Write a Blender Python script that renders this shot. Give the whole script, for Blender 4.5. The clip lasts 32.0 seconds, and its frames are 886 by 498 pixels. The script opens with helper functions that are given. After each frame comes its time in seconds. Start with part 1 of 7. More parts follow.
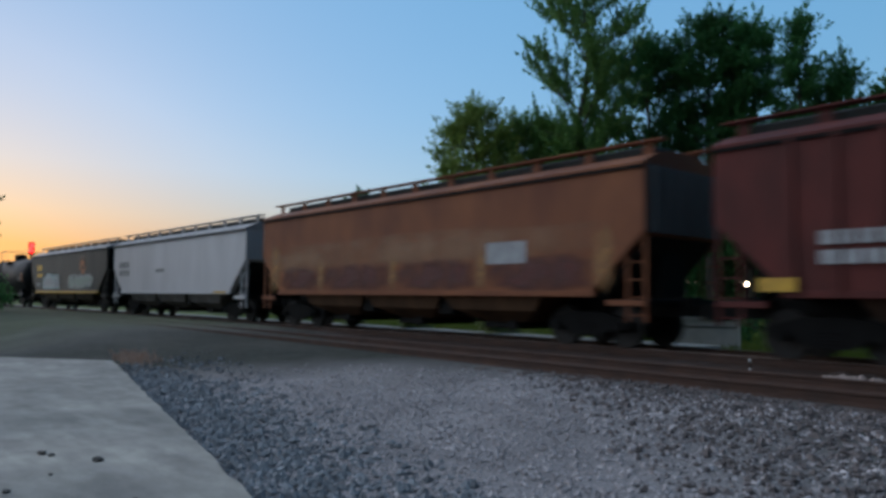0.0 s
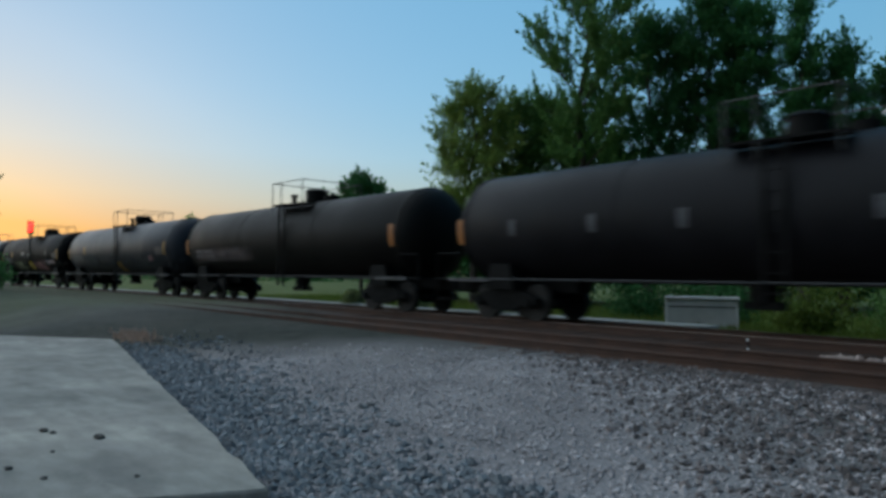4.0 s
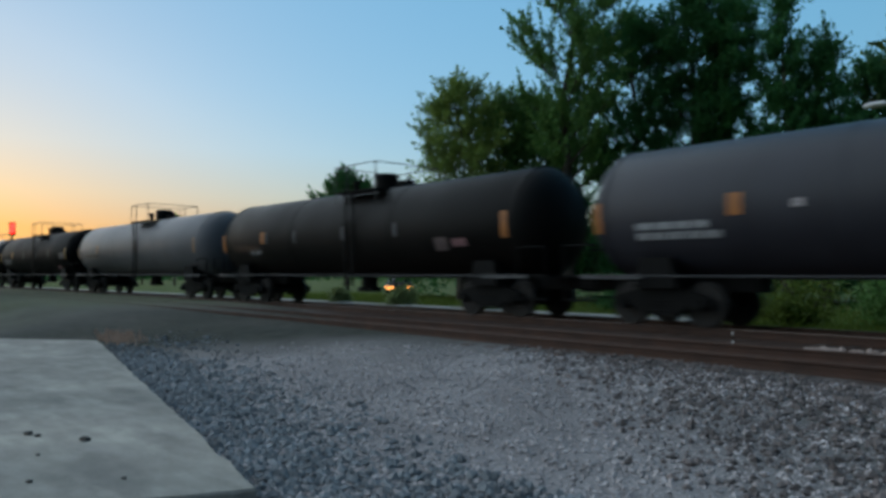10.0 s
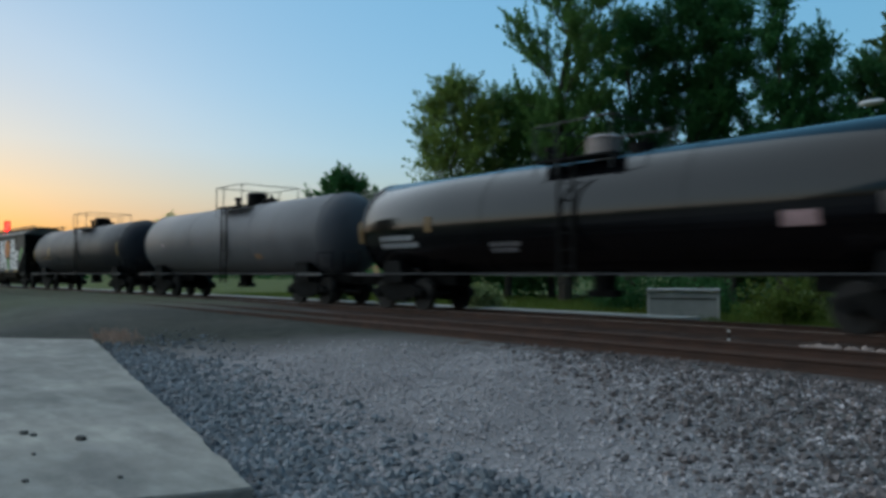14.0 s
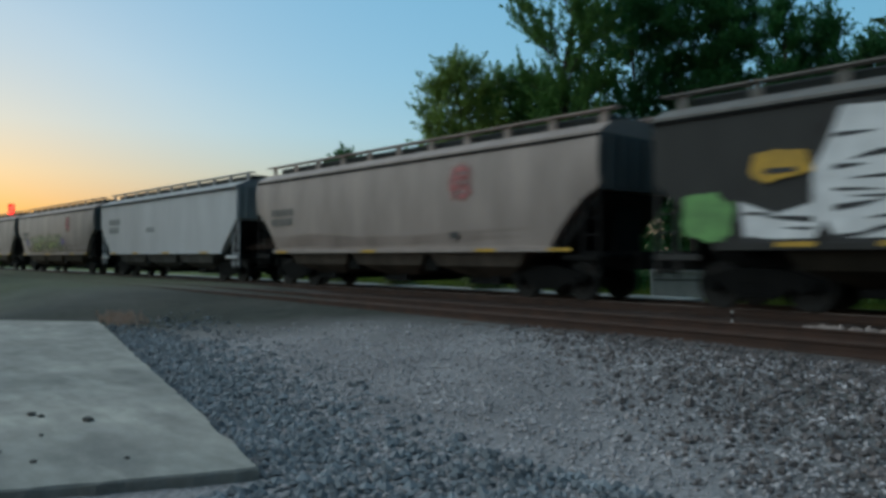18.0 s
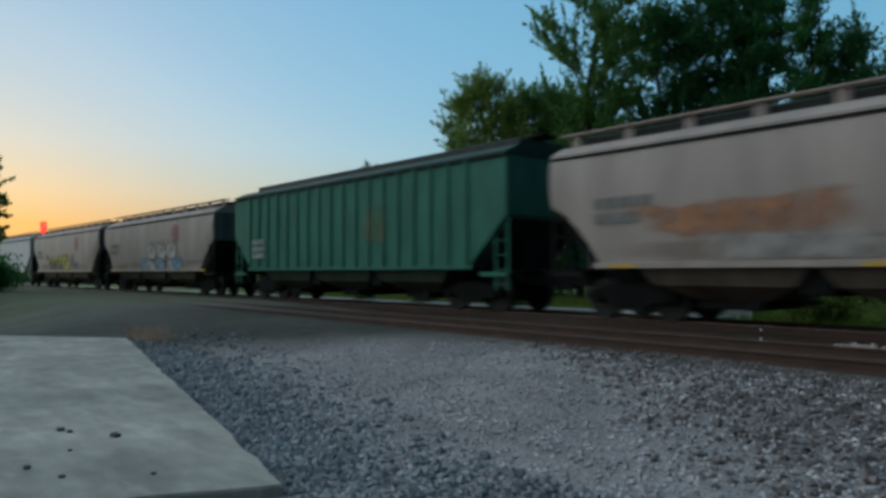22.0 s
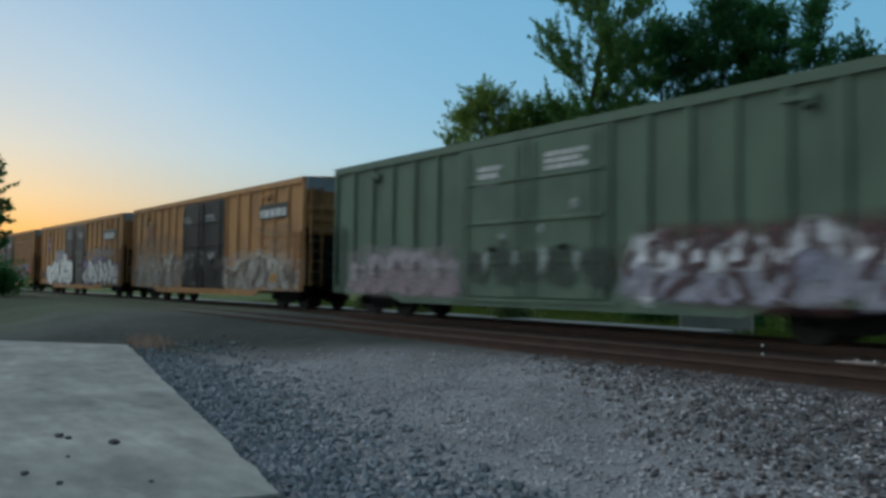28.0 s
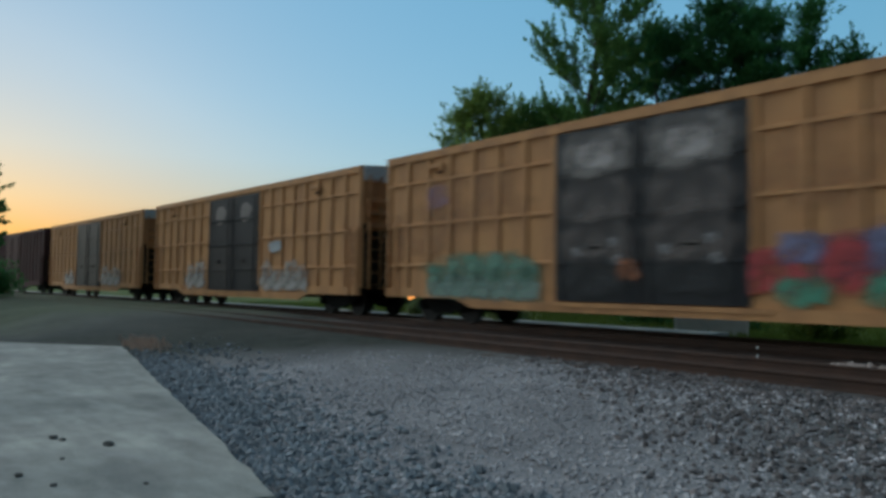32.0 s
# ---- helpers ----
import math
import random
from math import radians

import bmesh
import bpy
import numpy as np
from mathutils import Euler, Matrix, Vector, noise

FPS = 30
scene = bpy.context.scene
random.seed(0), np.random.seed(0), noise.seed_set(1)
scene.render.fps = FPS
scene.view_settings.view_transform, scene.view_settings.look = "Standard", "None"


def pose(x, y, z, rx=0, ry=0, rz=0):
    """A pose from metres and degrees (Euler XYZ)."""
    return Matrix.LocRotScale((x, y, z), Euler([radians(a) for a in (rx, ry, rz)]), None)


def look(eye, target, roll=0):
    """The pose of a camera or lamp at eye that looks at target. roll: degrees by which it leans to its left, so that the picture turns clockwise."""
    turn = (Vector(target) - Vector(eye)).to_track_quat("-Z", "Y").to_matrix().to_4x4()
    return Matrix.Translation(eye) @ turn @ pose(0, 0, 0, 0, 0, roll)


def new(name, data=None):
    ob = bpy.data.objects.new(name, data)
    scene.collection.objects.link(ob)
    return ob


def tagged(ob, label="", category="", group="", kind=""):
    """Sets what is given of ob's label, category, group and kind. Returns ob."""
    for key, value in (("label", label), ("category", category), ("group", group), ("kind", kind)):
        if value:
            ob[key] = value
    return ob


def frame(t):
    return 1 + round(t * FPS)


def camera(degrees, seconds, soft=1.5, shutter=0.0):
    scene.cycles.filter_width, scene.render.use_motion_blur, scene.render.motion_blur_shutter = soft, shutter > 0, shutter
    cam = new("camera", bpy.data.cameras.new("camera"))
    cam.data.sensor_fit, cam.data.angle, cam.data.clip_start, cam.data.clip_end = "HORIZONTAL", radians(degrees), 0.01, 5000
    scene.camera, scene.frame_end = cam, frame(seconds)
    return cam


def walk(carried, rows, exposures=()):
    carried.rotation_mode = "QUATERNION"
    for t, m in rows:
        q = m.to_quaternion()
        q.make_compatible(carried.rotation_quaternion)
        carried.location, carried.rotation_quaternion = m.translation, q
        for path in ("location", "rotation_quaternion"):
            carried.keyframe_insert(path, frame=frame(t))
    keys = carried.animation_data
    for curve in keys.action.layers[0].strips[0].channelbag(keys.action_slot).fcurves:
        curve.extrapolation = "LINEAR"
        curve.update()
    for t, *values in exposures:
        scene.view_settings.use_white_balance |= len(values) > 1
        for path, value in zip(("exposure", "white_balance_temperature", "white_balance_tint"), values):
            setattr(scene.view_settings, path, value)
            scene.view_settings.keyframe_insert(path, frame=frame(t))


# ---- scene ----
cam = camera(61.9, 32.0, 3.45, 0.45)
EYE = Vector((0, 0, 1.06))


def view(pan, tilt, lean):
    """A camera pose: pan from the far end of the track towards it, tilt upwards, lean to the left, in radians."""
    way = Vector((-math.cos(pan) * math.cos(tilt), math.sin(pan) * math.cos(tilt), math.sin(tilt)))
    return look(EYE, EYE + way, math.degrees(lean))


walk(cam, [
    (0, view(0.7055, 0.0670, 0.0116)),
    (0.5, view(0.7000, 0.0672, 0.0121)),
    (1, view(0.6966, 0.0654, 0.0122)),
    (1.5, view(0.6948, 0.0632, 0.0131)),
    (2, view(0.6949, 0.0602, 0.0137)),
    (2.5, view(0.6965, 0.0558, 0.0141)),
    (3, view(0.6993, 0.0498, 0.0148)),
    (3.5, view(0.7031, 0.0438, 0.0143)),
    (5.5, view(0.7157, 0.0346, 0.0092)),
    (6, view(0.7184, 0.0347, 0.0065)),
    (6.5, view(0.7206, 0.0351, 0.0052)),
    (7, view(0.7221, 0.0353, 0.0040)),
    (7.5, view(0.7221, 0.0361, 0.0040)),
    (8, view(0.7208, 0.0361, 0.0027)),
    (8.5, view(0.7207, 0.0360, 0.0028)),
    (9, view(0.7209, 0.0358, 0.0031)),
    (9.5, view(0.7228, 0.0358, 0.0022)),
    (10, view(0.7251, 0.0356, 0.0023)),
    (10.5, view(0.7266, 0.0352, 0.0024)),
    (11, view(0.7279, 0.0339, 0.0028)),
    (11.5, view(0.7284, 0.0329, 0.0019)),
    (12, view(0.7295, 0.0321, 0.0016)),
    (12.5, view(0.7301, 0.0322, 0.0012)),
    (13, view(0.7303, 0.0322, 0.0006)),
    (13.5, view(0.7300, 0.0327, 0.0009)),
    (14, view(0.7300, 0.0333, 0.0005)),
    (14.5, view(0.7299, 0.0334, 0.0002)),
    (16.5, view(0.7285, 0.0191, -0.0024)),
    (17, view(0.7269, 0.0124, -0.0040)),
    (17.5, view(0.7256, 0.0089, -0.0028)),
    (18, view(0.7252, 0.0086, -0.0018)),
    (18.5, view(0.7252, 0.0101, -0.0002)),
    (19, view(0.7250, 0.0124, -0.0001)),
    (19.5, view(0.7246, 0.0144, -0.0007)),
    (20, view(0.7227, 0.0171, -0.0005)),
    (20.5, view(0.7187, 0.0204, -0.0020)),
    (21, view(0.7123, 0.0247, -0.0018)),
    (21.5, view(0.7033, 0.0285, -0.0025)),
    (22, view(0.6927, 0.0317, -0.0018)),
    (22.5, view(0.6833, 0.0351, -0.0000)),
    (23, view(0.6742, 0.0383, 0.0002)),
    (23.5, view(0.6672, 0.0412, 0.0014)),
    (24, view(0.6648, 0.0423, 0.0037)),
    (24.5, view(0.6671, 0.0423, 0.0049)),
    (25, view(0.6721, 0.0421, 0.0072)),
    (25.5, view(0.6796, 0.0427, 0.0094)),
    (27.5, view(0.6888, 0.0459, 0.0108)),
    (28, view(0.6900, 0.0463, 0.0114)),
    (28.5, view(0.6920, 0.0470, 0.0125)),
    (29, view(0.6932, 0.0479, 0.0136)),
    (29.5, view(0.6940, 0.0480, 0.0134)),
    (30, view(0.6946, 0.0487, 0.0134)),
    (30.5, view(0.6949, 0.0489, 0.0133)),
    (31, view(0.6951, 0.0490, 0.0132)),
    (31.5, view(0.6951, 0.0490, 0.0132)),
    (32, view(0.6955, 0.0490, 0.0130)),
], [(0, 2.0, 6100, 16), (0.4, 1.98, 6150, 9), (0.9, 1.97, 6200, 4), (3, 2.0, 6200, 6), (6, 2.04, 6250, 7), (14, 2.04, 6250, 7), (18, 1.99, 6350, 2), (22, 1.96, 6300, 3), (26, 1.94, 6250, 4), (32, 1.93, 6300, 3)])

# ---- world and light: dusk, the sun just gone behind the far end of the track ----
world = bpy.data.worlds.new("dusk_sky")
scene.world = world
world.use_nodes = True
wn, wl = world.node_tree.nodes, world.node_tree.links
sky = wn.new("ShaderNodeTexSky")
sky.sky_type, sky.sun_disc = "NISHITA", False
sky.sun_elevation, sky.sun_rotation = radians(1.2), radians(-86)
sky.altitude, sky.air_density, sky.dust_density, sky.ozone_density = 100, 1.0, 1.2, 2.0
soft = wn.new("ShaderNodeGamma")
soft.inputs[1].default_value = 0.5
wl.new(sky.outputs[0], soft.inputs[0])
air = wn.new("ShaderNodeMix")
air.data_type, air.blend_type = "RGBA", "MULTIPLY"
air.inputs[0].default_value, air.inputs[7].default_value = 1.0, (0.79, 0.875, 0.93, 1)
deep = wn.new("ShaderNodeHueSaturation")
deep.inputs["Saturation"].default_value = 1.45
wl.new(soft.outputs[0], air.inputs[6]), wl.new(air.outputs[2], deep.inputs["Color"])
haze = wn.new("ShaderNodeMix")
haze.data_type, haze.blend_type = "RGBA", "ADD"
haze.inputs[0].default_value, haze.inputs[7].default_value = 1.0, (0.15, 0.475, 0.77, 1)
dusk = wn.new("ShaderNodeTexGradient")   # the eastern half of the sky falls into night
dusk.texture_mapping.scale, dusk.texture_mapping.translation = (-0.5, 1, 1), (0.5, 0, 0)
fall = wn.new("ShaderNodeValToRGB")
fall.color_ramp.elements[0].position, fall.color_ramp.elements[0].color = 0.1, (0.1, 0.11, 0.13, 1)
fall.color_ramp.elements[1].position, fall.color_ramp.elements[1].color = 0.62, (1, 1, 1, 1)
night = wn.new("ShaderNodeMix")
night.data_type, night.blend_type = "RGBA", "MULTIPLY"
night.inputs[0].default_value = 1.0
wl.new(dusk.outputs["Color"], fall.inputs[0]), wl.new(fall.outputs[0], night.inputs[7])
where, height = wn.new("ShaderNodeTexCoord"), wn.new("ShaderNodeSeparateXYZ")
ember = wn.new("ShaderNodeValToRGB")   # the air near the horizon turns from yellow to orange
for k, (at, tone) in zip(range(5), ((0.0, (0.9, 0.56, 0.53)), (0.055, (0.98, 0.72, 0.63)), (0.1, (1.04, 0.88, 0.78)), (0.16, (1.02, 0.98, 0.96)), (0.24, (1, 1, 1)))):
    e = ember.color_ramp.elements[k] if k < 2 else ember.color_ramp.elements.new(at)
    e.position, e.color = at, (*tone, 1)
glowing = wn.new("ShaderNodeMix")
glowing.data_type, glowing.blend_type = "RGBA", "MULTIPLY"
glowing.inputs[0].default_value = 1.0
wl.new(where.outputs["Generated"], height.inputs[0]), wl.new(height.outputs[2], ember.inputs[0]), wl.new(ember.outputs[0], glowing.inputs[7])
wl.new(deep.outputs[0], haze.inputs[6]), wl.new(haze.outputs[2], night.inputs[6]), wl.new(night.outputs[2], glowing.inputs[6]), wl.new(glowing.outputs[2], wn["Background"].inputs[0])
wn["Background"].inputs[1].default_value = 0.1
sun = new("sun", bpy.data.lights.new("sun", "SUN"))
sun.data.energy, sun.data.angle, sun.data.color = 0.42, radians(105), (1.0, 0.945, 0.86)
sun.matrix_basis = look((-20, -13, 18), (0, 0, 0))
scene.view_settings.exposure = 2.0

# ---- materials ----
MATS = {}


def mat(name, color, rough=0.7, metal=0.0, vary=0.25, scale=3.0, fine=40.0, bump=0.15, streak=0.0, tint=None, spec=0.5, rnd=0.0, ior=1.5):
    """A surface with two scales of colour variation, grain and relief; streak draws dirt out upwards; tint is the dirt's colour."""
    if name in MATS:
        return MATS[name]
    m = bpy.data.materials.new(name)
    m.use_nodes = True
    n, l = m.node_tree.nodes, m.node_tree.links
    b = n["Principled BSDF"]
    b.inputs["Metallic"].default_value, b.inputs["Specular IOR Level"].default_value = metal, spec
    b.inputs["IOR"].default_value = ior
    co = n.new("ShaderNodeTexCoord")
    mp = n.new("ShaderNodeMapping")
    mp.inputs["Scale"].default_value = (1, 1, 1 - 0.85 * streak)
    l.new(co.outputs["Object"], mp.inputs[0])
    big, small = n.new("ShaderNodeTexNoise"), n.new("ShaderNodeTexNoise")
    big.inputs["Scale"].default_value, big.inputs["Detail"].default_value = scale, 6
    small.inputs["Scale"].default_value, small.inputs["Detail"].default_value = fine, 4
    l.new(mp.outputs[0], big.inputs[0]), l.new(co.outputs["Object"], small.inputs[0])
    ramp = n.new("ShaderNodeValToRGB")
    ramp.color_ramp.elements[0].position, ramp.color_ramp.elements[1].position = 0.3, 0.72
    t = tint or tuple(c * (1 - vary) for c in color)
    u = color if tint else tuple(min(1, c * (1 + vary)) for c in color)
    ramp.color_ramp.elements[0].color, ramp.color_ramp.elements[1].color = (*t, 1), (*u, 1)
    l.new(big.outputs[0], ramp.inputs[0])
    mix = n.new("ShaderNodeMix")
    mix.data_type, mix.blend_type = "RGBA", "MULTIPLY"
    mix.inputs[0].default_value = 0.55
    fr = n.new("ShaderNodeValToRGB")
    fr.color_ramp.elements[0].position, fr.color_ramp.elements[0].color = 0.3, (1 - vary, 1 - vary, 1 - vary, 1)
    fr.color_ramp.elements[1].position, fr.color_ramp.elements[1].color = 0.7, (1.0, 1.0, 1.0, 1)
    l.new(small.outputs[0], fr.inputs[0])
    l.new(ramp.outputs[0], mix.inputs[6]), l.new(fr.outputs[0], mix.inputs[7])
    last = mix.outputs[2]
    if rnd:
        oi = n.new("ShaderNodeObjectInfo")
        geo = n.new("ShaderNodeNewGeometry")
        ad = n.new("ShaderNodeMath")
        ad.operation = "ADD"
        l.new(oi.outputs["Random"], ad.inputs[0]), l.new(geo.outputs["Random Per Island"], ad.inputs[1])
        hs = n.new("ShaderNodeHueSaturation")
        mr = n.new("ShaderNodeMapRange")
        mr.inputs[1].default_value, mr.inputs[2].default_value = 0, 2
        mr.inputs[3].default_value, mr.inputs[4].default_value = 1 - rnd, 1 + rnd
        l.new(ad.outputs[0], mr.inputs[0]), l.new(mr.outputs[0], hs.inputs["Value"]), l.new(last, hs.inputs["Color"])
        last = hs.outputs[0]
    l.new(last, b.inputs["Base Color"])
    rr = n.new("ShaderNodeMapRange")
    rr.inputs[3].default_value, rr.inputs[4].default_value = max(0.05, rough - 0.12), min(1, rough + 0.12)
    l.new(big.outputs[0], rr.inputs[0]), l.new(rr.outputs[0], b.inputs["Roughness"])
    if bump:
        bp = n.new("ShaderNodeBump")
        bp.inputs["Strength"].default_value, bp.inputs["Distance"].default_value = bump, 0.02
        l.new(small.outputs[0], bp.inputs["Height"]), l.new(bp.outputs[0], b.inputs["Normal"])
    MATS[name] = m
    return m


def glow(name, color, power):
    if name not in MATS:
        m = bpy.data.materials.new(name)
        m.use_nodes = True
        b = m.node_tree.nodes["Principled BSDF"]
        b.inputs["Base Color"].default_value = (*color, 1)
        b.inputs["Emission Color"].default_value, b.inputs["Emission Strength"].default_value = (*color, 1), power
        MATS[name] = m
    return MATS[name]


BLACK_IRON = mat("black_iron", (0.008, 0.0075, 0.007), 0.8, 0.0, 0.4, 2, 30, spec=0.15)
WHEEL_STEEL = mat("wheel_steel", (0.016, 0.013, 0.011), 0.7, 0.2, 0.4, 4, 30)
RAIL_RUST = mat("rail_rust", (0.068, 0.033, 0.021), 0.75, 0.2, 0.35, 2, 40)
RAIL_HEAD = mat("rail_head", (0.16, 0.12, 0.1), 0.35, 0.9, 0.2, 2, 40, 0.05)
TIE_WOOD = mat("tie_wood", (0.062, 0.04, 0.03), 0.9, 0, 0.4, 4, 60, 0.4, rnd=0.35)
CONCRETE = mat("concrete", (0.275, 0.246, 0.222), 0.9, 0, 0.34, 0.9, 11, 0.3)
PALE_METAL = mat("pale_metal", (0.55, 0.55, 0.54), 0.6, 0.1, 0.15, 3, 40)
GREY_PANEL = mat("grey_panel", (0.46, 0.45, 0.43), 0.7, 0, 0.15, 2, 40)
BARK = mat("bark", (0.075, 0.058, 0.042), 0.95, 0, 0.4, 5, 30, 0.6)
YELLOW = mat("yellow_paint", (0.55, 0.31, 0.03), 0.6, 0, 0.2, 3, 40)
ORANGE = mat("orange_paint", (0.62, 0.20, 0.03), 0.6, 0, 0.2, 3, 40)
WHITE = mat("white_paint", (0.62, 0.60, 0.58), 0.6, 0, 0.25, 3, 40)


def foliage(name, color, rnd=0.45):
    """Thin leaves that let some light through."""
    if name in MATS:
        return MATS[name]
    m = mat(name, color, 0.6, 0, 0.2, 0.35, 20, 0.0, rnd=rnd, spec=0.15)
    n, l = m.node_tree.nodes, m.node_tree.links
    thin, mix = n.new("ShaderNodeBsdfTranslucent"), n.new("ShaderNodeMixShader")
    src = n["Principled BSDF"].inputs["Base Color"].links[0].from_socket
    l.new(src, thin.inputs[0])
    mix.inputs[0].default_value = 0.4
    l.new(n["Principled BSDF"].outputs[0], mix.inputs[1]), l.new(thin.outputs[0], mix.inputs[2])
    l.new(mix.outputs[0], n["Material Output"].inputs[0])
    return m


def mist(name, color, cover, grain=1.6):
    """A thin, uneven film of spray through which the paint below shows; it thins out towards its rim."""
    if name in MATS:
        return MATS[name]
    m = mat(name, color, 0.6)
    n, l = m.node_tree.nodes, m.node_tree.links
    co, t, r = n.new("ShaderNodeTexCoord"), n.new("ShaderNodeTexNoise"), n.new("ShaderNodeMapRange")
    t.inputs["Scale"].default_value, t.inputs["Detail"].default_value = grain, 6
    r.inputs[1].default_value, r.inputs[2].default_value = 0.36, 0.6
    r.inputs[3].default_value, r.inputs[4].default_value = 0.35 * cover, cover
    at, by = n.new("ShaderNodeAttribute"), n.new("ShaderNodeMath")
    at.attribute_name, by.operation = "cover", "MULTIPLY"
    l.new(co.outputs["Object"], t.inputs[0]), l.new(t.outputs[0], r.inputs[0])
    l.new(r.outputs[0], by.inputs[0]), l.new(at.outputs["Fac"], by.inputs[1])
    l.new(by.outputs[0], n["Principled BSDF"].inputs["Alpha"])
    return m


# ---- mesh helpers ----
def box(bm, x0, x1, y0, y1, z0, z1):
    v = [bm.verts.new((x, y, z)) for x in (x0, x1) for y in (y0, y1) for z in (z0, z1)]
    for f in ((0, 1, 3, 2), (4, 6, 7, 5), (0, 4, 5, 1), (2, 3, 7, 6), (0, 2, 6, 4), (1, 5, 7, 3)):
        bm.faces.new([v[i] for i in f])


def beam(bm, a, b, w, seg=6, w2=None):
    """A round bar from a to b, of radius w at a and w2 at b."""
    a, b = Vector(a), Vector(b)
    q = (b - a).to_track_quat("Z", "Y")
    w2 = w if w2 is None else w2
    rings = [[bm.verts.new(p + q @ Vector((r * math.cos(2 * math.pi * i / seg), r * math.sin(2 * math.pi * i / seg), 0))) for i in range(seg)] for p, r in ((a, w), (b, w2))]
    for i in range(seg):
        bm.faces.new((rings[0][i], rings[0][(i + 1) % seg], rings[1][(i + 1) % seg], rings[1][i]))
    bm.faces.new(rings[0][::-1]), bm.faces.new(rings[1])


def loft(bm, sections, close=True, caps=True):
    rings = [[bm.verts.new(p) for p in s] for s in sections]
    n = len(rings[0])
    for a, b in zip(rings, rings[1:]):
        for i in range(n if close else n - 1):
            bm.faces.new((a[i], a[(i + 1) % n], b[(i + 1) % n], b[i]))
    if caps:
        bm.faces.new(rings[0][::-1]), bm.faces.new(rings[-1])


def prism(bm, outline, y0, y1):
    """An outline in x and z, between two values of y."""
    loft(bm, [[(x, y0, z) for x, z in outline], [(x, y1, z) for x, z in outline]])


MESHES = {}


def mesh_of(key, fill, material, smooth=False, bevel=0.0):
    """A mesh that alike parts share; fill(bm) builds it once."""
    full = (key, material.name)
    if full not in MESHES:
        bm = bmesh.new()
        fill(bm)
        if bevel:
            bmesh.ops.bevel(bm, geom=list(bm.edges), offset=bevel, segments=1, affect="EDGES", clamp_overlap=True)
        bmesh.ops.recalc_face_normals(bm, faces=bm.faces)
        me = bpy.data.meshes.new(str(key))
        bm.to_mesh(me)
        bm.free()
        if smooth:
            for p in me.polygons:
                p.use_smooth = True
            me.set_sharp_from_angle(angle=radians(40))
        me.materials.append(material)
        MESHES[full] = me
    return MESHES[full]


def part(name, me, parent, at=(0, 0, 0), turn=0, label=""):
    ob = new(name, me)
    ob.parent = parent
    ob.matrix_basis = pose(*at, 0, 0, turn)
    if label:
        ob["label"] = label
    return ob


def cloud(name, verts, faces, material, smooth=False):
    me = bpy.data.meshes.new(name)
    me.from_pydata(verts, [], faces)
    me.materials.append(material)
    if smooth:
        for p in me.polygons:
            p.use_smooth = True
    return me


# ---- the plan of the track: straight beside the camera, bending gently away behind ----
MID, BEND, BEND_FROM, SPEED = 14.84, 0.0007, -10.0, 16.3
SECOND = 4.5   # distance of the empty track, towards the camera


def on_track(s, off=0.0):
    """The place and heading at arc length s along the track, off metres to the far side."""
    if s >= BEND_FROM:
        return s, MID + off, 0.0
    a = (BEND_FROM - s) * BEND
    x, y = BEND_FROM - math.sin(a) / BEND, MID - (1 - math.cos(a)) / BEND
    return x - off * math.sin(a), y + off * math.cos(a), a


def across(x, y):
    """How far beyond the track's middle a place lies."""
    return y - (MID if x >= BEND_FROM else MID - (1 - math.sqrt(max(0, 1 - (min(1, (BEND_FROM - x) * BEND)) ** 2))) / BEND)


def brown_edge(x):
    """Where the rusty bed of the empty track gives way to the road's gravel, which covers it further along."""
    return np.interp(x, (-24, -20, -16, -12, -7, -3), (-1.25, -2.4, -4.0, -4.4, -5.1, -5.9))


def lie(x, y):
    """The ground's height."""
    o = across(x, y)
    z = -0.55 + 0.35 * min(1, max(0, (o + 10.5) / 3.6)) ** 1.5
    if x < -8 and o < brown_edge(x) and o > -9:
        z += min(1, (brown_edge(x) - o) / 0.5) * min(1, (-8 - x) / 10) * 0.07
    if o > -6.0:
        z = max(z, -0.2) + 0.03 * min(1, (o + 6.0) / 0.5)
    if o > 1.5:
        z = -0.17 - 0.28 * min(1, (o - 1.5) / 1.5)
    if -10.5 < o < -0.95:
        z += (-0.02 - z) * min(1, max(0, (-19 - x) / 8)) * min(1, (o + 10.5) / 2.5)
    far = max(0.0, math.hypot(x, y) - 15)
    if o > 3 or o < -10:
        z += 0.05 * noise.noise((x * 0.25, y * 0.25, 0)) + min(1, far / 60) * 0.15 * noise.noise((x * 0.05, y * 0.05, 3))
    elif o < -6.4:
        z += 0.025 * noise.noise((x * 0.9, y * 0.9, 0))
    return z


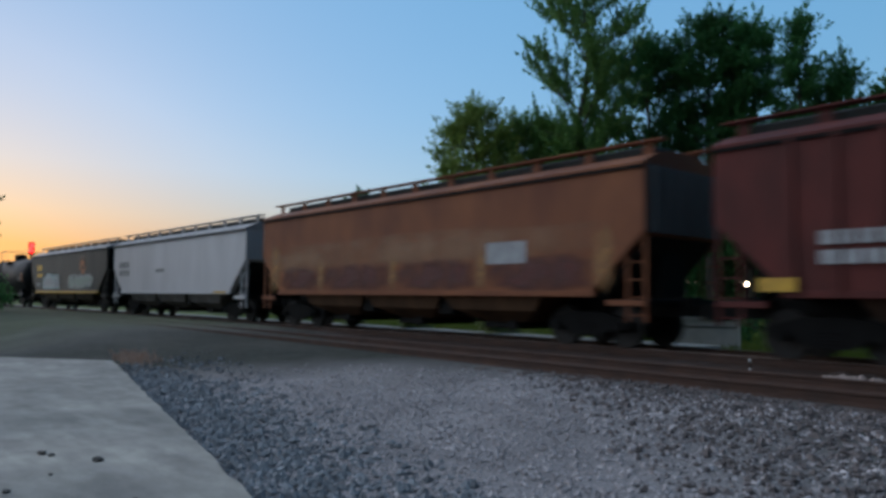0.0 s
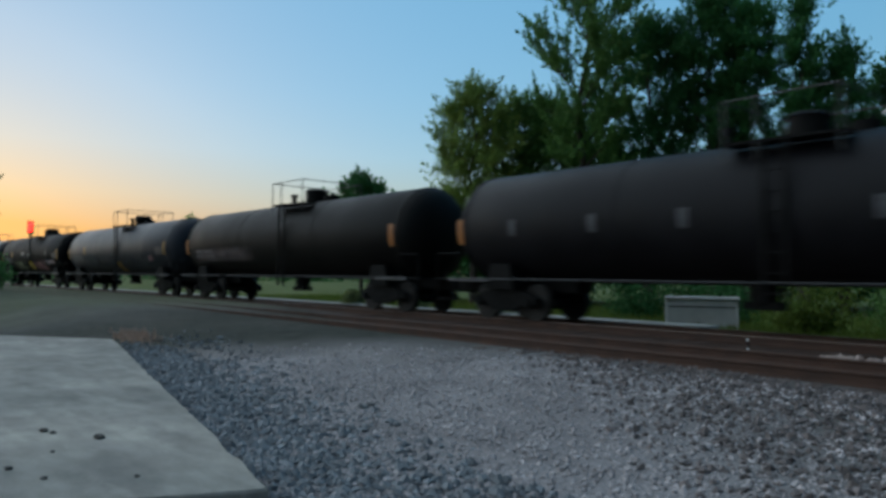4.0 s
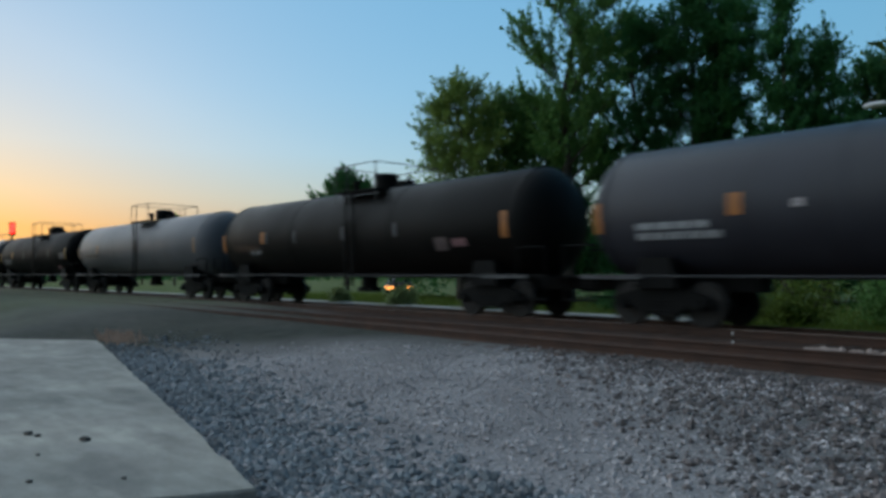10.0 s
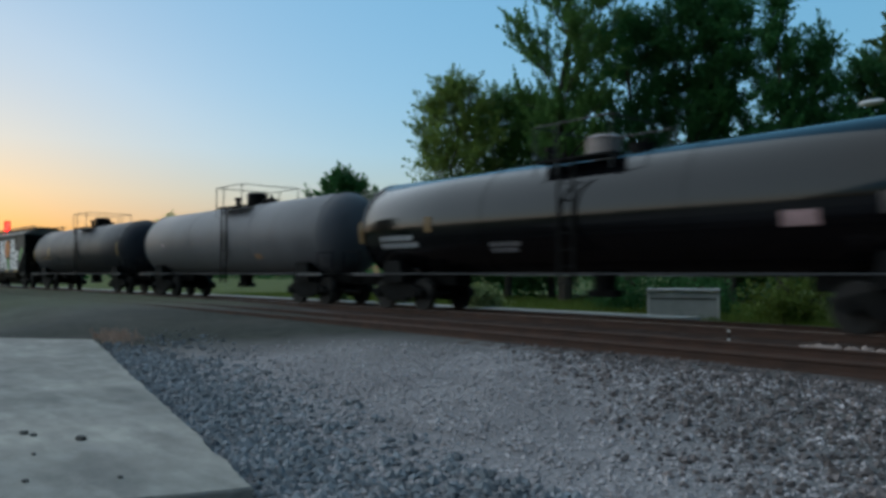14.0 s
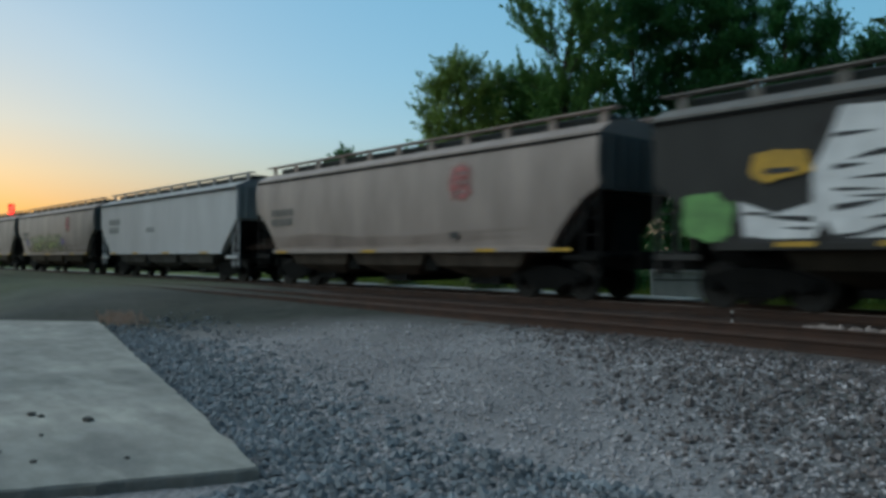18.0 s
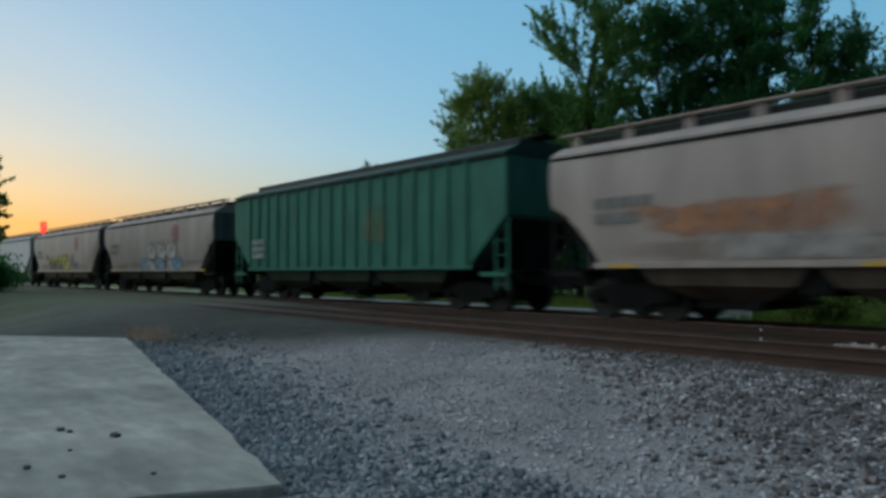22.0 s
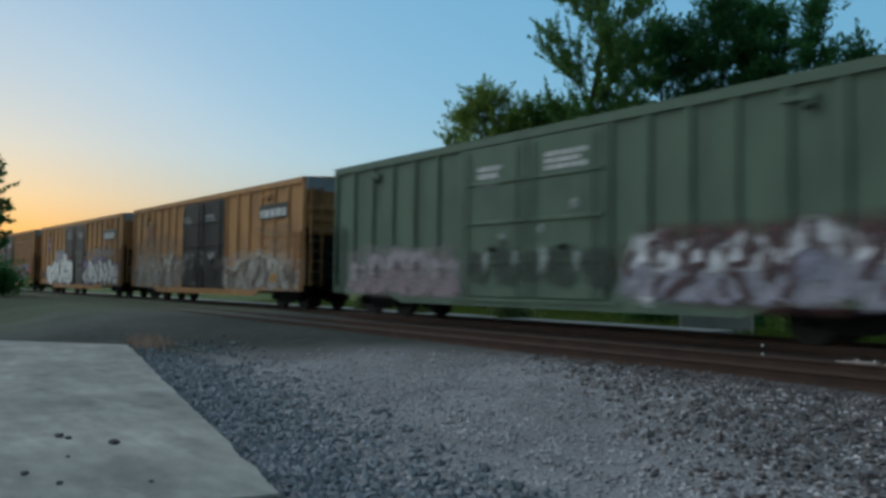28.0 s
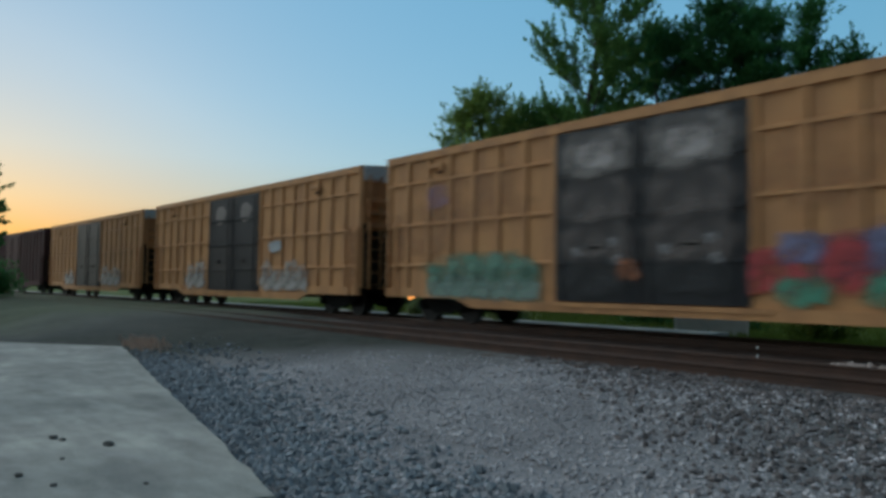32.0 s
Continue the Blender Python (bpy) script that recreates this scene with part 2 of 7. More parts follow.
# ---- ground ----
def ground_material():
    m = bpy.data.materials.new("ground")
    m.use_nodes = True
    n, l = m.node_tree.nodes, m.node_tree.links
    b = n["Principled BSDF"]
    b.inputs["Roughness"].default_value, b.inputs["Specular IOR Level"].default_value = 0.95, 0.2
    co = n.new("ShaderNodeTexCoord")

    def tex(scale, detail=5):
        t = n.new("ShaderNodeTexNoise")
        t.inputs["Scale"].default_value, t.inputs["Detail"].default_value = scale, detail
        l.new(co.outputs["Object"], t.inputs[0])
        return t.outputs[0]

    def ramp(src, *stops):
        r = n.new("ShaderNodeValToRGB")
        e = r.color_ramp.elements
        while len(e) < len(stops):
            e.new(0.5)
        for k, (p, c) in zip(e, stops):
            k.position, k.color = p, (*c, 1)
        l.new(src, r.inputs[0])
        return r.outputs[0]

    def mixed(f, a, c, kind="MIX"):
        x = n.new("ShaderNodeMix")
        x.data_type, x.blend_type = "RGBA", kind
        l.new(f, x.inputs[0]) if not isinstance(f, float) else setattr(x.inputs[0], "default_value", f)
        l.new(a, x.inputs[6]), l.new(c, x.inputs[7])
        return x.outputs[2]

    stone = n.new("ShaderNodeTexVoronoi")
    stone.inputs["Scale"].default_value = 22
    l.new(co.outputs["Object"], stone.inputs[0])
    gravel = ramp(tex(0.6), (0.3, (0.27, 0.242, 0.238)), (0.7, (0.45, 0.405, 0.395)))
    gravel = mixed(0.6, gravel, ramp(stone.outputs["Distance"], (0.1, (1, 1, 1)), (0.75, (0.35, 0.35, 0.35))), "MULTIPLY")
    grit = ramp(tex(70, 3), (0.35, (0.75, 0.75, 0.75)), (0.65, (1.1, 1.1, 1.1)))
    gravel = mixed(0.7, gravel, grit, "MULTIPLY")
    grass = ramp(tex(0.5), (0.3, (0.07, 0.10, 0.022)), (0.7, (0.13, 0.155, 0.04)))
    grass = mixed(0.6, grass, ramp(tex(9), (0.3, (0.5, 0.5, 0.5)), (0.7, (1.1, 1.1, 1.0))), "MULTIPLY")
    brown = ramp(tex(1.5), (0.3, (0.058, 0.036, 0.028)), (0.7, (0.1, 0.066, 0.052)))
    brown = mixed(0.5, brown, ramp(stone.outputs["Distance"], (0.1, (1, 1, 1)), (0.75, (0.4, 0.4, 0.4))), "MULTIPLY")
    dirt = ramp(tex(0.25), (0.3, (0.030, 0.034, 0.027)), (0.7, (0.06, 0.057, 0.047)))
    dirt = mixed(0.8, dirt, ramp(tex(3.5, 6), (0.35, (0.6, 0.62, 0.58)), (0.65, (1.2, 1.18, 1.15))), "MULTIPLY")
    at = n.new("ShaderNodeAttribute")
    at.attribute_name = "zone"
    sep = n.new("ShaderNodeSeparateColor")
    l.new(at.outputs["Color"], sep.inputs[0])
    c = mixed(sep.outputs[0], gravel, grass)
    c = mixed(sep.outputs[1], c, brown)
    c = mixed(sep.outputs[2], c, dirt)
    l.new(c, b.inputs["Base Color"])
    bp = n.new("ShaderNodeBump")
    bp.inputs["Strength"].default_value, bp.inputs["Distance"].default_value = 0.6, 0.03
    l.new(stone.outputs["Distance"], bp.inputs["Height"])
    bp.invert = True
    l.new(bp.outputs[0], b.inputs["Normal"])
    return m


def steps(lo, hi, mid, fine, grow):
    """Grid lines from lo to hi, dense round mid."""
    out, x, d = [mid], mid, fine
    while x < hi:
        x, d = x + d, d * grow
        out.append(min(x, hi))
    x, d = mid, fine
    while x > lo:
        x, d = x - d, d * grow
        out.insert(0, max(x, lo))
    return out


def make_ground():
    xs, ys = steps(-2500, 2500, -6, 0.4, 1.06), steps(-2500, 2500, 8, 0.3, 1.05)
    verts = [(x, y, lie(x, y)) for x in xs for y in ys]
    w = len(ys)
    faces = [(i * w + j, (i + 1) * w + j, (i + 1) * w + j + 1, i * w + j + 1) for i in range(len(xs) - 1) for j in range(w - 1)]
    me = cloud("ground", verts, faces, ground_material(), True)
    zone = me.color_attributes.new("zone", "FLOAT_COLOR", "POINT")
    for i, (x, y, z) in enumerate(verts):
        o = across(x, y)
        wob = 0.8 * noise.noise((x * 0.3, y * 0.3, 5))
        g = min(1, max(0, (o - 3.3 + wob * 0.3) / 0.5))
        if o < -9 and math.hypot(x, y) > 60:
            g = 1.0
        br = min(1, max(0, (o + wob * 0.25 - brown_edge(x)) / 0.25)) if o < 1.9 else 0.0
        br *= min(1, max(0, (x + 26 + 2 * wob) / 5)) if o < -0.8 else 1.0
        d = min(1, max(0, (1.48 * y - x - 22.2 + 2.5 * wob) / 6 + 0.5)) * (1 - br) if o < 1 else 0
        shoulder = 0.85 * min(1, max(0, (y + 0.75 * x - 2.6 + wob) / 3.5)) * (1 - br) if o < 0 and y > 0 else 0
        verge = 0.7 * min(1, max(0, (-20 - x + 4 * wob) / 9)) if o < -1 else 0
        zone.data[i].color = (max(g, verge), br, max(d * (1 - g), shoulder) * (1 - 0.8 * verge), 1)
    return tagged(new("ground", me), "grey gravel and grass ground beside the railway", "ground", kind="structure")


make_ground()


def slab_material():
    """Old concrete: broad damp stains, scuffs drawn out along the drive, pale scrapes, grit."""
    m = mat("old_slab_concrete", (0.328, 0.3, 0.268), 0.9, 0, 0.22, 1.3, 26, 0.35)
    n, l = m.node_tree.nodes, m.node_tree.links
    b = n["Principled BSDF"]
    last = b.inputs["Base Color"].links[0].from_socket
    co = n.new("ShaderNodeTexCoord")
    for size, stretch, lo, hi, dark, light in ((0.42, (1, 1, 1), 0.38, 0.62, (0.74, 0.76, 0.76), (1.08, 1.07, 1.05)), (1.6, (0.35, 1.7, 1), 0.3, 0.7, (0.8, 0.8, 0.8), (1.12, 1.12, 1.1)), (5.0, (0.6, 1.3, 1), 0.32, 0.62, (0.82, 0.83, 0.82), (1.06, 1.06, 1.06)), (3.2, (0.5, 1.5, 1), 0.62, 0.72, (1, 1, 1), (1.25, 1.25, 1.24))):
        mp, t, r, x = n.new("ShaderNodeMapping"), n.new("ShaderNodeTexNoise"), n.new("ShaderNodeValToRGB"), n.new("ShaderNodeMix")
        mp.inputs["Scale"].default_value, mp.inputs["Rotation"].default_value = stretch, (0, 0, radians(-12))
        t.inputs["Scale"].default_value, t.inputs["Detail"].default_value = size, 6
        e = r.color_ramp.elements
        e[0].position, e[0].color, e[1].position, e[1].color = lo, (*dark, 1), hi, (*light, 1)
        x.data_type, x.blend_type = "RGBA", "MULTIPLY"
        x.inputs[0].default_value = 1.0
        l.new(co.outputs["Object"], mp.inputs[0]), l.new(mp.outputs[0], t.inputs[0]), l.new(t.outputs[0], r.inputs[0])
        l.new(last, x.inputs[6]), l.new(r.outputs[0], x.inputs[7])
        last = x.outputs[2]
    l.new(last, b.inputs["Base Color"])
    return m


def make_slab():
    rng = random.Random(12)

    def fill(bm):
        corners = ((-4.82, 2.52), (-18.0, 5.36), (-22.5, 1.9), (-7.5, -3.8))
        edge = []
        for k, (a, b) in enumerate(zip(corners, corners[1:] + corners[:1])):
            n = 46 if k in (0, 3) else 8
            edge += [(a[0] + (b[0] - a[0]) * i / n + rng.gauss(0, 0.012), a[1] + (b[1] - a[1]) * i / n + rng.gauss(0, 0.012)) for i in range(n)]
        mx, my = sum(x for x, y in edge) / len(edge), sum(y for x, y in edge) / len(edge)
        worn = [(x + (mx - x) * 0.0025, y + (my - y) * 0.0025) for x, y in edge]
        loft(bm, [[(x, y, -0.75) for x, y in edge], [(x, y, -0.465 + rng.uniform(-0.012, 0.004)) for x, y in edge], [(x, y, -0.45) for x, y in worn]])
    return tagged(new("pavement", mesh_of("slab", fill, slab_material())), "worn grey concrete slab with dirt and debris on it", "pavement", kind="structure")


make_slab()


def make_path():
    def fill(bm):
        for k in range(32):
            s0, s1 = -170 + 5 * k, -165 + 5 * k
            q = []
            for s, o in ((s0, 2.1), (s1, 2.1), (s1, 3.2), (s0, 3.2)):
                x, y, _ = on_track(s, o)
                q.append((x, y))
            loft(bm, [[(x, y, -0.7) for x, y in q], [(x, y, -0.07) for x, y in q]])
    return tagged(new("pavement", mesh_of("path", fill, mat("pale_path", (0.42, 0.395, 0.35), 0.95, 0, 0.25, 1, 50))), "pale gravel path along the far side of the railway", "path", kind="structure")


make_path()


# ---- railway tracks ----
def sweep(bm, profile, off, s0, s1, step):
    rings = []
    for i in range(int((s1 - s0) / step) + 1):
        x, y, a = on_track(s0 + i * step, off)
        rings.append([(x - p * math.sin(a), y + p * math.cos(a), z) for p, z in profile])
    loft(bm, rings)


RAIL = [(-0.07, -0.17), (0.07, -0.17), (0.07, -0.155), (0.012, -0.13), (0.012, -0.04), (0.036, -0.03), (0.036, -0.008), (-0.036, -0.008), (-0.036, -0.03), (-0.012, -0.04), (-0.012, -0.13), (-0.07, -0.155)]
HEAD = [(-0.03, -0.008), (0.03, -0.008), (0.026, 0.0), (-0.026, 0.0)]


def make_track(off, worn, label):
    track = tagged(new("railway_track"), label, "railway track", "railway tracks")
    track.location = (0, MID + off, 0)
    for g in (-0.753, 0.753):
        rail = part("rail", mesh_of(("rail", off, g), lambda bm: sweep(bm, RAIL, off + g, -690, 570, 6), RAIL_RUST), track, (0, -MID - off, 0))
        part("rail_head", mesh_of(("head", off, g), lambda bm: sweep(bm, HEAD, off + g, -690, 570, 6), worn), rail)
    tie = mesh_of("tie", lambda bm: box(bm, -0.115, 0.115, -1.3, 1.3, -0.34, -0.165), TIE_WOOD, bevel=0.015)
    rng = random.Random(4)
    s = -46.0 if off == 0 else -20.0
    while s < 26:
        x, y, a = on_track(s + rng.uniform(-0.03, 0.03), off + rng.uniform(-0.05, 0.05))
        part("tie", tie, track, (x, y - MID - off, rng.uniform(-0.012, 0.004)), math.degrees(a) + rng.uniform(-1.5, 1.5))
        s += 0.52

    def rest(bm):
        s = -200.0
        while s < 120:
            if not -46 < s < 26 and (off == 0 or s > 0 or s < -60):
                x, y, a = on_track(s, off)
                d, e = Vector((math.cos(a), math.sin(a))) * 0.115, Vector((-math.sin(a), math.cos(a))) * 1.3
                p = Vector((x, y))
                q = [p - d - e, p + d - e, p + d + e, p - d + e]
                loft(bm, [[(*c, -0.3) for c in q], [(*c, -0.165) for c in q]])
            s += 0.52
    tagged(part("far_ties", mesh_of(("ties", off), rest, TIE_WOOD), track, (0, -MID - off, 0)), kind="stuff")
    return track


make_track(0, RAIL_HEAD, "railway track with rusty rails on dark wooden ties")
make_track(-SECOND, RAIL_RUST, "empty rusty railway track on weathered wooden ties")

# ---- loose stone, nearest the camera ----
def make_stones(name, label, material, count, where, size, seed):
    rng = np.random.default_rng(seed)
    base = np.array([(1, 0, 0), (-1, 0, 0), (0, 1, 0), (0, -1, 0), (0, 0, 1), (0, 0, -1)], float)
    tri = np.array([(0, 2, 4), (2, 1, 4), (1, 3, 4), (3, 0, 4), (2, 0, 5), (1, 2, 5), (3, 1, 5), (0, 3, 5)])
    pts = []
    while len(pts) < count:
        p = where(rng)
        if p:
            pts.append(p)
    verts = np.zeros((count, 6, 3))
    for i, (x, y) in enumerate(pts):
        r = size * min(1.9, rng.lognormal(0, 0.42))
        v = base * rng.uniform(0.65, 1.2, (6, 1)) * np.array((1, rng.uniform(0.6, 1), rng.uniform(0.5, 0.85))) * r
        a, b = rng.uniform(0, 6.3), rng.uniform(-0.6, 0.6)
        c, s, cb, sb = math.cos(a), math.sin(a), math.cos(b), math.sin(b)
        v = v @ np.array(((1, 0, 0), (0, cb, -sb), (0, sb, cb))) @ np.array(((c, -s, 0), (s, c, 0), (0, 0, 1)))
        verts[i] = v + (x, y, lie(x, y) + r * 0.25)
    faces = (np.arange(count)[:, None, None] * 6 + tri[None]).reshape(-1, 3)
    return tagged(new(name, cloud(name, verts.reshape(-1, 3).tolist(), faces.tolist(), material)), label, "gravel", kind="stuff")


def off_slab(x, y):
    """How far a place lies to the track's side of the slab's long edge."""
    return (y - 2.52) * 0.9776 + (x + 4.82) * 0.2107


def beside_slab(rng):
    x = rng.uniform(-17.8, 2.5)
    y = 2.4 - (x + 4.82) * 0.2155 + rng.uniform(0, 2.4)
    d = off_slab(x, y)
    if x > -4.7:
        y = rng.uniform(0.8, 4.3)
        d = 0.4
    return (x, y) if d > 0.03 and rng.random() < min(1, max(0, (x + 17.5) / 5)) * math.exp(-max(0, d - 0.7) * 1.9) else None


def by_track(rng):
    x, y = rng.uniform(-17, 11), rng.uniform(1.2, 10.6)
    return (x, y) if y < MID + brown_edge(x) + 0.1 and rng.random() < min(1, max(0.0, (y + 0.75 * x - 2.4) / 4.6)) else None


def anywhere(rng):
    x, y = rng.uniform(-13, 6) if rng.random() < 0.8 else rng.uniform(-18, 9), rng.uniform(1.0, 9.0)
    return (x, y) if off_slab(x, y) > 0.05 and 1.48 * y - x < rng.uniform(17.5, 23.5) else None


BLUE_STONE = mat("blue_stone", (0.185, 0.195, 0.205), 0.85, 0, 0.3, 2, 30, rnd=0.9)
BALLAST = mat("ballast_stone", (0.118, 0.096, 0.09), 0.85, 0, 0.3, 2, 30, rnd=0.95)
GREY_STONE = mat("grey_stone", (0.32, 0.287, 0.283), 0.85, 0, 0.3, 2, 30, rnd=0.8)
make_stones("coarse_gravel", "coarse blue-grey crushed stone beside the concrete slab", BLUE_STONE, 13000, beside_slab, 0.036, 1)
make_stones("ballast", "brownish grey ballast stones on the shoulder of the track", BALLAST, 44000, by_track, 0.032, 2)
PALE_STONE = mat("pale_stone", (0.32, 0.25, 0.22), 0.85, 0, 0.3, 2, 30, rnd=0.4)
make_stones("pale_ballast", "pale clean ballast stones between the two tracks", PALE_STONE, 4200, lambda rng: (rng.uniform(-5.2, 14), MID + rng.normal(-2.25, 0.2)), 0.04, 6)
make_stones("fine_gravel", "light grey gravel strewn over the service road", GREY_STONE, 34000, anywhere, 0.021, 3)


# ---- railway cars ----
def wheelset(bm):
    beam(bm, (0, -0.9, 0), (0, 0.9, 0), 0.08, 8)
    for y in (-1, 1):
        beam(bm, (0, y * 0.69, 0), (0, y * 0.82, 0), 0.46, 20)
        beam(bm, (0, y * 0.66, 0), (0, y * 0.69, 0), 0.49, 20)
        for k in range(5):
            a = k * 2 * math.pi / 5
            beam(bm, (0.26 * math.cos(a), y * 0.81, 0.26 * math.sin(a)), (0.26 * math.cos(a), y * 0.835, 0.26 * math.sin(a)), 0.045, 6)


def side_frame(bm):
    prism(bm, [(-1.15, 0.40), (-1.15, 0.58), (-0.95, 0.66), (-0.45, 0.80), (0.45, 0.80), (0.95, 0.66), (1.15, 0.58), (1.15, 0.40), (0.75, 0.46), (0.35, 0.24), (-0.35, 0.24), (-0.75, 0.46)], -0.09, 0.09)


def spring(bm):
    loft(bm, [[(u, v, z) for u, v in ((-0.27, -0.07), (0.27, -0.07), (0.27, 0.07), (-0.27, 0.07))] if k % 2 else [(u, v, z) for u, v in ((-0.24, -0.05), (0.24, -0.05), (0.24, 0.05), (-0.24, 0.05))] for k, z in enumerate(np.linspace(0.3, 0.56, 9))])


WHEELS = []


def add_truck(car, x):
    truck = part("truck", mesh_of("bolster", lambda bm: box(bm, -0.2, 0.2, -1.05, 1.05, 0.5, 0.82), BLACK_IRON, bevel=0.03), car, (x, 0, 0))
    for y in (-1.0, 1.0):
        part("side_frame", mesh_of("side_frame", side_frame, BLACK_IRON), truck, (0, y, 0))
        part("spring_nest", mesh_of("spring_nest", spring, BLACK_IRON), truck, (0, y * 1.04, 0))
        for u in (-0.88, 0.88):
            part("bearing_cap", mesh_of("bearing", lambda bm: beam(bm, (0, -0.16, 0.46), (0, 0.16, 0.46), 0.12, 10), BLACK_IRON), truck, (u, y * 1.02, 0))
    for u in (-0.88, 0.88):
        WHEELS.append((part("wheelset", mesh_of("wheelset", wheelset, WHEEL_STEEL), truck, (u, 0, 0.46)), u, car))


def coupler(bm):
    box(bm, -0.5, 0.25, -0.12, 0.12, 0.72, 0.98)
    box(bm, 0.2, 0.45, -0.2, 0.14, 0.66, 1.02)


def ladder(wide, low, high):
    def fill(bm):
        for u in (0, wide):
            box(bm, u - 0.03, u + 0.03, -0.025, 0.025, low, high)
        z = low + 0.15
        while z < high:
            beam(bm, (0, 0, z), (wide, 0, z), 0.014, 5)
            z += 0.38
    return fill


def side_on(bm, fill):
    """The same piece turned to lie along the car's end."""
    fill(bm)
    bmesh.ops.transform(bm, matrix=pose(0, -1.35, 0, 0, 0, 90), verts=bm.verts)


CARS = []


def new_car(name, rear, front, label, category):
    car = tagged(new(name), label, category, "cars of the freight train")
    CARS.append((car, (rear + front) / 2, (front - rear) / 2))
    return car, (front - rear) / 2


def plate(car, material, x0, x1, z0, z1, y=-1.615, name="marking", label=""):
    """A flat painted marking or placard on the near side."""
    me = mesh_of(("plate", round(x1 - x0, 3), round(z1 - z0, 3)), lambda bm: box(bm, 0, x1 - x0, -0.004, 0.004, 0, z1 - z0), material)
    return part(name, me, car, (x0, y, z0), 0, label)


def lettering(car, material, x0, x1, z0, z1, rows=2, y=-1.615, seed=1, name="lettering"):
    """Unreadable writing: rows of plain bars."""
    rng = random.Random(seed)

    def fill(bm):
        h = (z1 - z0) / (rows * 1.45)
        for k in range(rows):
            z, x = z1 - (k + 1) * h * 1.4, 0.0
            end = (x1 - x0) * rng.uniform(0.75, 1)
            while x < end:
                w = rng.uniform(0.6, 1.5) * h
                box(bm, x, min(x + w, x1 - x0), -0.004, 0.004, z - z0, z - z0 + h)
                x += w + 0.3 * h
    return part(name, mesh_of(("letters", car.name, x0, z0, seed), fill, material), car, (x0, y, z0))


def squiggle(rng):
    """A zigzag of a spray can, up and down through the height: no letter of any alphabet."""
    n, up = rng.randint(4, 6), rng.random() < 0.5
    pts = []
    for k in range(n):
        high = (k % 2 == 0) == up
        pts.append((k / (n - 1) + rng.uniform(-0.14, 0.14), rng.uniform(0.7, 1.0) if high else rng.uniform(0.0, 0.3)))
        if rng.random() < 0.45:
            pts.append((pts[-1][0] + rng.uniform(0.05, 0.3), pts[-1][1] + rng.uniform(-0.2, 0.12)))
    return pts


def ribbon(bm, pts, thick, lift):
    """A flat stroke with mitred corners, a few millimetres of paint."""
    pts = [Vector(q) for q in pts]
    left, right = [], []
    for i, q in enumerate(pts):
        a = (q - pts[i - 1]).normalized() if i else (pts[1] - q).normalized()
        c = (pts[i + 1] - q).normalized() if i < len(pts) - 1 else a
        d = (a + c)
        d = d.normalized() if d.length > 0.2 else a
        nrm = Vector((-d.y, d.x)) * thick * min(1.25, 1 / max(0.35, abs(d.dot(a))))
        if i == 0:
            q = q - a * thick * 0.8
        if i == len(pts) - 1:
            q = q + a * thick * 0.8
        left.append(q + nrm), right.append(q - nrm)
    vs = [[bm.verts.new((q.x, -lift - 0.0005 * i, q.y)) for i, q in enumerate(s)] for s in (left, right)]
    vb = [[bm.verts.new((q.x, 0, q.y)) for q in s] for s in (left, right)]
    for i in range(len(pts) - 1):
        bm.faces.new((vs[0][i], vs[0][i + 1], vs[1][i + 1], vs[1][i]))
        bm.faces.new((vb[0][i], vb[0][i + 1], vs[0][i + 1], vs[0][i]))
        bm.faces.new((vs[1][i], vs[1][i + 1], vb[1][i + 1], vb[1][i]))


def graffiti(car, x0, x1, z0, z1, count, inside, outline, seed, y=-1.62, halo=None, lean=0.1, bold=0.16):
    """Spray-painted letter shapes, each a bold stroke over a wider outline."""
    rng = random.Random(seed)
    w = (x1 - x0) / count
    if halo:
        def blob(bm):
            rg = random.Random(seed + 9)
            n = 40
            pts = [(x1 - x0) * i / n for i in range(n + 1)]
            up = [(x, (z1 - z0) * rg.uniform(1.0, 1.16)) for x in pts]
            dn = [(x, (z1 - z0) * rg.uniform(-0.06, 0.06)) for x in reversed(pts)]
            prism(bm, up + dn, -0.002, 0)
        part("graffiti_halo", mesh_of(("paint_halo", car.name, seed), blob, halo), car, (x0, y, z0))
    thick = min(w, z1 - z0) * bold
    for i in range(count):
        glyph = squiggle(rng)
        top, bot = (z1 - z0) * rng.uniform(0.82, 1.0), (z1 - z0) * rng.uniform(0.0, 0.1)
        wide = w * rng.uniform(0.8, 1.1)
        tilt = rng.uniform(-0.08, 0.08)
        pts = [(thick + px * wide + rng.uniform(-0.03, 0.03) * w + lean * pz * (z1 - z0), min(z1 - z0 - thick, max(thick * 1.8, bot + (top - bot) * pz + tilt * (px - 0.5)))) for px, pz in glyph]
        at = (x0 + i * w, y - 0.0015 * (i % 3), z0)
        g = part("graffiti_letter", mesh_of(("paint_out", car.name, seed, i), lambda bm: ribbon(bm, pts, thick * 1.65, 0.004), outline), car, at)
        part("letter_fill", mesh_of(("paint_in", car.name, seed, i), lambda bm: ribbon(bm, pts, thick, 0.012), inside), g)


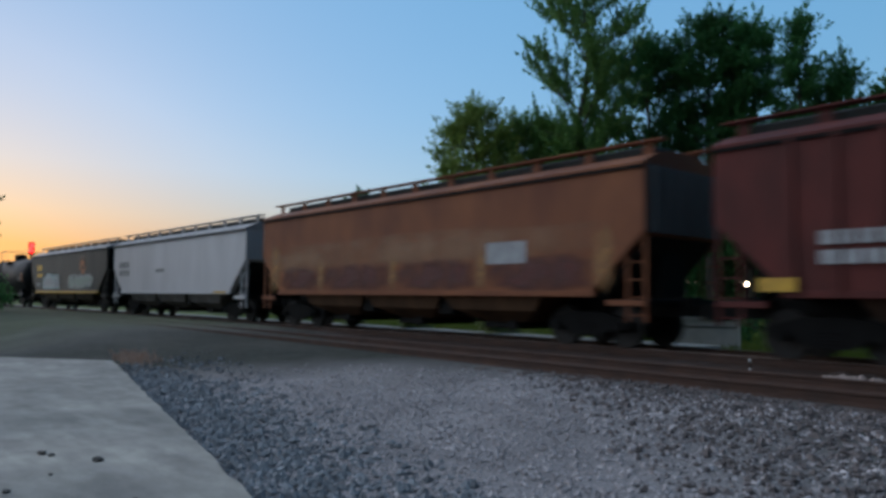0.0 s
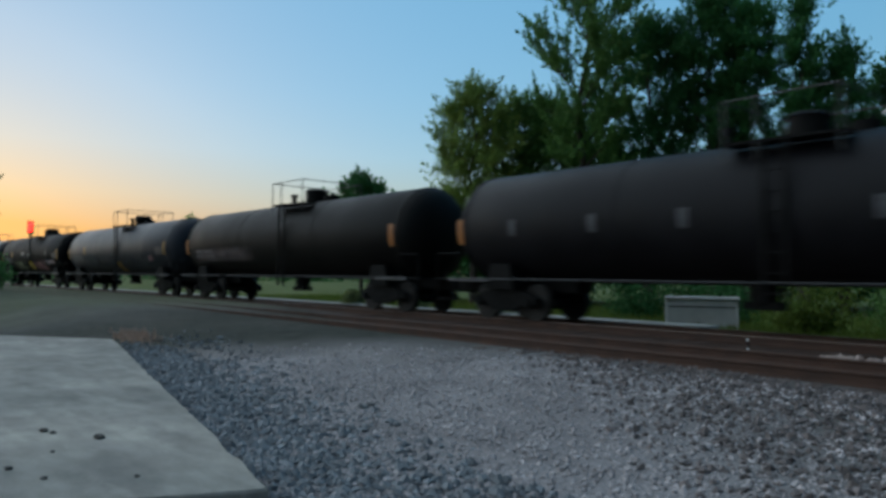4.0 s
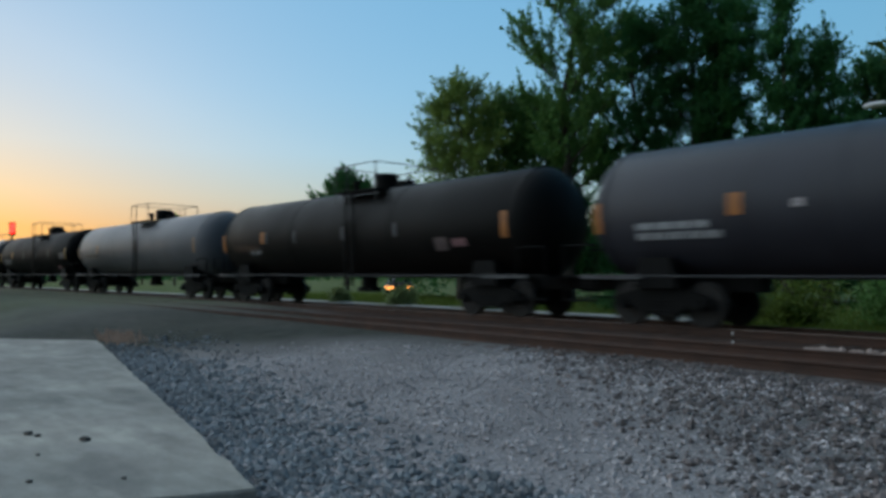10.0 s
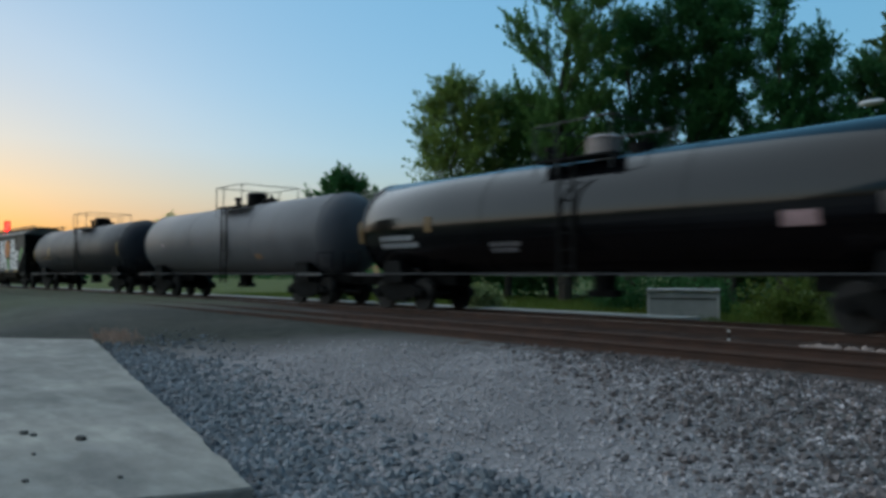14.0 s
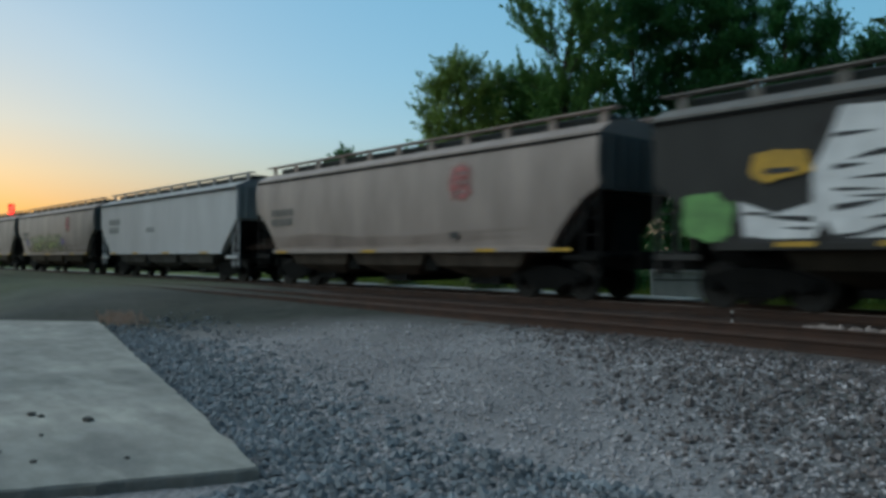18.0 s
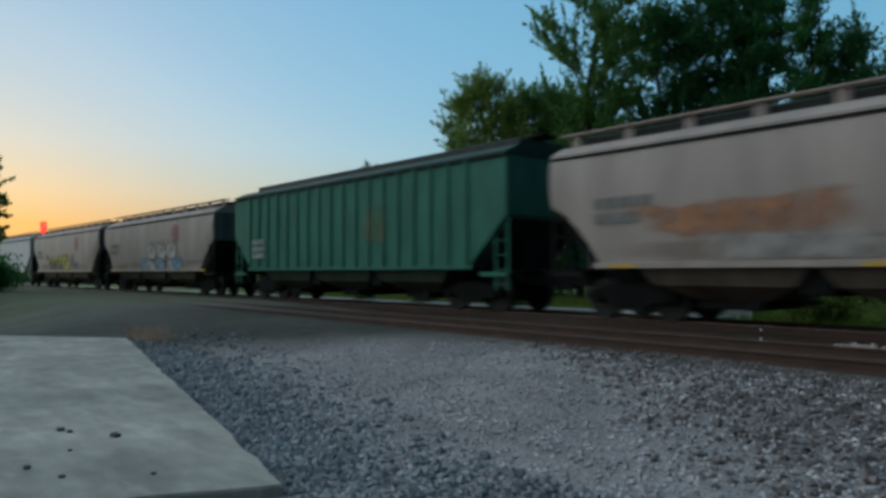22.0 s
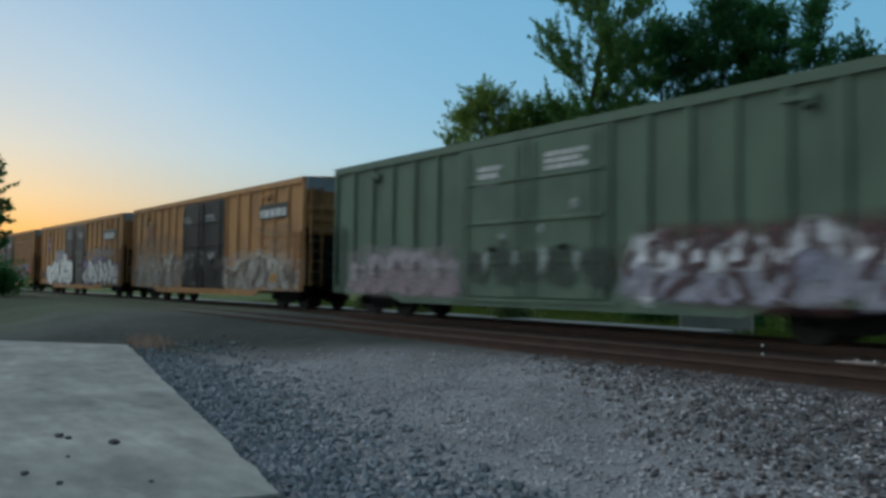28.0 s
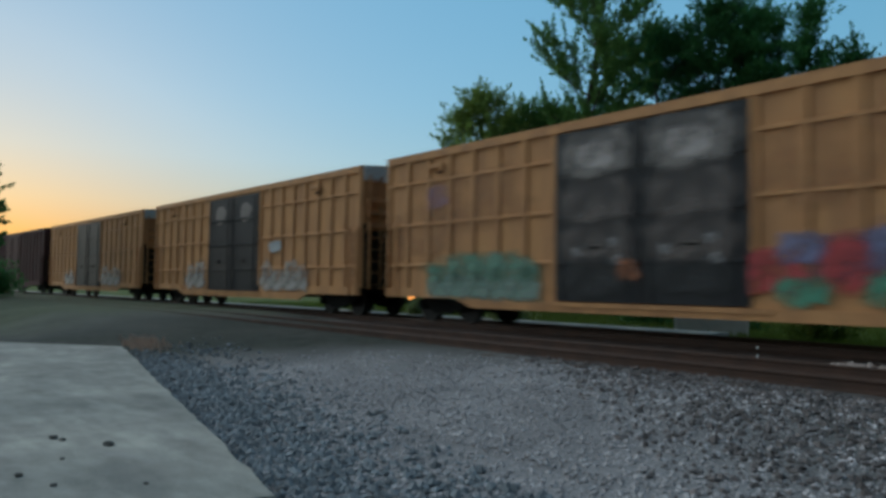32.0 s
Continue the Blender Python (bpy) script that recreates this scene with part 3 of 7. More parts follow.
def blot(car, material, x0, x1, z0, z1, y=-1.625, seed=1, label="", name="graffiti_blot", rough=0.12):
    """A rounded, uneven patch of sprayed paint."""
    rng = random.Random(seed)
    n = 44
    pts = []
    drips = [rng.uniform(1 - rough * 2, 1 + rough * 0.4) for i in range(12)]
    for i in range(n):
        a = 2 * math.pi * i / n
        k = drips[i * 12 // n] * rng.uniform(1 - rough * 0.4, 1 + rough * 0.3)
        pts.append(((x1 - x0) / 2 * (1 + k * math.copysign(abs(math.cos(a)) ** 0.7, math.cos(a))), (z1 - z0) / 2 * (1 + k * math.copysign(abs(math.sin(a)) ** 0.7, math.sin(a)))))
    return part(name, mesh_of(("blot", car.name, x0, z0, seed), lambda bm: prism(bm, pts, -0.003, 0.003), material), car, (x0, y, z0), 0, label)


def spray(car, material, x0, x1, z0, z1, y=-1.64, seed=1, label="", name="graffiti_cloud", rough=0.16):
    """A cloud of sprayed paint, thick in its middle and fading out at its ragged rim."""
    rng = random.Random(seed)
    n, cx, cz = 40, (x1 - x0) / 2, (z1 - z0) / 2
    lobes = [rng.uniform(1 - rough * 1.6, 1 + rough * 0.6) for i in range(10)]
    verts, cover = [(cx, 0, cz)], [1.0]
    for q, c in ((0.6, 1.0), (0.86, 0.9), (1.0, 0.45), (1.14, 0.0)):
        for i in range(n):
            a = 2 * math.pi * i / n
            k = q * lobes[i * 10 // n] * (1 + 0.06 * math.sin(7 * a + seed))
            verts.append((cx + cx * k * math.copysign(abs(math.cos(a)) ** 0.6, math.cos(a)), 0, cz + cz * k * math.copysign(abs(math.sin(a)) ** 0.6, math.sin(a))))
            cover.append(c)
    faces = [(0, 1 + i, 1 + (i + 1) % n) for i in range(n)]
    for q in range(3):
        faces += [(1 + q * n + i, 1 + (q + 1) * n + i, 1 + (q + 1) * n + (i + 1) % n, 1 + q * n + (i + 1) % n) for i in range(n)]
    me = cloud("spray", verts, faces, material)
    at = me.attributes.new("cover", "FLOAT", "POINT")
    at.data.foreach_set("value", cover)
    return part(name, me, car, (x0, y, z0), 0, label)


def mural(car, letters, z0, white, dark, seed, y=-1.63, halo=None, shade=None, faded=False):
    """Fat rounded graffiti shapes that overlap, each with a dark rim, a small hole or two and a notch; no letters of any alphabet."""
    rng = random.Random(seed)
    if faded:
        if halo:
            spray(car, halo, letters[0][0] - 0.3, letters[-1][1] + 0.3, z0, max(q[2] for q in letters) + 0.12, y + 0.004, seed, "sprayed cloud behind the graffiti", "graffiti_halo", 0.1)
        for i, (a, b, top) in enumerate(letters):
            yy = y - 0.004 * (i % 3)
            spray(car, white, a, b, z0 + 0.04, top, yy, seed + i, "", "graffiti_shape", 0.14)
            spray(car, shade, a - 0.1, b + 0.1, z0 - 0.02, z0 + (top - z0) * rng.uniform(0.45, 0.65), yy - 0.012, seed + i + 60, "", "graffiti_shade", 0.2)
            u = a + (b - a) * rng.uniform(0.25, 0.55)
            spray(car, dark, u, u + (b - a) * rng.uniform(0.2, 0.35), z0 + (top - z0) * rng.uniform(0.4, 0.6), z0 + (top - z0) * rng.uniform(0.66, 0.85), yy - 0.026, seed + i + 90, "", "graffiti_hole", 0.1)
        return
    if halo:
        blot(car, halo, letters[0][0] - 0.3, letters[-1][1] + 0.3, z0 - 0.02, max(q[2] for q in letters) + 0.18, y + 0.004, seed, "sprayed cloud behind the graffiti", "graffiti_halo", 0.12)
    for i, (a, b, top) in enumerate(letters):
        yy = y - 0.0012 * (i % 2)
        low = z0 + rng.uniform(-0.02, 0.1)
        blot(car, dark, a - 0.06, b + 0.06, low - 0.03, top + 0.07, yy, seed + i, "", "graffiti_rim", 0.1)
        blot(car, white, a, b, low, top, yy - 0.006, seed + i, "", "graffiti_shape", 0.1)
        if shade:
            blot(car, shade, a + 0.08, b - 0.08, low + 0.03, low + (top - low) * rng.uniform(0.35, 0.55), yy - 0.011, seed + i + 60, "", "graffiti_shade", 0.15)
        for k in range(rng.randint(1, 2)):
            u, v = a + (b - a) * rng.uniform(0.25, 0.7), low + (top - low) * (0.25 + 0.35 * k + rng.uniform(-0.08, 0.08))
            wide, tall = (b - a) * rng.uniform(0.09, 0.17), (top - low) * rng.uniform(0.14, 0.28)
            blot(car, dark, u, u + wide, v, v + tall, yy - 0.016, seed + i * 7 + k, "", "graffiti_hole", 0.12)
        u = a + (b - a) * rng.uniform(0.35, 0.65)
        prong = [(u - 0.11, low - 0.01), (u + 0.11, low - 0.01), (u + rng.uniform(-0.06, 0.06), low + (top - low) * rng.uniform(0.16, 0.3))]
        part("graffiti_notch", mesh_of(("mural_notch", car.name, seed, i), lambda bm: prism(bm, prong, -0.002, 0.002), dark), car, (0, yy - 0.016, 0))


def strokes(car, letters, z0, material, seed, y, thick=0.06):
    """Short slanted and bent dark strokes that cut each graffiti shape."""
    rng = random.Random(seed)
    for i, (a, b, top) in enumerate(letters):
        w, t = b - a, top - z0
        for k in range(3):
            u, v, lean = rng.uniform(0.05, 0.7) * w, (0.12 + 0.28 * k) * t, rng.uniform(-0.2, 0.3)
            run = [(u, v), (u + lean * 0.6, v + 0.14 * t), (u + lean + rng.uniform(-0.1, 0.35), v + rng.uniform(0.16, 0.34) * t)]
            part("graffiti_stroke", mesh_of(("stroke", car.name, seed, i, k), lambda bm: ribbon(bm, run, thick * rng.uniform(0.5, 1.2), 0.003), material), car, (a, y - 0.0013 * k, z0))


def tank_mark(car, material, x0, x1, z0, z1, name="marking", label=""):
    """A painted marking that follows the round shell."""
    a0, a1 = (math.asin(max(-1, min(1, (z - 2.45) / 1.46))) for z in (z0, z1))

    def fill(bm):
        secs = []
        for x in (0, x1 - x0):
            ring = [(x, -1.472 * math.cos(a), 2.45 + 1.472 * math.sin(a)) for a in np.linspace(a0, a1, 8)]
            ring += [(x, -1.455 * math.cos(a), 2.45 + 1.455 * math.sin(a)) for a in np.linspace(a1, a0, 8)]
            secs.append(ring)
        loft(bm, secs)
    return part(name, mesh_of(("tmark", round(x1 - x0, 3), z0, z1), fill, material), car, (x0, 0, 0), 0, label)


def tank_cloud(car, material, x0, x1, z0, z1, seed, label=""):
    """Sprayed paint on the round shell: a ragged patch that fades out at its rim."""
    rng = random.Random(seed)
    nu, nv = 22, 9
    verts, cover = [], []
    top = [rng.uniform(0.72, 1.0) for i in range(nu + 1)]
    for i in range(nu + 1):
        for j in range(nv + 1):
            u, v = i / nu, j / nv
            z = z0 + (z1 - z0) * v * (0.5 + 0.5 * top[i])
            a = math.asin(max(-1, min(1, (z - 2.45) / 1.46)))
            verts.append(((x1 - x0) * u + 0.06 * math.sin(9 * v + seed), -1.474 * math.cos(a), 2.45 + 1.474 * math.sin(a)))
            cover.append(min(1, 7 * min(u, 1 - u) + 0.0) * min(1, 4 * min(v, 1 - v)))
    faces = [(i * (nv + 1) + j, (i + 1) * (nv + 1) + j, (i + 1) * (nv + 1) + j + 1, i * (nv + 1) + j + 1) for i in range(nu) for j in range(nv)]
    me = cloud("tank_spray", verts, faces, material, True)
    at = me.attributes.new("cover", "FLOAT", "POINT")
    at.data.foreach_set("value", cover)
    return part("graffiti_cloud", me, car, (x0, 0, 0), 0, label)


def tank_disc(car, material, x, z, r):
    """A small round plate on the lower side."""
    a = math.asin((z - 2.45) / 1.46)
    me = mesh_of(("tdisc", z, r), lambda bm: beam(bm, (0, -1.44 * math.cos(a), 2.45 + 1.44 * math.sin(a)), (0, -1.48 * math.cos(a), 2.45 + 1.48 * math.sin(a)), r, 14), material)
    return part("round_plate", me, car, (x, 0, 0))


def tank_marks(car, h, orange, panel, letters, disc, seed, second=True, rows=2):
    """What nearly every car of the block carries: placards at both ends, a data panel, lettering and a round plate."""
    if orange:
        tank_mark(car, orange, h - 1.09, h - 0.88, 2.02, 2.68, "placard")
        tank_mark(car, orange, -h + 0.5, -h + 0.7, 1.98, 2.64, "placard")
        if second:
            tank_mark(car, orange, -h + 3.62, -h + 3.9, 2.22, 2.64, "placard")
    if panel:
        tank_mark(car, panel, h - 2.15, h - 1.2, 2.06, 2.42, "data_panel")
    if letters:
        tank_lettering(car, letters, -h + 1.55, -h + 3.5, 1.8, 2.22, rows, seed)
    if disc:
        tank_disc(car, disc, h - 1.72, 1.33, 0.17)


def tank_lettering(car, material, x0, x1, z0, z1, rows, seed):
    rng = random.Random(seed)
    h = (z1 - z0) / (rows * 1.5)
    for k in range(rows):
        z, x = z1 - (k + 1) * 1.45 * h, x0
        while x < x0 + (x1 - x0) * rng.uniform(0.75, 1):
            w = rng.uniform(1.2, 3.0) * h
            tank_mark(car, material, x, x + w, z, z + h, "lettering")
            x += w + 0.35 * h


def emblem(car, material, x0, x1, z0, z1, y=-1.63):
    g = spray(car, material, x0, x1, z0, z1, y, 61, "faded red rounded emblem", "emblem", 0.03)
    for k in range(3):
        spray(g, mist("emblem_pink", (0.42, 0.28, 0.26), 0.75), (x1 - x0) * 0.2, (x1 - x0) * 0.85, (z1 - z0) * (0.17 + 0.26 * k), (z1 - z0) * (0.29 + 0.26 * k), -0.006, 62 + k, "pale stripe of the emblem", "stripe", 0.1)


def zebra_block(car, outline, columns, white, black, seed, y=-1.62):
    """A white sprayed block of the given outline, its columns crossed by black zebra stripes."""
    rng = random.Random(seed)
    x0, z0 = outline[0]
    g = part("graffiti_block", mesh_of(("zebra", car.name, seed), lambda bm: prism(bm, [(x - x0, z - z0) for x, z in outline], -0.004, 0.004), white), car, (x0, y, z0), 0, "white sprayed block with black zebra stripes")
    edge = mat("spray_soft_black", (0.025, 0.022, 0.022), 0.6)
    part("graffiti_rim", mesh_of(("zebra_rim", car.name, seed), lambda bm: ribbon(bm, [(x - x0, z - z0) for x, z in outline] + [(0, 0)], 0.045, 0.001), edge), g, (0, -0.004, 0))
    for a, b, low, high in columns:
        z, k = low + 0.06, rng.randint(0, 1)
        while z < high - 0.1:
            w, t, tip = (b - a) * rng.uniform(0.45, 0.85), rng.uniform(0.03, 0.06), rng.uniform(-0.16, 0.16)
            u, v = (a - x0, a - x0 + w) if k % 2 else (b - x0, b - x0 - w)
            m = (u + v) / 2
            pts = [(u, z - t), (m, z + tip * 0.35 - t * 0.7), (v, z + tip), (m, z + tip * 0.35 + t * 0.8), (u, z + t)]
            pts = [(px, pz - z0) for px, pz in pts]
            part("zebra_stripe", mesh_of(("stripe", car.name, seed, round(z, 3), a), lambda bm: prism(bm, pts, -0.003, 0.003), black), g, (0, -0.009, 0))
            z += rng.uniform(0.13, 0.2) * (1 if z < low + 0.6 * (high - low) else 1.6)
            k += 1 if rng.random() < 0.8 else 0


# covered hoppers
def hopper(rear, front, paint, round_side, ribs, label, roof_paint=None, low=1.2, eave=3.8, sill=None, rail=True, end_coat=None):
    car, h = new_car("covered_hopper", rear, front, label, "hopper car")
    roof_paint = roof_paint or paint
    half = [(-1.52, low), (-1.59, low + 0.6), (-1.61, 2.5), (-1.58, eave - 0.35), (-1.5, eave)] if round_side else [(-1.59, low), (-1.6, low + 0.5), (-1.6, 2.5), (-1.6, eave - 0.3), (-1.6, eave)]

    def body(bm):
        secs = []
        for x, cut in ((-h, 1.4), (-h + 0.35, 1.22), (-h + 0.8, 0.85), (-h + 1.15, 0.45), (-h + 1.45, 0), (-h / 2, 0), (0, 0), (h / 2, 0), (h - 1.45, 0), (h - 1.15, 0.45), (h - 0.8, 0.85), (h - 0.35, 1.22), (h, 1.4)) if round_side else ((-h, 1.35), (-h + 1.45, 0), (-h / 2, 0), (0, 0), (h / 2, 0), (h - 1.45, 0), (h, 1.35)):
            b = low + cut
            near = [(y, b + (z - low) * (eave - b) / (eave - low)) for y, z in half]
            ring = near + [(-y, z) for y, z in reversed(near)]
            secs.append([(x, y, z) for y, z in ring])
        loft(bm, secs)
    part("body", mesh_of(("hopper_body", h, round_side, low, eave), body, paint, True), car)

    def roof(bm):
        prof = [(half[-1][0] - 0.03, eave - 0.05), (half[-1][0] - 0.03, eave + 0.03), (-1.1, eave + 0.26), (-0.55, eave + 0.38), (0.55, eave + 0.38), (1.1, eave + 0.26), (1.56, eave + 0.03), (1.56, eave - 0.05)]
        loft(bm, [[(x, y, z) for y, z in prof] for x in (-h - 0.02, h + 0.02)])
    rf = part("roof", mesh_of(("hopper_roof", h, round_side, eave), roof, roof_paint, True), car)
    part("eave_strip", mesh_of(("eave", h, eave), lambda bm: box(bm, -h, h, -0.02, 0.02, -0.05, 0.02), BLACK_IRON), rf, (0, half[-1][0] - 0.035, eave - 0.06))
    # the trough's dark colour holds the hatches and the grating's shadow
    part("hatch_trough", mesh_of(("trough", h), lambda bm: box(bm, -h + 0.35, h - 0.35, -0.72, 0.72, 0, 0.27), mat("shaded_hatch_cover", (0.028, 0.032, 0.03), 0.8, 0, 0.35, 3, 30), bevel=0.03), rf, (0, 0, eave + 0.26))
    if rail:
        n = 11
        post = mesh_of("roof_post", lambda bm: box(bm, -0.11, 0.11, -0.02, 0.02, 0, 0.36), roof_paint)
        for y in (-0.95, 0.95):
            part("running_board", mesh_of(("board", h), lambda bm: box(bm, -h - 0.1, h + 0.1, -0.14, 0.14, 0, 0.035), roof_paint), rf, (0, y, eave + 0.56))
            for i in range(n):
                part("roof_post", post, rf, (-h + 0.3 + (2 * h - 0.6) * i / (n - 1), y, eave + 0.22))
    else:
        part("running_board", mesh_of(("board2", h), lambda bm: box(bm, -h - 0.1, h + 0.1, -0.3, 0.3, 0, 0.05), BLACK_IRON), rf, (0, 0, eave + 0.56))
    if ribs:
        rib = mesh_of(("hopper_rib", low, eave), lambda bm: box(bm, -0.05, 0.05, -0.06, 0.05, low + 0.02, eave - 0.06), paint)
        n = 18
        for i in range(n):
            part("side_post", rib, car, (-h + 1.5 + (2 * h - 3.0) * i / (n - 1), -1.6, 0))
            part("side_post", rib, car, (-h + 1.5 + (2 * h - 3.0) * i / (n - 1), 1.6, 0), 180)
    part("side_sill", mesh_of(("sill", h), lambda bm: box(bm, -h + 1.3, h - 1.3, -0.05, 0.05, -0.06, 0.07), sill or paint, bevel=0.01), car, (0, -1.58, low))
    part("side_sill", mesh_of(("sill", h), lambda bm: box(bm, -h + 1.3, h - 1.3, -0.05, 0.05, -0.06, 0.07), sill or paint, bevel=0.01), car, (0, 1.58, low))
    part("centre_sill", mesh_of(("hop_sill", h), lambda bm: box(bm, -h - 0.3, h + 0.3, -0.3, 0.3, 0.72, 1.15), BLACK_IRON), car)

    def slope(bm):
        prism(bm, [(-1.35, 1.15), (0, 2.5), (0.04, 2.4), (-1.1, 1.1)], -1.35, 1.35)
    # near-black for the shade under the ends, on round-sided cars' ladders too
    dark = mat("shaded_underside", (0.018, 0.016, 0.015), 0.9, 0, 0.4, 2, 30, spec=0.15)
    for e in (1, -1):
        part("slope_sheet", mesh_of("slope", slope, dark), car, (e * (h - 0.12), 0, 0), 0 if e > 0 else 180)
        part("end_platform", mesh_of("hop_end", lambda bm: box(bm, -0.5, 0.18, -1.4, 1.4, 1.0, 1.1), BLACK_IRON, bevel=0.015), car, (e * (h - 0.1), 0, 0), 0 if e > 0 else 180)
        part("coupler", mesh_of("coupler", coupler, BLACK_IRON), car, (e * (h + 0.35), 0, 0), 0 if e > 0 else 180)
        # overlay sheet puts the end's shade into a darker colour
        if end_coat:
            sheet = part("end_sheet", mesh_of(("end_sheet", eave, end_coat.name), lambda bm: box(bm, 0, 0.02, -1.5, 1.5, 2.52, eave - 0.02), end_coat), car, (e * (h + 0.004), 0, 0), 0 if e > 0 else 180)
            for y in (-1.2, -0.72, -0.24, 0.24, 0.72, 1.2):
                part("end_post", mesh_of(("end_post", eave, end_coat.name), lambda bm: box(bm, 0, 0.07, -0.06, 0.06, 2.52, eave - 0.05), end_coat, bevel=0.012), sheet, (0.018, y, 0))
        part("end_bulkhead", mesh_of("bulk", lambda bm: box(bm, -0.06, 0.06, -0.5, 0.5, 1.1, 2.6), BLACK_IRON), car, (e * (h - 0.35), 0, 0))
        for y in (-1.5, 1.5):
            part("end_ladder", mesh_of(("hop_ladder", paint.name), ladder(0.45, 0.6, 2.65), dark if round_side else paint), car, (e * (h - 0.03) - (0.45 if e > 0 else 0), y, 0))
            part("corner_step", mesh_of(("hop_step", paint.name), lambda bm: box(bm, -0.5, 0.5, -0.04, 0.04, -0.05, 0.07), BLACK_IRON if round_side else paint, bevel=0.01), car, (e * (h - 0.5), y * 1.03, 1.0))

    def bay(bm):
        loft(bm, [[(-1.85, -1.47, low), (1.85, -1.47, low), (1.85, 1.47, low), (-1.85, 1.47, low)], [(-1.5, -1.36, 0.78), (1.5, -1.36, 0.78), (1.5, 1.36, 0.78), (-1.5, 1.36, 0.78)], [(-0.7, -0.8, 0.46), (0.7, -0.8, 0.46), (0.7, 0.8, 0.46), (-0.7, 0.8, 0.46)]])
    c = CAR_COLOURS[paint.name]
    # body paint cut down for the shade underneath, with dust brown added
    bay_paint = mat(paint.name + "_shaded_dusty_bay", tuple(0.16 * a + b * min(1, 0.3 + 3 * sum(c)) for a, b in zip(c, (0.034, 0.025, 0.015))), 0.9, 0, 0.4, 1.5, 30, spec=0.15, streak=0.5)
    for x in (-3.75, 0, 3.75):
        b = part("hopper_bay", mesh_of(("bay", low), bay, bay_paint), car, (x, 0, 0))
        part("outlet_gate", mesh_of("outlet", lambda bm: box(bm, -0.65, 0.65, -1.0, 1.0, 0.3, 0.46), BLACK_IRON, bevel=0.02), b)
        part("gate_capstan", mesh_of("capstan", lambda bm: (beam(bm, (0, -1.35, 0.42), (0, 1.35, 0.42), 0.06, 8), beam(bm, (0, -1.37, 0.42), (0, -1.3, 0.42), 0.13, 10)), BLACK_IRON), b, (0.75, 0, 0))
    # black blocks added to fill the shadowed gaps between bays
    for x in (-1.88, 1.88):
        part("bay_frame", mesh_of(("bay_frame", low), lambda bm: box(bm, -0.28, 0.28, -1.3, 1.3, 0.62, low), BLACK_IRON, bevel=0.03), car, (x, 0, 0))
    for x in (-h + 1.9, h - 1.9):
        add_truck(car, x)
    return car, h


CAR_COLOURS = {}


def paint(name, color, rough=0.6, **kw):
    CAR_COLOURS[name] = color
    kw.setdefault("spec", 0.25)
    return mat(name, color, rough, **kw)


TAN = paint("tan_paint", (0.375, 0.295, 0.258), 0.6, vary=0.18, scale=1.2, streak=0.8)
OFF_WHITE = paint("white_car_paint", (0.535, 0.512, 0.512), 0.55, vary=0.1, scale=1.0, streak=0.8)
BROWN = paint("rusty_brown_paint", (0.31, 0.118, 0.052), 0.7, vary=0.4, scale=0.6, tint=(0.16, 0.052, 0.026), streak=0.5)
BROWN_GREY = paint("brownish_grey_paint", (0.075, 0.066, 0.055), 0.65, vary=0.3, scale=1.0, streak=0.8)
DARK_GREY = paint("dark_grey_paint", (0.038, 0.035, 0.032), 0.6, spec=0.25, vary=0.25, scale=1.2, streak=0.6)
# end sheets coloured darker than their cars: shade on ends turned from the sunset
SHADED_END = mat("shaded_end_sheet", (0.11, 0.115, 0.11), 0.75, 0, 0.3, 2, 30, streak=0.8)
GREY_END = mat("shaded_grey_end_sheet", (0.33, 0.335, 0.32), 0.7, 0, 0.3, 2, 30, streak=0.8)
# soot on the lower boxcar ends, darkened further for their shaded side
GRIMY_SHADED_END = mat("grimy_shaded_end_sheet", (0.035, 0.026, 0.018), 0.8, 0, 0.5, 1.5, 30, spec=0.12, streak=0.6)
# black for the same unlit end on the dark grey cars
BLACK_END = mat("black_end_sheet", (0.007, 0.007, 0.007), 0.8, 0, 0.3, 2, 30, spec=0.1)
GREEN = paint("green_car_paint", (0.034, 0.15, 0.1), 0.65, vary=0.3, scale=1.3, streak=0.7)
OX_RED = paint("oxide_red_paint", (0.105, 0.025, 0.02), 0.7, vary=0.35, scale=1.2, streak=0.5)
PALE_ROOF = paint("pale_roof_paint", (0.40, 0.385, 0.38), 0.6, vary=0.2, scale=2)
BOX_GREEN = paint("boxcar_green_paint", (0.128, 0.172, 0.122), 0.6, vary=0.22, scale=1.2, streak=0.7)
BOX_YELLOW = paint("boxcar_yellow_paint", (0.67, 0.335, 0.125), 0.65, vary=0.4, scale=2.2, streak=0.9, tint=(0.41, 0.20, 0.095))
BOX_TAN = paint("boxcar_faded_yellow_paint", (0.595, 0.295, 0.122), 0.65, vary=0.35, scale=2.2, streak=0.9, tint=(0.39, 0.185, 0.082))
DOOR_GREY = paint("boxcar_door_paint", (0.014, 0.014, 0.017), 0.55, spec=0.3, vary=0.3, scale=1.5, streak=0.5)
MAROON = paint("maroon_paint", (0.07, 0.028, 0.026), 0.7, vary=0.3, scale=1.2, streak=0.5)
TANK_BLACK = paint("tank_black_paint", (0.0035, 0.0035, 0.0045), 0.55, spec=0.05, vary=0.3, scale=1.2, streak=0.5)
TANK_GLOSS = paint("glossy_tank_paint", (0.004, 0.004, 0.005), 0.09, vary=0.3, scale=0.5, bump=0.0, ior=1.68)
TANK_SATIN = paint("satin_black_tank_paint", (0.009, 0.0085, 0.009), 0.34, spec=0.3, vary=0.3, scale=0.6, bump=0.0, tint=(0.016, 0.011, 0.01))
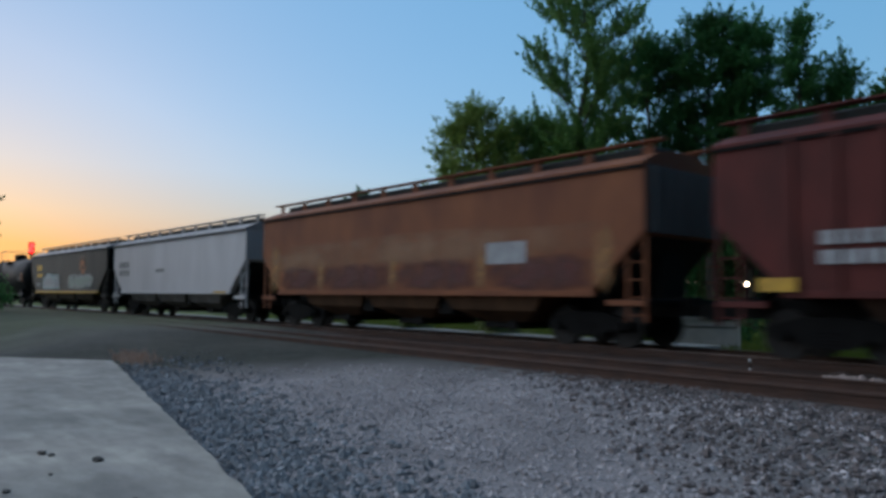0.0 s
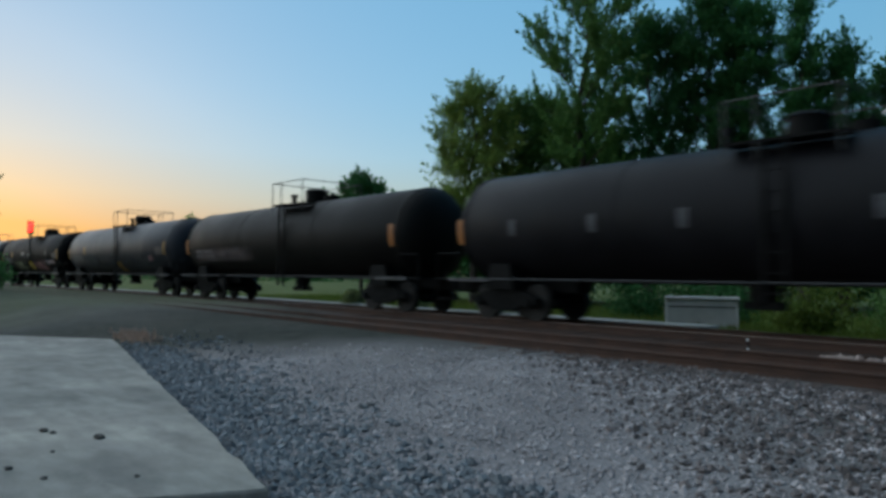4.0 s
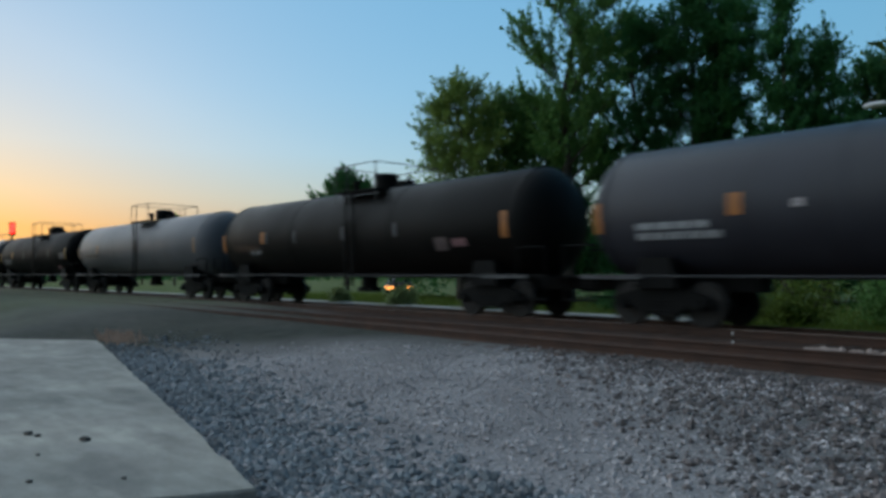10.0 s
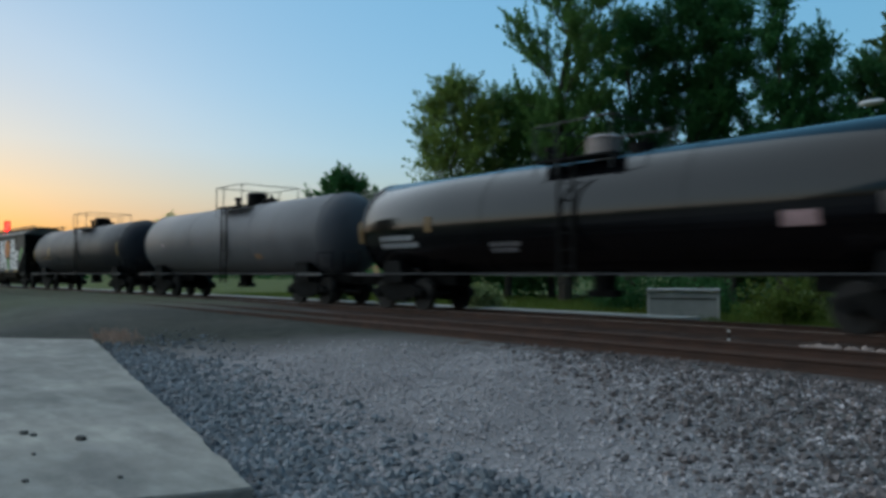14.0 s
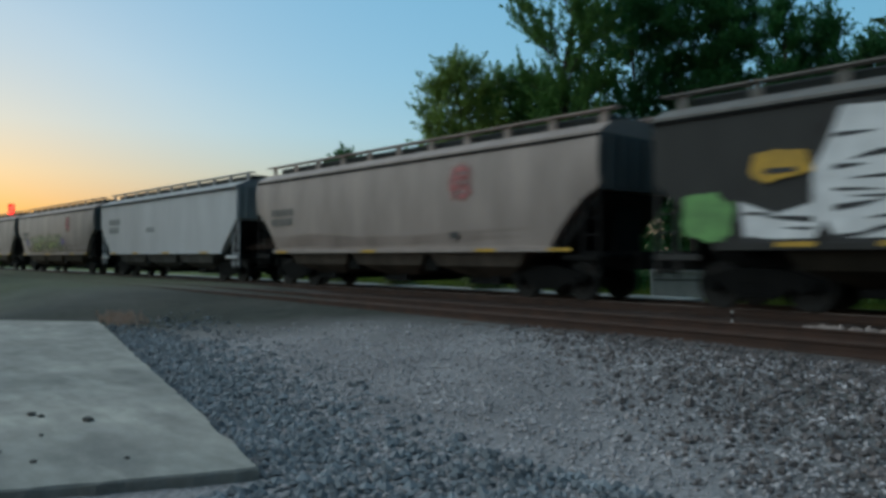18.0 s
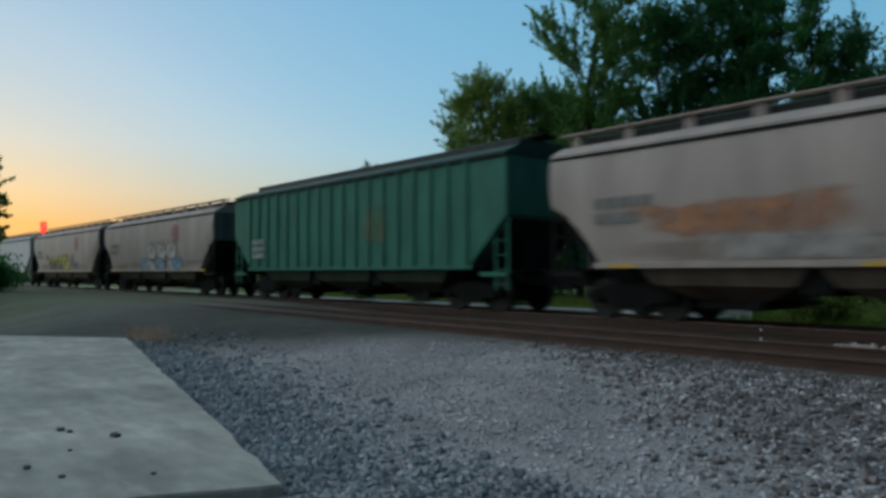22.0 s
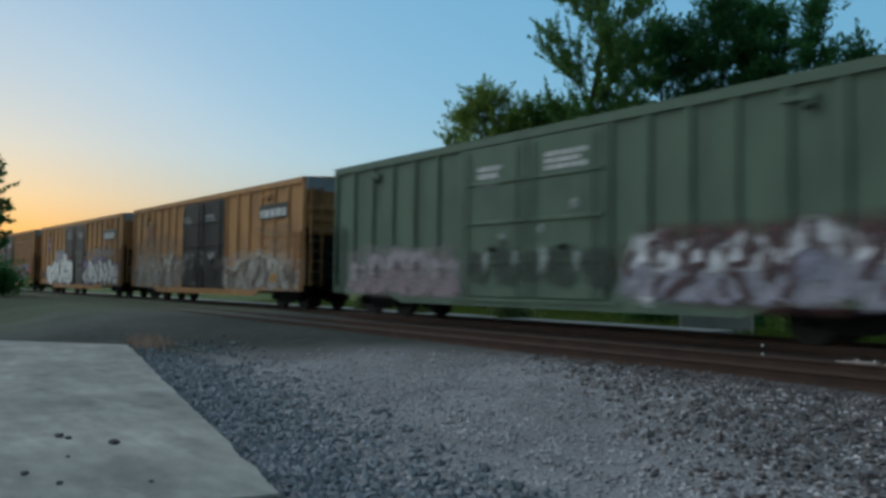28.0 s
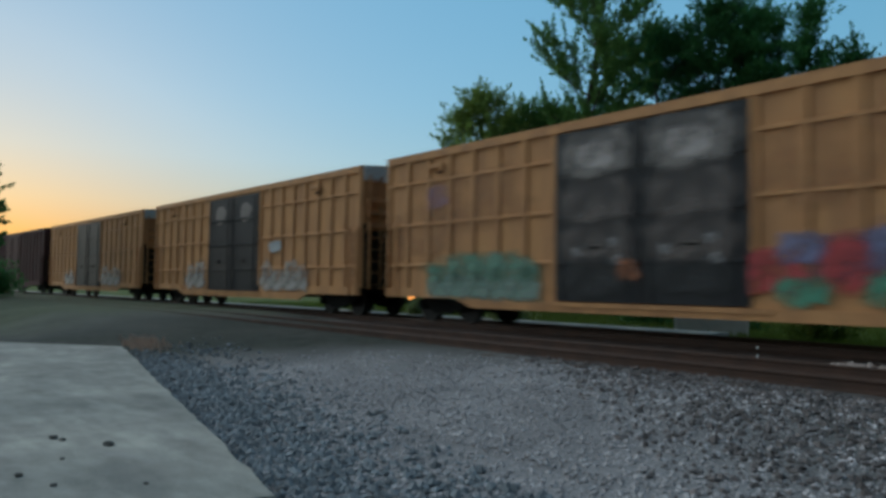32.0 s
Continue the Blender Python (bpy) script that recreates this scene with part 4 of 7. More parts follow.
TANK_MID = paint("slate_tank_paint", (0.031, 0.031, 0.039), 0.5, spec=0.3, vary=0.2, scale=1.2, streak=0.5)
TANK_GREY = paint("grey_tank_paint", (0.135, 0.128, 0.135), 0.5, spec=0.4, vary=0.15, scale=1.2, streak=0.5)
TANK_DARK = paint("weathered_tank_paint", (0.009, 0.0085, 0.01), 0.55, spec=0.13, vary=0.3, scale=1.2, streak=0.5)
TANK_BROWN = paint("brownish_tank_paint", (0.008, 0.0068, 0.006), 0.55, spec=0.12, vary=0.3, scale=1.2, streak=0.5)


# tank cars
def tank(rear, front, coat, label, dome_at=0.4, dome_coat=None):
    car, h = new_car("tank_car", rear, front, label, "tank car")
    R, zc = 1.46, 2.45

    def shell(bm):
        secs, n = [], 40
        for x, r in ((-h, 0.02), (-h + 0.04, 0.45), (-h + 0.14, 0.85), (-h + 0.3, 1.15), (-h + 0.5, 1.35), (-h + 0.72, R), (-h / 2, R), (0, R), (h / 2, R), (h - 0.72, R), (h - 0.5, 1.35), (h - 0.3, 1.15), (h - 0.14, 0.85), (h - 0.04, 0.45), (h, 0.02)):
            secs.append([(x, -r * math.cos(2 * math.pi * i / n), zc + r * math.sin(2 * math.pi * i / n)) for i in range(n)])
        loft(bm, secs)
    part("tank_shell", mesh_of(("tank", h), shell, coat, True), car)
    ring = mesh_of("tank_band", lambda bm: loft(bm, [[(x, -(R + 0.012) * math.cos(2 * math.pi * i / 40), zc + (R + 0.012) * math.sin(2 * math.pi * i / 40)) for i in range(40)] for x in (-0.05, 0.05)]), coat, True)
    for x in (-h + 0.75, -h / 3, h / 3, h - 0.75):
        part("weld_band", ring, car, (x, 0, 0))
    d = part("dome_housing", mesh_of(("dome", dome_coat and dome_coat.name), lambda bm: (beam(bm, (0, 0, 3.8), (0, 0, 4.32), 0.42, 16), beam(bm, (0, 0, 4.32), (0, 0, 4.4), 0.46, 16, 0.36)), dome_coat or BLACK_IRON, True), car, (dome_at, 0, 0))
    part("manway", mesh_of("manway", lambda bm: (beam(bm, (0, 0, 3.8), (0, 0, 4.08), 0.3, 14), beam(bm, (0.12, 0, 4.08), (0.12, 0, 4.2), 0.07, 8)), BLACK_IRON, True), d, (1.05, 0, 0))
    part("safety_valve", mesh_of("valve", lambda bm: (beam(bm, (0, 0, 3.8), (0, 0, 4.22), 0.1, 10), beam(bm, (0, 0, 4.22), (0, 0, 4.34), 0.15, 10)), BLACK_IRON, True), d, (-1.7, 0, 0))
    bar = mat("weathered_handrail", (0.09, 0.085, 0.08), 0.6, 0.2)
    for y in (-1.02, 1.02):
        pl = part("platform", mesh_of("tank_platform", lambda bm: box(bm, -1.15, 1.15, -0.28, 0.28, 3.72, 3.77), BLACK_IRON), car, (dome_at, y, 0))
        edge = math.copysign(0.26, y)
        for x in (-1.1, -0.45, 1.1):
            part("rail_post", mesh_of("tank_rail_post", lambda bm: beam(bm, (0, 0, 3.4), (0, 0, 4.6), 0.022, 5), bar), pl, (x, edge, 0))
        part("top_rail", mesh_of("tank_top_rail", lambda bm: beam(bm, (-1.1, 0, 4.6), (1.1, 0, 4.6), 0.018, 5), bar), pl, (0, edge, 0))
    for x in (-1.1, 1.1):
        part("cross_rail", mesh_of("tank_cross_rail", lambda bm: beam(bm, (0, -1.28, 4.6), (0, 1.28, 4.6), 0.018, 5), bar), car, (dome_at + x, 0, 0))
    part("side_ladder", mesh_of("tank_ladder", ladder(0.42, 0.7, 3.75), BLACK_IRON), car, (dome_at - 0.2, -1.5, 0))
    for e in (1, -1):
        x = e * (h - 1.9)
        part("saddle", mesh_of("saddle", lambda bm: (prism(bm, [(-0.5, 0.8), (0.5, 0.8), (0.35, 1.45), (-0.35, 1.45)], -1.25, 1.25)), BLACK_IRON), car, (x, 0, 0))
        part("stub_sill", mesh_of("stub", lambda bm: box(bm, -2.2, 2.2, -0.32, 0.32, 0.72, 1.08), BLACK_IRON, bevel=0.02), car, (e * (h - 1.5), 0, 0))
        part("end_platform", mesh_of("tank_end", lambda bm: box(bm, -0.35, 0.35, -1.45, 1.45, 1.02, 1.08), BLACK_IRON), car, (e * (h + 0.1), 0, 0))
        part("coupler", mesh_of("coupler", coupler, BLACK_IRON), car, (e * (h + 0.22), 0, 0), 0 if e > 0 else 180)
        # deck edge coloured pale for the sky it reflects
        for y in (-1.48, 1.48):
            part("deck_edge", mesh_of("tank_deck_edge", lambda bm: box(bm, -0.75, 0.75, -0.03, 0.03, 1.0, 1.08), mat("sky_pale_deck_edge", (0.13, 0.13, 0.135), 0.5, 0.3)), car, (e * (h - 0.95), y, 0))
        for y in (-1.45, 1.45):
            part("end_handrail", mesh_of("tank_grab", lambda bm: (beam(bm, (-0.45, 0, 0.45), (-0.45, 0, 1.75), 0.02, 5), beam(bm, (0.45, 0, 0.45), (0.45, 0, 1.75), 0.02, 5), beam(bm, (-0.45, 0, 1.75), (0.45, 0, 1.75), 0.02, 5), beam(bm, (-0.45, 0, 0.5), (0.45, 0, 0.5), 0.02, 5)), BLACK_IRON), car, (e * (h - 0.1), y, 0))
        add_truck(car, x)
    for y in (-1.5, 1.5):
        part("side_rail", mesh_of(("tank_siderail", h), lambda bm: beam(bm, (-h + 0.3, 0, 1.05), (h - 0.3, 0, 1.05), 0.024, 6), mat("worn_pipe", (0.028, 0.028, 0.03), 0.6, 0.2)), car, (0, y, 0))
    part("bottom_outlet", mesh_of("tank_outlet", lambda bm: (beam(bm, (0, 0, 0.62), (0, 0, 1.05), 0.28, 12), box(bm, -0.4, 0.4, -0.2, 0.2, 0.5, 0.66)), BLACK_IRON), car)
    return car, h


# boxcars
def boxcar(rear, front, coat, door_coat, door, label, ribs=7, horizontal=False, roof_coat=None, end_cap=None, top=4.86):
    car, h = new_car("boxcar", rear, front, label, "boxcar")

    def body(bm):
        out = [(-h, 0.95), (-h + 3.3, 0.95), (-h + 4.0, 0.58), (h - 4.0, 0.58), (h - 3.3, 0.95), (h, 0.95), (h, top), (-h, top)]
        prism(bm, out, -1.53, 1.53)
    part("body", mesh_of(("box_body", h, top), body, coat), car)
    part("roof", mesh_of(("box_roof", h, top), lambda bm: loft(bm, [[(x, y, z) for y, z in ((-1.62, top), (-1.62, top + 0.06), (0, top + 0.2), (1.62, top + 0.06), (1.62, top))] for x in (-h - 0.04, h + 0.04)]), roof_coat or coat), car)
    part("top_chord", mesh_of(("box_chord", h), lambda bm: [box(bm, -h, h, y - 0.04, y + 0.04, -0.16, 0) for y in (-1.58, 1.58)], coat), car, (0, 0, top))

    def sill(bm):
        out = [(-h, 0.70), (-h + 3.2, 0.70), (-h + 3.9, 0.47), (h - 3.9, 0.47), (h - 3.2, 0.70), (h, 0.70), (h, 0.97), (h - 3.25, 0.97), (h - 3.95, 0.7), (-h + 3.95, 0.7), (-h + 3.25, 0.97), (-h, 0.97)]
        for y in (-1.57, 1.57):
            prism(bm, out, y - 0.04, y + 0.04)
    part("side_sill", mesh_of(("box_sill", h), sill, coat), car)
    d0, d1 = door
    rib = mesh_of(("box_rib", top), lambda bm: prism_rib(bm, top), coat)
    for y, turn in ((-1.53, 0), (1.53, 180)):
        for a, b in ((-h, d0), (d1, h)):
            n = max(2, round((b - a) / (2 * h) * ribs * 2))
            for i in range(n + 1):
                x = a + 0.08 + (b - a - 0.16) * i / n
                part("side_post", rib, car, (x if y < 0 else -x, y, 0), turn)
            if horizontal and y < 0:
                for z in (1.63, 2.82, 4.05):
                    part("side_rail", mesh_of(("box_hrail", round(b - a, 2)), lambda bm: prism_ledge(bm, b - a), coat), car, (a, y, z))
    w = (d1 - d0) / 2
    for k in range(2):
        dr = part("door", mesh_of(("box_door", round(w, 2), top), lambda bm: box(bm, 0.02, w - 0.02, -0.09, 0, 0.72, top - 0.2), door_coat, bevel=0.015), car, (d0 + k * w, -1.53, 0))
        part("door", mesh_of(("box_door", round(w, 2), top), lambda bm: box(bm, 0.02, w - 0.02, -0.09, 0, 0.72, top - 0.2), door_coat, bevel=0.015), car, (-d0 - k * w, 1.53, 0), 180)
        for z in (1.6, 2.65, 3.7):
            part("door_rib", mesh_of(("door_rib", round(w, 2)), lambda bm: box(bm, 0.06, w - 0.06, -0.14, -0.08, -0.05, 0.05), door_coat, bevel=0.012), dr, (0, 0, z))
        for x in (0.25, w - 0.3):
            part("lock_rod", mesh_of("lock_rod", lambda bm: beam(bm, (0, -0.15, 0.75), (0, -0.15, 4.55), 0.022, 6), door_coat), dr, (x, 0, 0))
        part("door_crank", mesh_of("door_crank", lambda bm: (beam(bm, (0, -0.14, 0), (0, -0.09, 0), 0.08, 12), beam(bm, (-0.2, -0.18, 0), (0.2, -0.18, 0), 0.02, 5)), BLACK_IRON), dr, (w * 0.5, 0, 1.95))
    part("door_track", mesh_of(("door_track", round(d1 - d0, 2)), lambda bm: box(bm, -0.4, d1 - d0 + 0.4, -0.12, 0, 0.6, 0.7), coat), car, (d0, -1.53, 0))
    for e in (1, -1):
        en = part("end_wall", mesh_of(("box_end", top), lambda bm: box(bm, -0.03, 0.03, -1.53, 1.53, 0.95, top), coat), car, (e * (h + 0.03), 0, 0))
        part("lower_end_sheet", mesh_of("box_low_end", lambda bm: box(bm, 0, 0.006, -1.52, 1.52, 0.96, 3.05), GRIMY_SHADED_END), en, (e * 0.03, 0, 0), 0 if e > 0 else 180)
        for k in range(7):
            corr = mesh_of(("box_corr", k < 4), lambda bm: prism(bm, [(0, -0.13), (0.075, -0.04), (0.075, 0.04), (0, 0.13)], -1.4, 1.4), GRIMY_SHADED_END if k < 4 else coat)
            part("corrugation", corr, en, (e * 0.03, 0, 1.25 + k * 0.42), 0 if e > 0 else 180)
        if end_cap:
            part("end_cap", mesh_of("box_cap", lambda bm: box(bm, -0.02, 0.02, -1.53, 1.53, -0.42, 0.05), end_cap), en, (e * 0.055, 0, top))
        part("end_ladder", mesh_of("box_end_ladder", lambda bm: side_on(bm, ladder(0.45, 0.9, 4.6)), coat), en, (e * 0.14, 0, 0))
        part("brake_platform" if e < 0 else "crossover_step", mesh_of("box_step", lambda bm: box(bm, -0.2, 0.2, -0.9, 0.9, 1.02, 1.07), BLACK_IRON), car, (e * (h + 0.25), 0, 0))
        part("coupler", mesh_of("coupler", coupler, BLACK_IRON), car, (e * (h + 0.55), 0, 0), 0 if e > 0 else 180)
        part("side_ladder", mesh_of("box_side_ladder", ladder(0.45, 0.7, 2.9), coat), car, (e * (h - 0.35) - 0.22, -1.64, 0))
        add_truck(car, e * (h - 2.1))
    for x in (-h + 2.6, h - 2.6):
        g = part("jacking_bracket", mesh_of("box_bracket", lambda bm: (box(bm, -0.55, 0.1, -0.06, 0, -0.05, 0.05), box(bm, -0.05, 0.05, -0.07, 0, -0.22, 0.1)), coat, bevel=0.01), car, (x, -1.6, top - 0.42))
        part("bracket_shoe", mesh_of("box_shoe", lambda bm: box(bm, -0.08, 0.08, -0.04, 0.03, -0.04, 0.04), BLACK_IRON), g, (0, -0.06, -0.2))
    part("centre_sill", mesh_of(("box_csill", h), lambda bm: box(bm, -h - 0.3, h + 0.3, -0.3, 0.3, 0.7, 0.96), BLACK_IRON), car)
    part("brake_gear", mesh_of("brake_gear", lambda bm: (beam(bm, (-0.8, -0.8, 0.7), (0.4, -0.8, 0.7), 0.16, 10), box(bm, 0.7, 1.2, -1.0, -0.6, 0.55, 0.9), beam(bm, (-3, -0.8, 0.6), (3, -0.8, 0.6), 0.02, 5)), BLACK_IRON), car)
    return car, h


def prism_rib(bm, top):
    loft(bm, [[(-0.1, 0, z), (-0.065, -0.08, z), (0.065, -0.08, z), (0.1, 0, z)] for z in (0.97, top - 0.16)])


def prism_ledge(bm, long):
    """A ledge along the side: sloped above, square below."""
    loft(bm, [[(x, 0, 0.06), (x, -0.075, 0.02), (x, -0.075, -0.035), (x, 0, -0.035)] for x in (0, long)])


# low-sided gondola
def gondola(rear, front, coat, label):
    car, h = new_car("gondola", rear, front, label, "gondola car")

    def side(bm):
        for y in (-1.45, 1.45):
            box(bm, -h, h, y - 0.04, y + 0.04, 0.95, 2.38)
        for x in (-h + 0.04, h - 0.04):
            box(bm, x - 0.04, x + 0.04, -1.41, 1.41, 0.95, 2.38)
        box(bm, -h + 0.08, h - 0.08, -1.41, 1.41, 0.9, 1.02)
    part("body", mesh_of(("gon_body", h), side, coat), car)
    part("top_rail", mesh_of(("gon_rail", h), lambda bm: [box(bm, -h, h, y - 0.09, y + 0.09, 2.38, 2.5) for y in (-1.47, 1.47)], coat, bevel=0.02), car)
    part("side_sill", mesh_of(("gon_sill", h), lambda bm: [box(bm, -h, h, y - 0.06, y + 0.06, 0.62, 0.98) for y in (-1.5, 1.5)], coat, bevel=0.02), car)
    post = mesh_of("gon_post", lambda bm: prism_post(bm), coat)
    n = 13
    for i in range(n):
        for y, t in ((-1.49, 0), (1.49, 180)):
            part("side_post", post, car, (-h + 0.15 + (2 * h - 0.3) * i / (n - 1), y, 0), t)
    part("centre_sill", mesh_of(("gon_csill", h), lambda bm: box(bm, -h - 0.3, h + 0.3, -0.3, 0.3, 0.6, 0.92), BLACK_IRON), car)
    for e in (1, -1):
        part("coupler", mesh_of("coupler", coupler, BLACK_IRON), car, (e * (h + 0.55), 0, 0), 0 if e > 0 else 180)
        add_truck(car, e * (h - 2.0))
    return car, h


def prism_post(bm):
    loft(bm, [[(-0.13, 0, z), (-0.07, -0.1, z), (0.07, -0.1, z), (0.13, 0, z)] for z in (0.98, 2.38)])


# ---- the train, from its head to its tail: rear and front of each car along the track at 29.5 s ----
def make_train():
    spray_white = mat("spray_white", (0.78, 0.75, 0.74), 0.6, 0, 0.15, 2, 30)
    spray_black = mat("spray_black", (0.03, 0.028, 0.03), 0.6)
    teal = mat("spray_teal", (0.30, 0.40, 0.42), 0.6)
    lime = mat("spray_lime", (0.16, 0.34, 0.10), 0.6)
    mauve = mat("spray_mauve", (0.24, 0.12, 0.125), 0.6)
    ink = mat("grey_lettering", (0.24, 0.235, 0.23), 0.6)
    pale = mat("pale_lettering", (0.33, 0.33, 0.335), 0.6)
    amber = mat("dull_amber_placard", (0.40, 0.21, 0.03), 0.6)
    rust_mark = mat("dull_orange_placard", (0.42, 0.15, 0.03), 0.6)
    roof_grey = mat("grey_roof_paint", (0.19, 0.165, 0.145), 0.65, 0, 0.25, 2, 30)
    dull = mat("dull_lettering", (0.16, 0.15, 0.155), 0.6)
    ink_tan = mat("faded_brown_lettering", (0.17, 0.15, 0.135), 0.6)
    pale_pink = mat("pale_pink_spray", (0.38, 0.32, 0.33), 0.6)
    spray_grey = mat("spray_grey", (0.30, 0.29, 0.30), 0.6)
    lilac = mat("spray_lilac", (0.30, 0.27, 0.34), 0.6)
    smoke = mat("spray_smoke", (0.17, 0.14, 0.13), 0.6)
    oxide = mist("faded_red_mark", (0.46, 0.13, 0.125), 0.95)

    c, h = hopper(473.4, 489.5, OX_RED, False, True, "dark oxide-red covered hopper car", eave=4.05)
    plate(c, YELLOW, -h + 0.9, -h + 1.6, 1.25, 1.5, -1.7)
    lettering(c, pale, -h + 2.0, -h + 5.5, 1.7, 2.4, 2, -1.69, 3)
    c, h = hopper(454.7, 471.8, BROWN, False, False, "rust-brown covered hopper car with worn paint", eave=4.0, end_coat=SHADED_END)
    plate(c, pale, 3.8, 5.2, 1.95, 2.5, label="pale painted panel")
    primer = mist("worn_tan_primer", (0.40, 0.21, 0.11), 0.5, 1.1)
    for k, (a, e, z0, z1) in enumerate(((-7.9, 7.8, 2.05, 2.95), (-7.7, -4.0, 1.9, 2.6), (-1.5, 3.5, 2.1, 2.7))):
        spray(c, primer, a, e, z0, z1, -1.606 - 0.002 * k, 4 + k, "worn primer showing through the paint", "worn_patch", 0.08)
    film = mist("dark_rust_film", (0.10, 0.02, 0.014), 0.85, 1.2)
    for k, (a, e) in enumerate(((-7.0, -4.5), (-4.1, -0.4), (0.0, 3.4), (3.8, 7.2))):
        spray(c, film, a, e, 1.3, 2.1, -1.614, 9 + k, "dark rust along the lower side", "rust_band", 0.06)
    ochre_wear = mist("ochre_worn_streak", (0.42, 0.21, 0.07), 0.65, 1.5)
    for k, (a, e, z1) in enumerate(((-7.9, -7.1, 2.9), (-4.5, -4.1, 2.3), (-0.4, 0.0, 2.3), (3.4, 3.8, 2.3), (7.2, 7.8, 2.7))):
        spray(c, ochre_wear, a, e, 1.28, z1, -1.618, 14 + k, "ochre streak of bare primer", "worn_patch", 0.1)
    c, h = hopper(437.2, 453.2, OFF_WHITE, False, False, "off-white covered hopper car with dark end ladders", PALE_ROOF)
    lettering(c, ink, -7.0, -5.45, 2.05, 2.95, 2, -1.61, 5)
    lettering(c, ink, -1.6, -0.6, 2.2, 2.4, 1, -1.61, 6)
    plate(c, YELLOW, h - 2.8, h - 1.6, 1.18, 1.26, -1.64)
    c, h = hopper(419.4, 435.9, BROWN_GREY, False, False, "brownish grey covered hopper car with orange emblem and pale graffiti", PALE_ROOF, sill=YELLOW, end_coat=BLACK_END)
    spray(c, mist("faded_orange_emblem", (0.50, 0.18, 0.06), 0.75), 3.26, 4.42, 2.25, 3.38, -1.615, 3, "faded orange rounded emblem", "emblem", 0.04)
    plate(c, YELLOW, -6.73, -5.4, 2.72, 3.1, name="lettering_block")
    plate(c, YELLOW, -6.65, -5.2, 2.25, 2.5, name="lettering_block")
    lettering(c, pale, -6.6, -5.7, 1.62, 1.85, 2, -1.615, 8)
    spray(c, mist("teal_cloud", (0.32, 0.42, 0.42), 0.85), -5.2, -1.0, 1.32, 2.45, -1.611, 5, "pale teal sprayed patch")
    graffiti(c, -5.0, -1.2, 1.4, 2.4, 5, pale, teal, 11, -1.618)
    spray(c, mist("pale_cloud", (0.42, 0.43, 0.40), 0.85), 0.7, 6.0, 1.34, 2.3, -1.611, 6, "pale grey sprayed patch")
    graffiti(c, 1.0, 5.6, 1.4, 2.3, 6, mat("spray_pale_green", (0.30, 0.36, 0.30), 0.6), pale, 12, -1.618)
    old_panel = mat("grimy_data_panel", (0.10, 0.082, 0.078), 0.7, 0, 0.35, 4, 30)
    plate_white = mat("dull_white_plate", (0.42, 0.37, 0.37), 0.6, 0, 0.3, 6, 30)
    faint_mark = mat("faint_grey_mark", (0.055, 0.055, 0.062), 0.6, 0, 0.35, 4, 30)
    c, h = tank(400.1, 416.75, TANK_DARK, "black tank car with small placards", 0.9)
    tank_marks(c, h, rust_mark, old_panel, None, plate_white, 20, second=False)
    for x in (-5.9, -3.4, -1.1, 2.6):
        tank_mark(c, faint_mark, x, x + 0.22, 2.15, 2.55)
    c, h = tank(381.35, 398.5, TANK_BROWN, "dark weathered tank car", 0.9)
    tank_marks(c, h, rust_mark, None, dull, plate_white, 19, second=False)
    tank_cloud(c, mist("dusty_mauve_film", (0.20, 0.15, 0.15), 0.6), -h + 1.0, -1.5, 1.6, 2.3, 301, "faded mauve sprayed band")
    c, h = tank(362.5, 380.0, TANK_MID, "slate-grey tank car with a yellow patch and faded graffiti", 0.9)
    tank_marks(c, h, amber, old_panel, dull, plate_white, 21)
    tank_mark(c, amber, 0.5, 1.1, 1.2, 1.72, label="yellow painted patch")
    tank_mark(c, mauve, 5.6, 6.1, 1.75, 2.0)
    for x, z in ((4.6, 2.2), (1.7, 2.15), (-2.4, 2.2)):
        tank_mark(c, faint_mark, x, x + 0.2, z, z + 0.4)
    for k, (a, e) in enumerate(((-4.6, -2.6), (-0.6, 0.8), (1.8, 3.2), (4.6, 5.5))):
        tank_cloud(c, mist("pale_slate_film", (0.12, 0.12, 0.135), 0.5), a, e, 1.5, 2.2, 310 + k, "faded grey graffiti")
    c, h = tank(344.15, 361.1, TANK_BLACK, "black tank car with mauve and yellow graffiti along its side", 0.9)
    tank_marks(c, h, amber, old_panel, dull, plate_white, 22)
    tank_cloud(c, mist("mauve_tank_spray", (0.22, 0.10, 0.105), 0.95), 0.85, 4.9, 1.15, 2.05, 320, "mauve sprayed band")
    tank_mark(c, mat("tank_yellow", (0.50, 0.33, 0.03), 0.6), 0.05, 0.85, 1.35, 1.95, "graffiti_panel", "yellow sprayed panel")
    tank_cloud(c, mist("olive_tank_spray", (0.12, 0.125, 0.07), 0.9), -4.4, -0.95, 1.2, 2.1, 321, "olive sprayed band")
    for k, (a, e, z) in enumerate(((-1.75, -0.95, 2.2), (-0.2, 0.95, 2.1), (4.5, 5.4, 1.6))):
        tank_cloud(c, mist("pale_tank_spray", (0.22, 0.215, 0.22), 0.9), a, e, z, z + 0.5, 322 + k, "pale sprayed puff")
    tank_cloud(c, mist("pink_tank_spray", (0.33, 0.24, 0.25), 0.9), 4.9, 6.8, 1.68, 2.02, 326, "pale pink sprayed streak")
    tank_mark(c, faint_mark, 4.75, 4.95, 2.25, 2.65)
    c, h = tank(325.3, 342.9, TANK_SATIN, "satin black tank car with a faint sheen", 0.9)
    tank_marks(c, h, amber, mat("pale_data_panel", (0.25, 0.215, 0.205), 0.6, 0, 0.3, 5, 30), pale, None, 23)
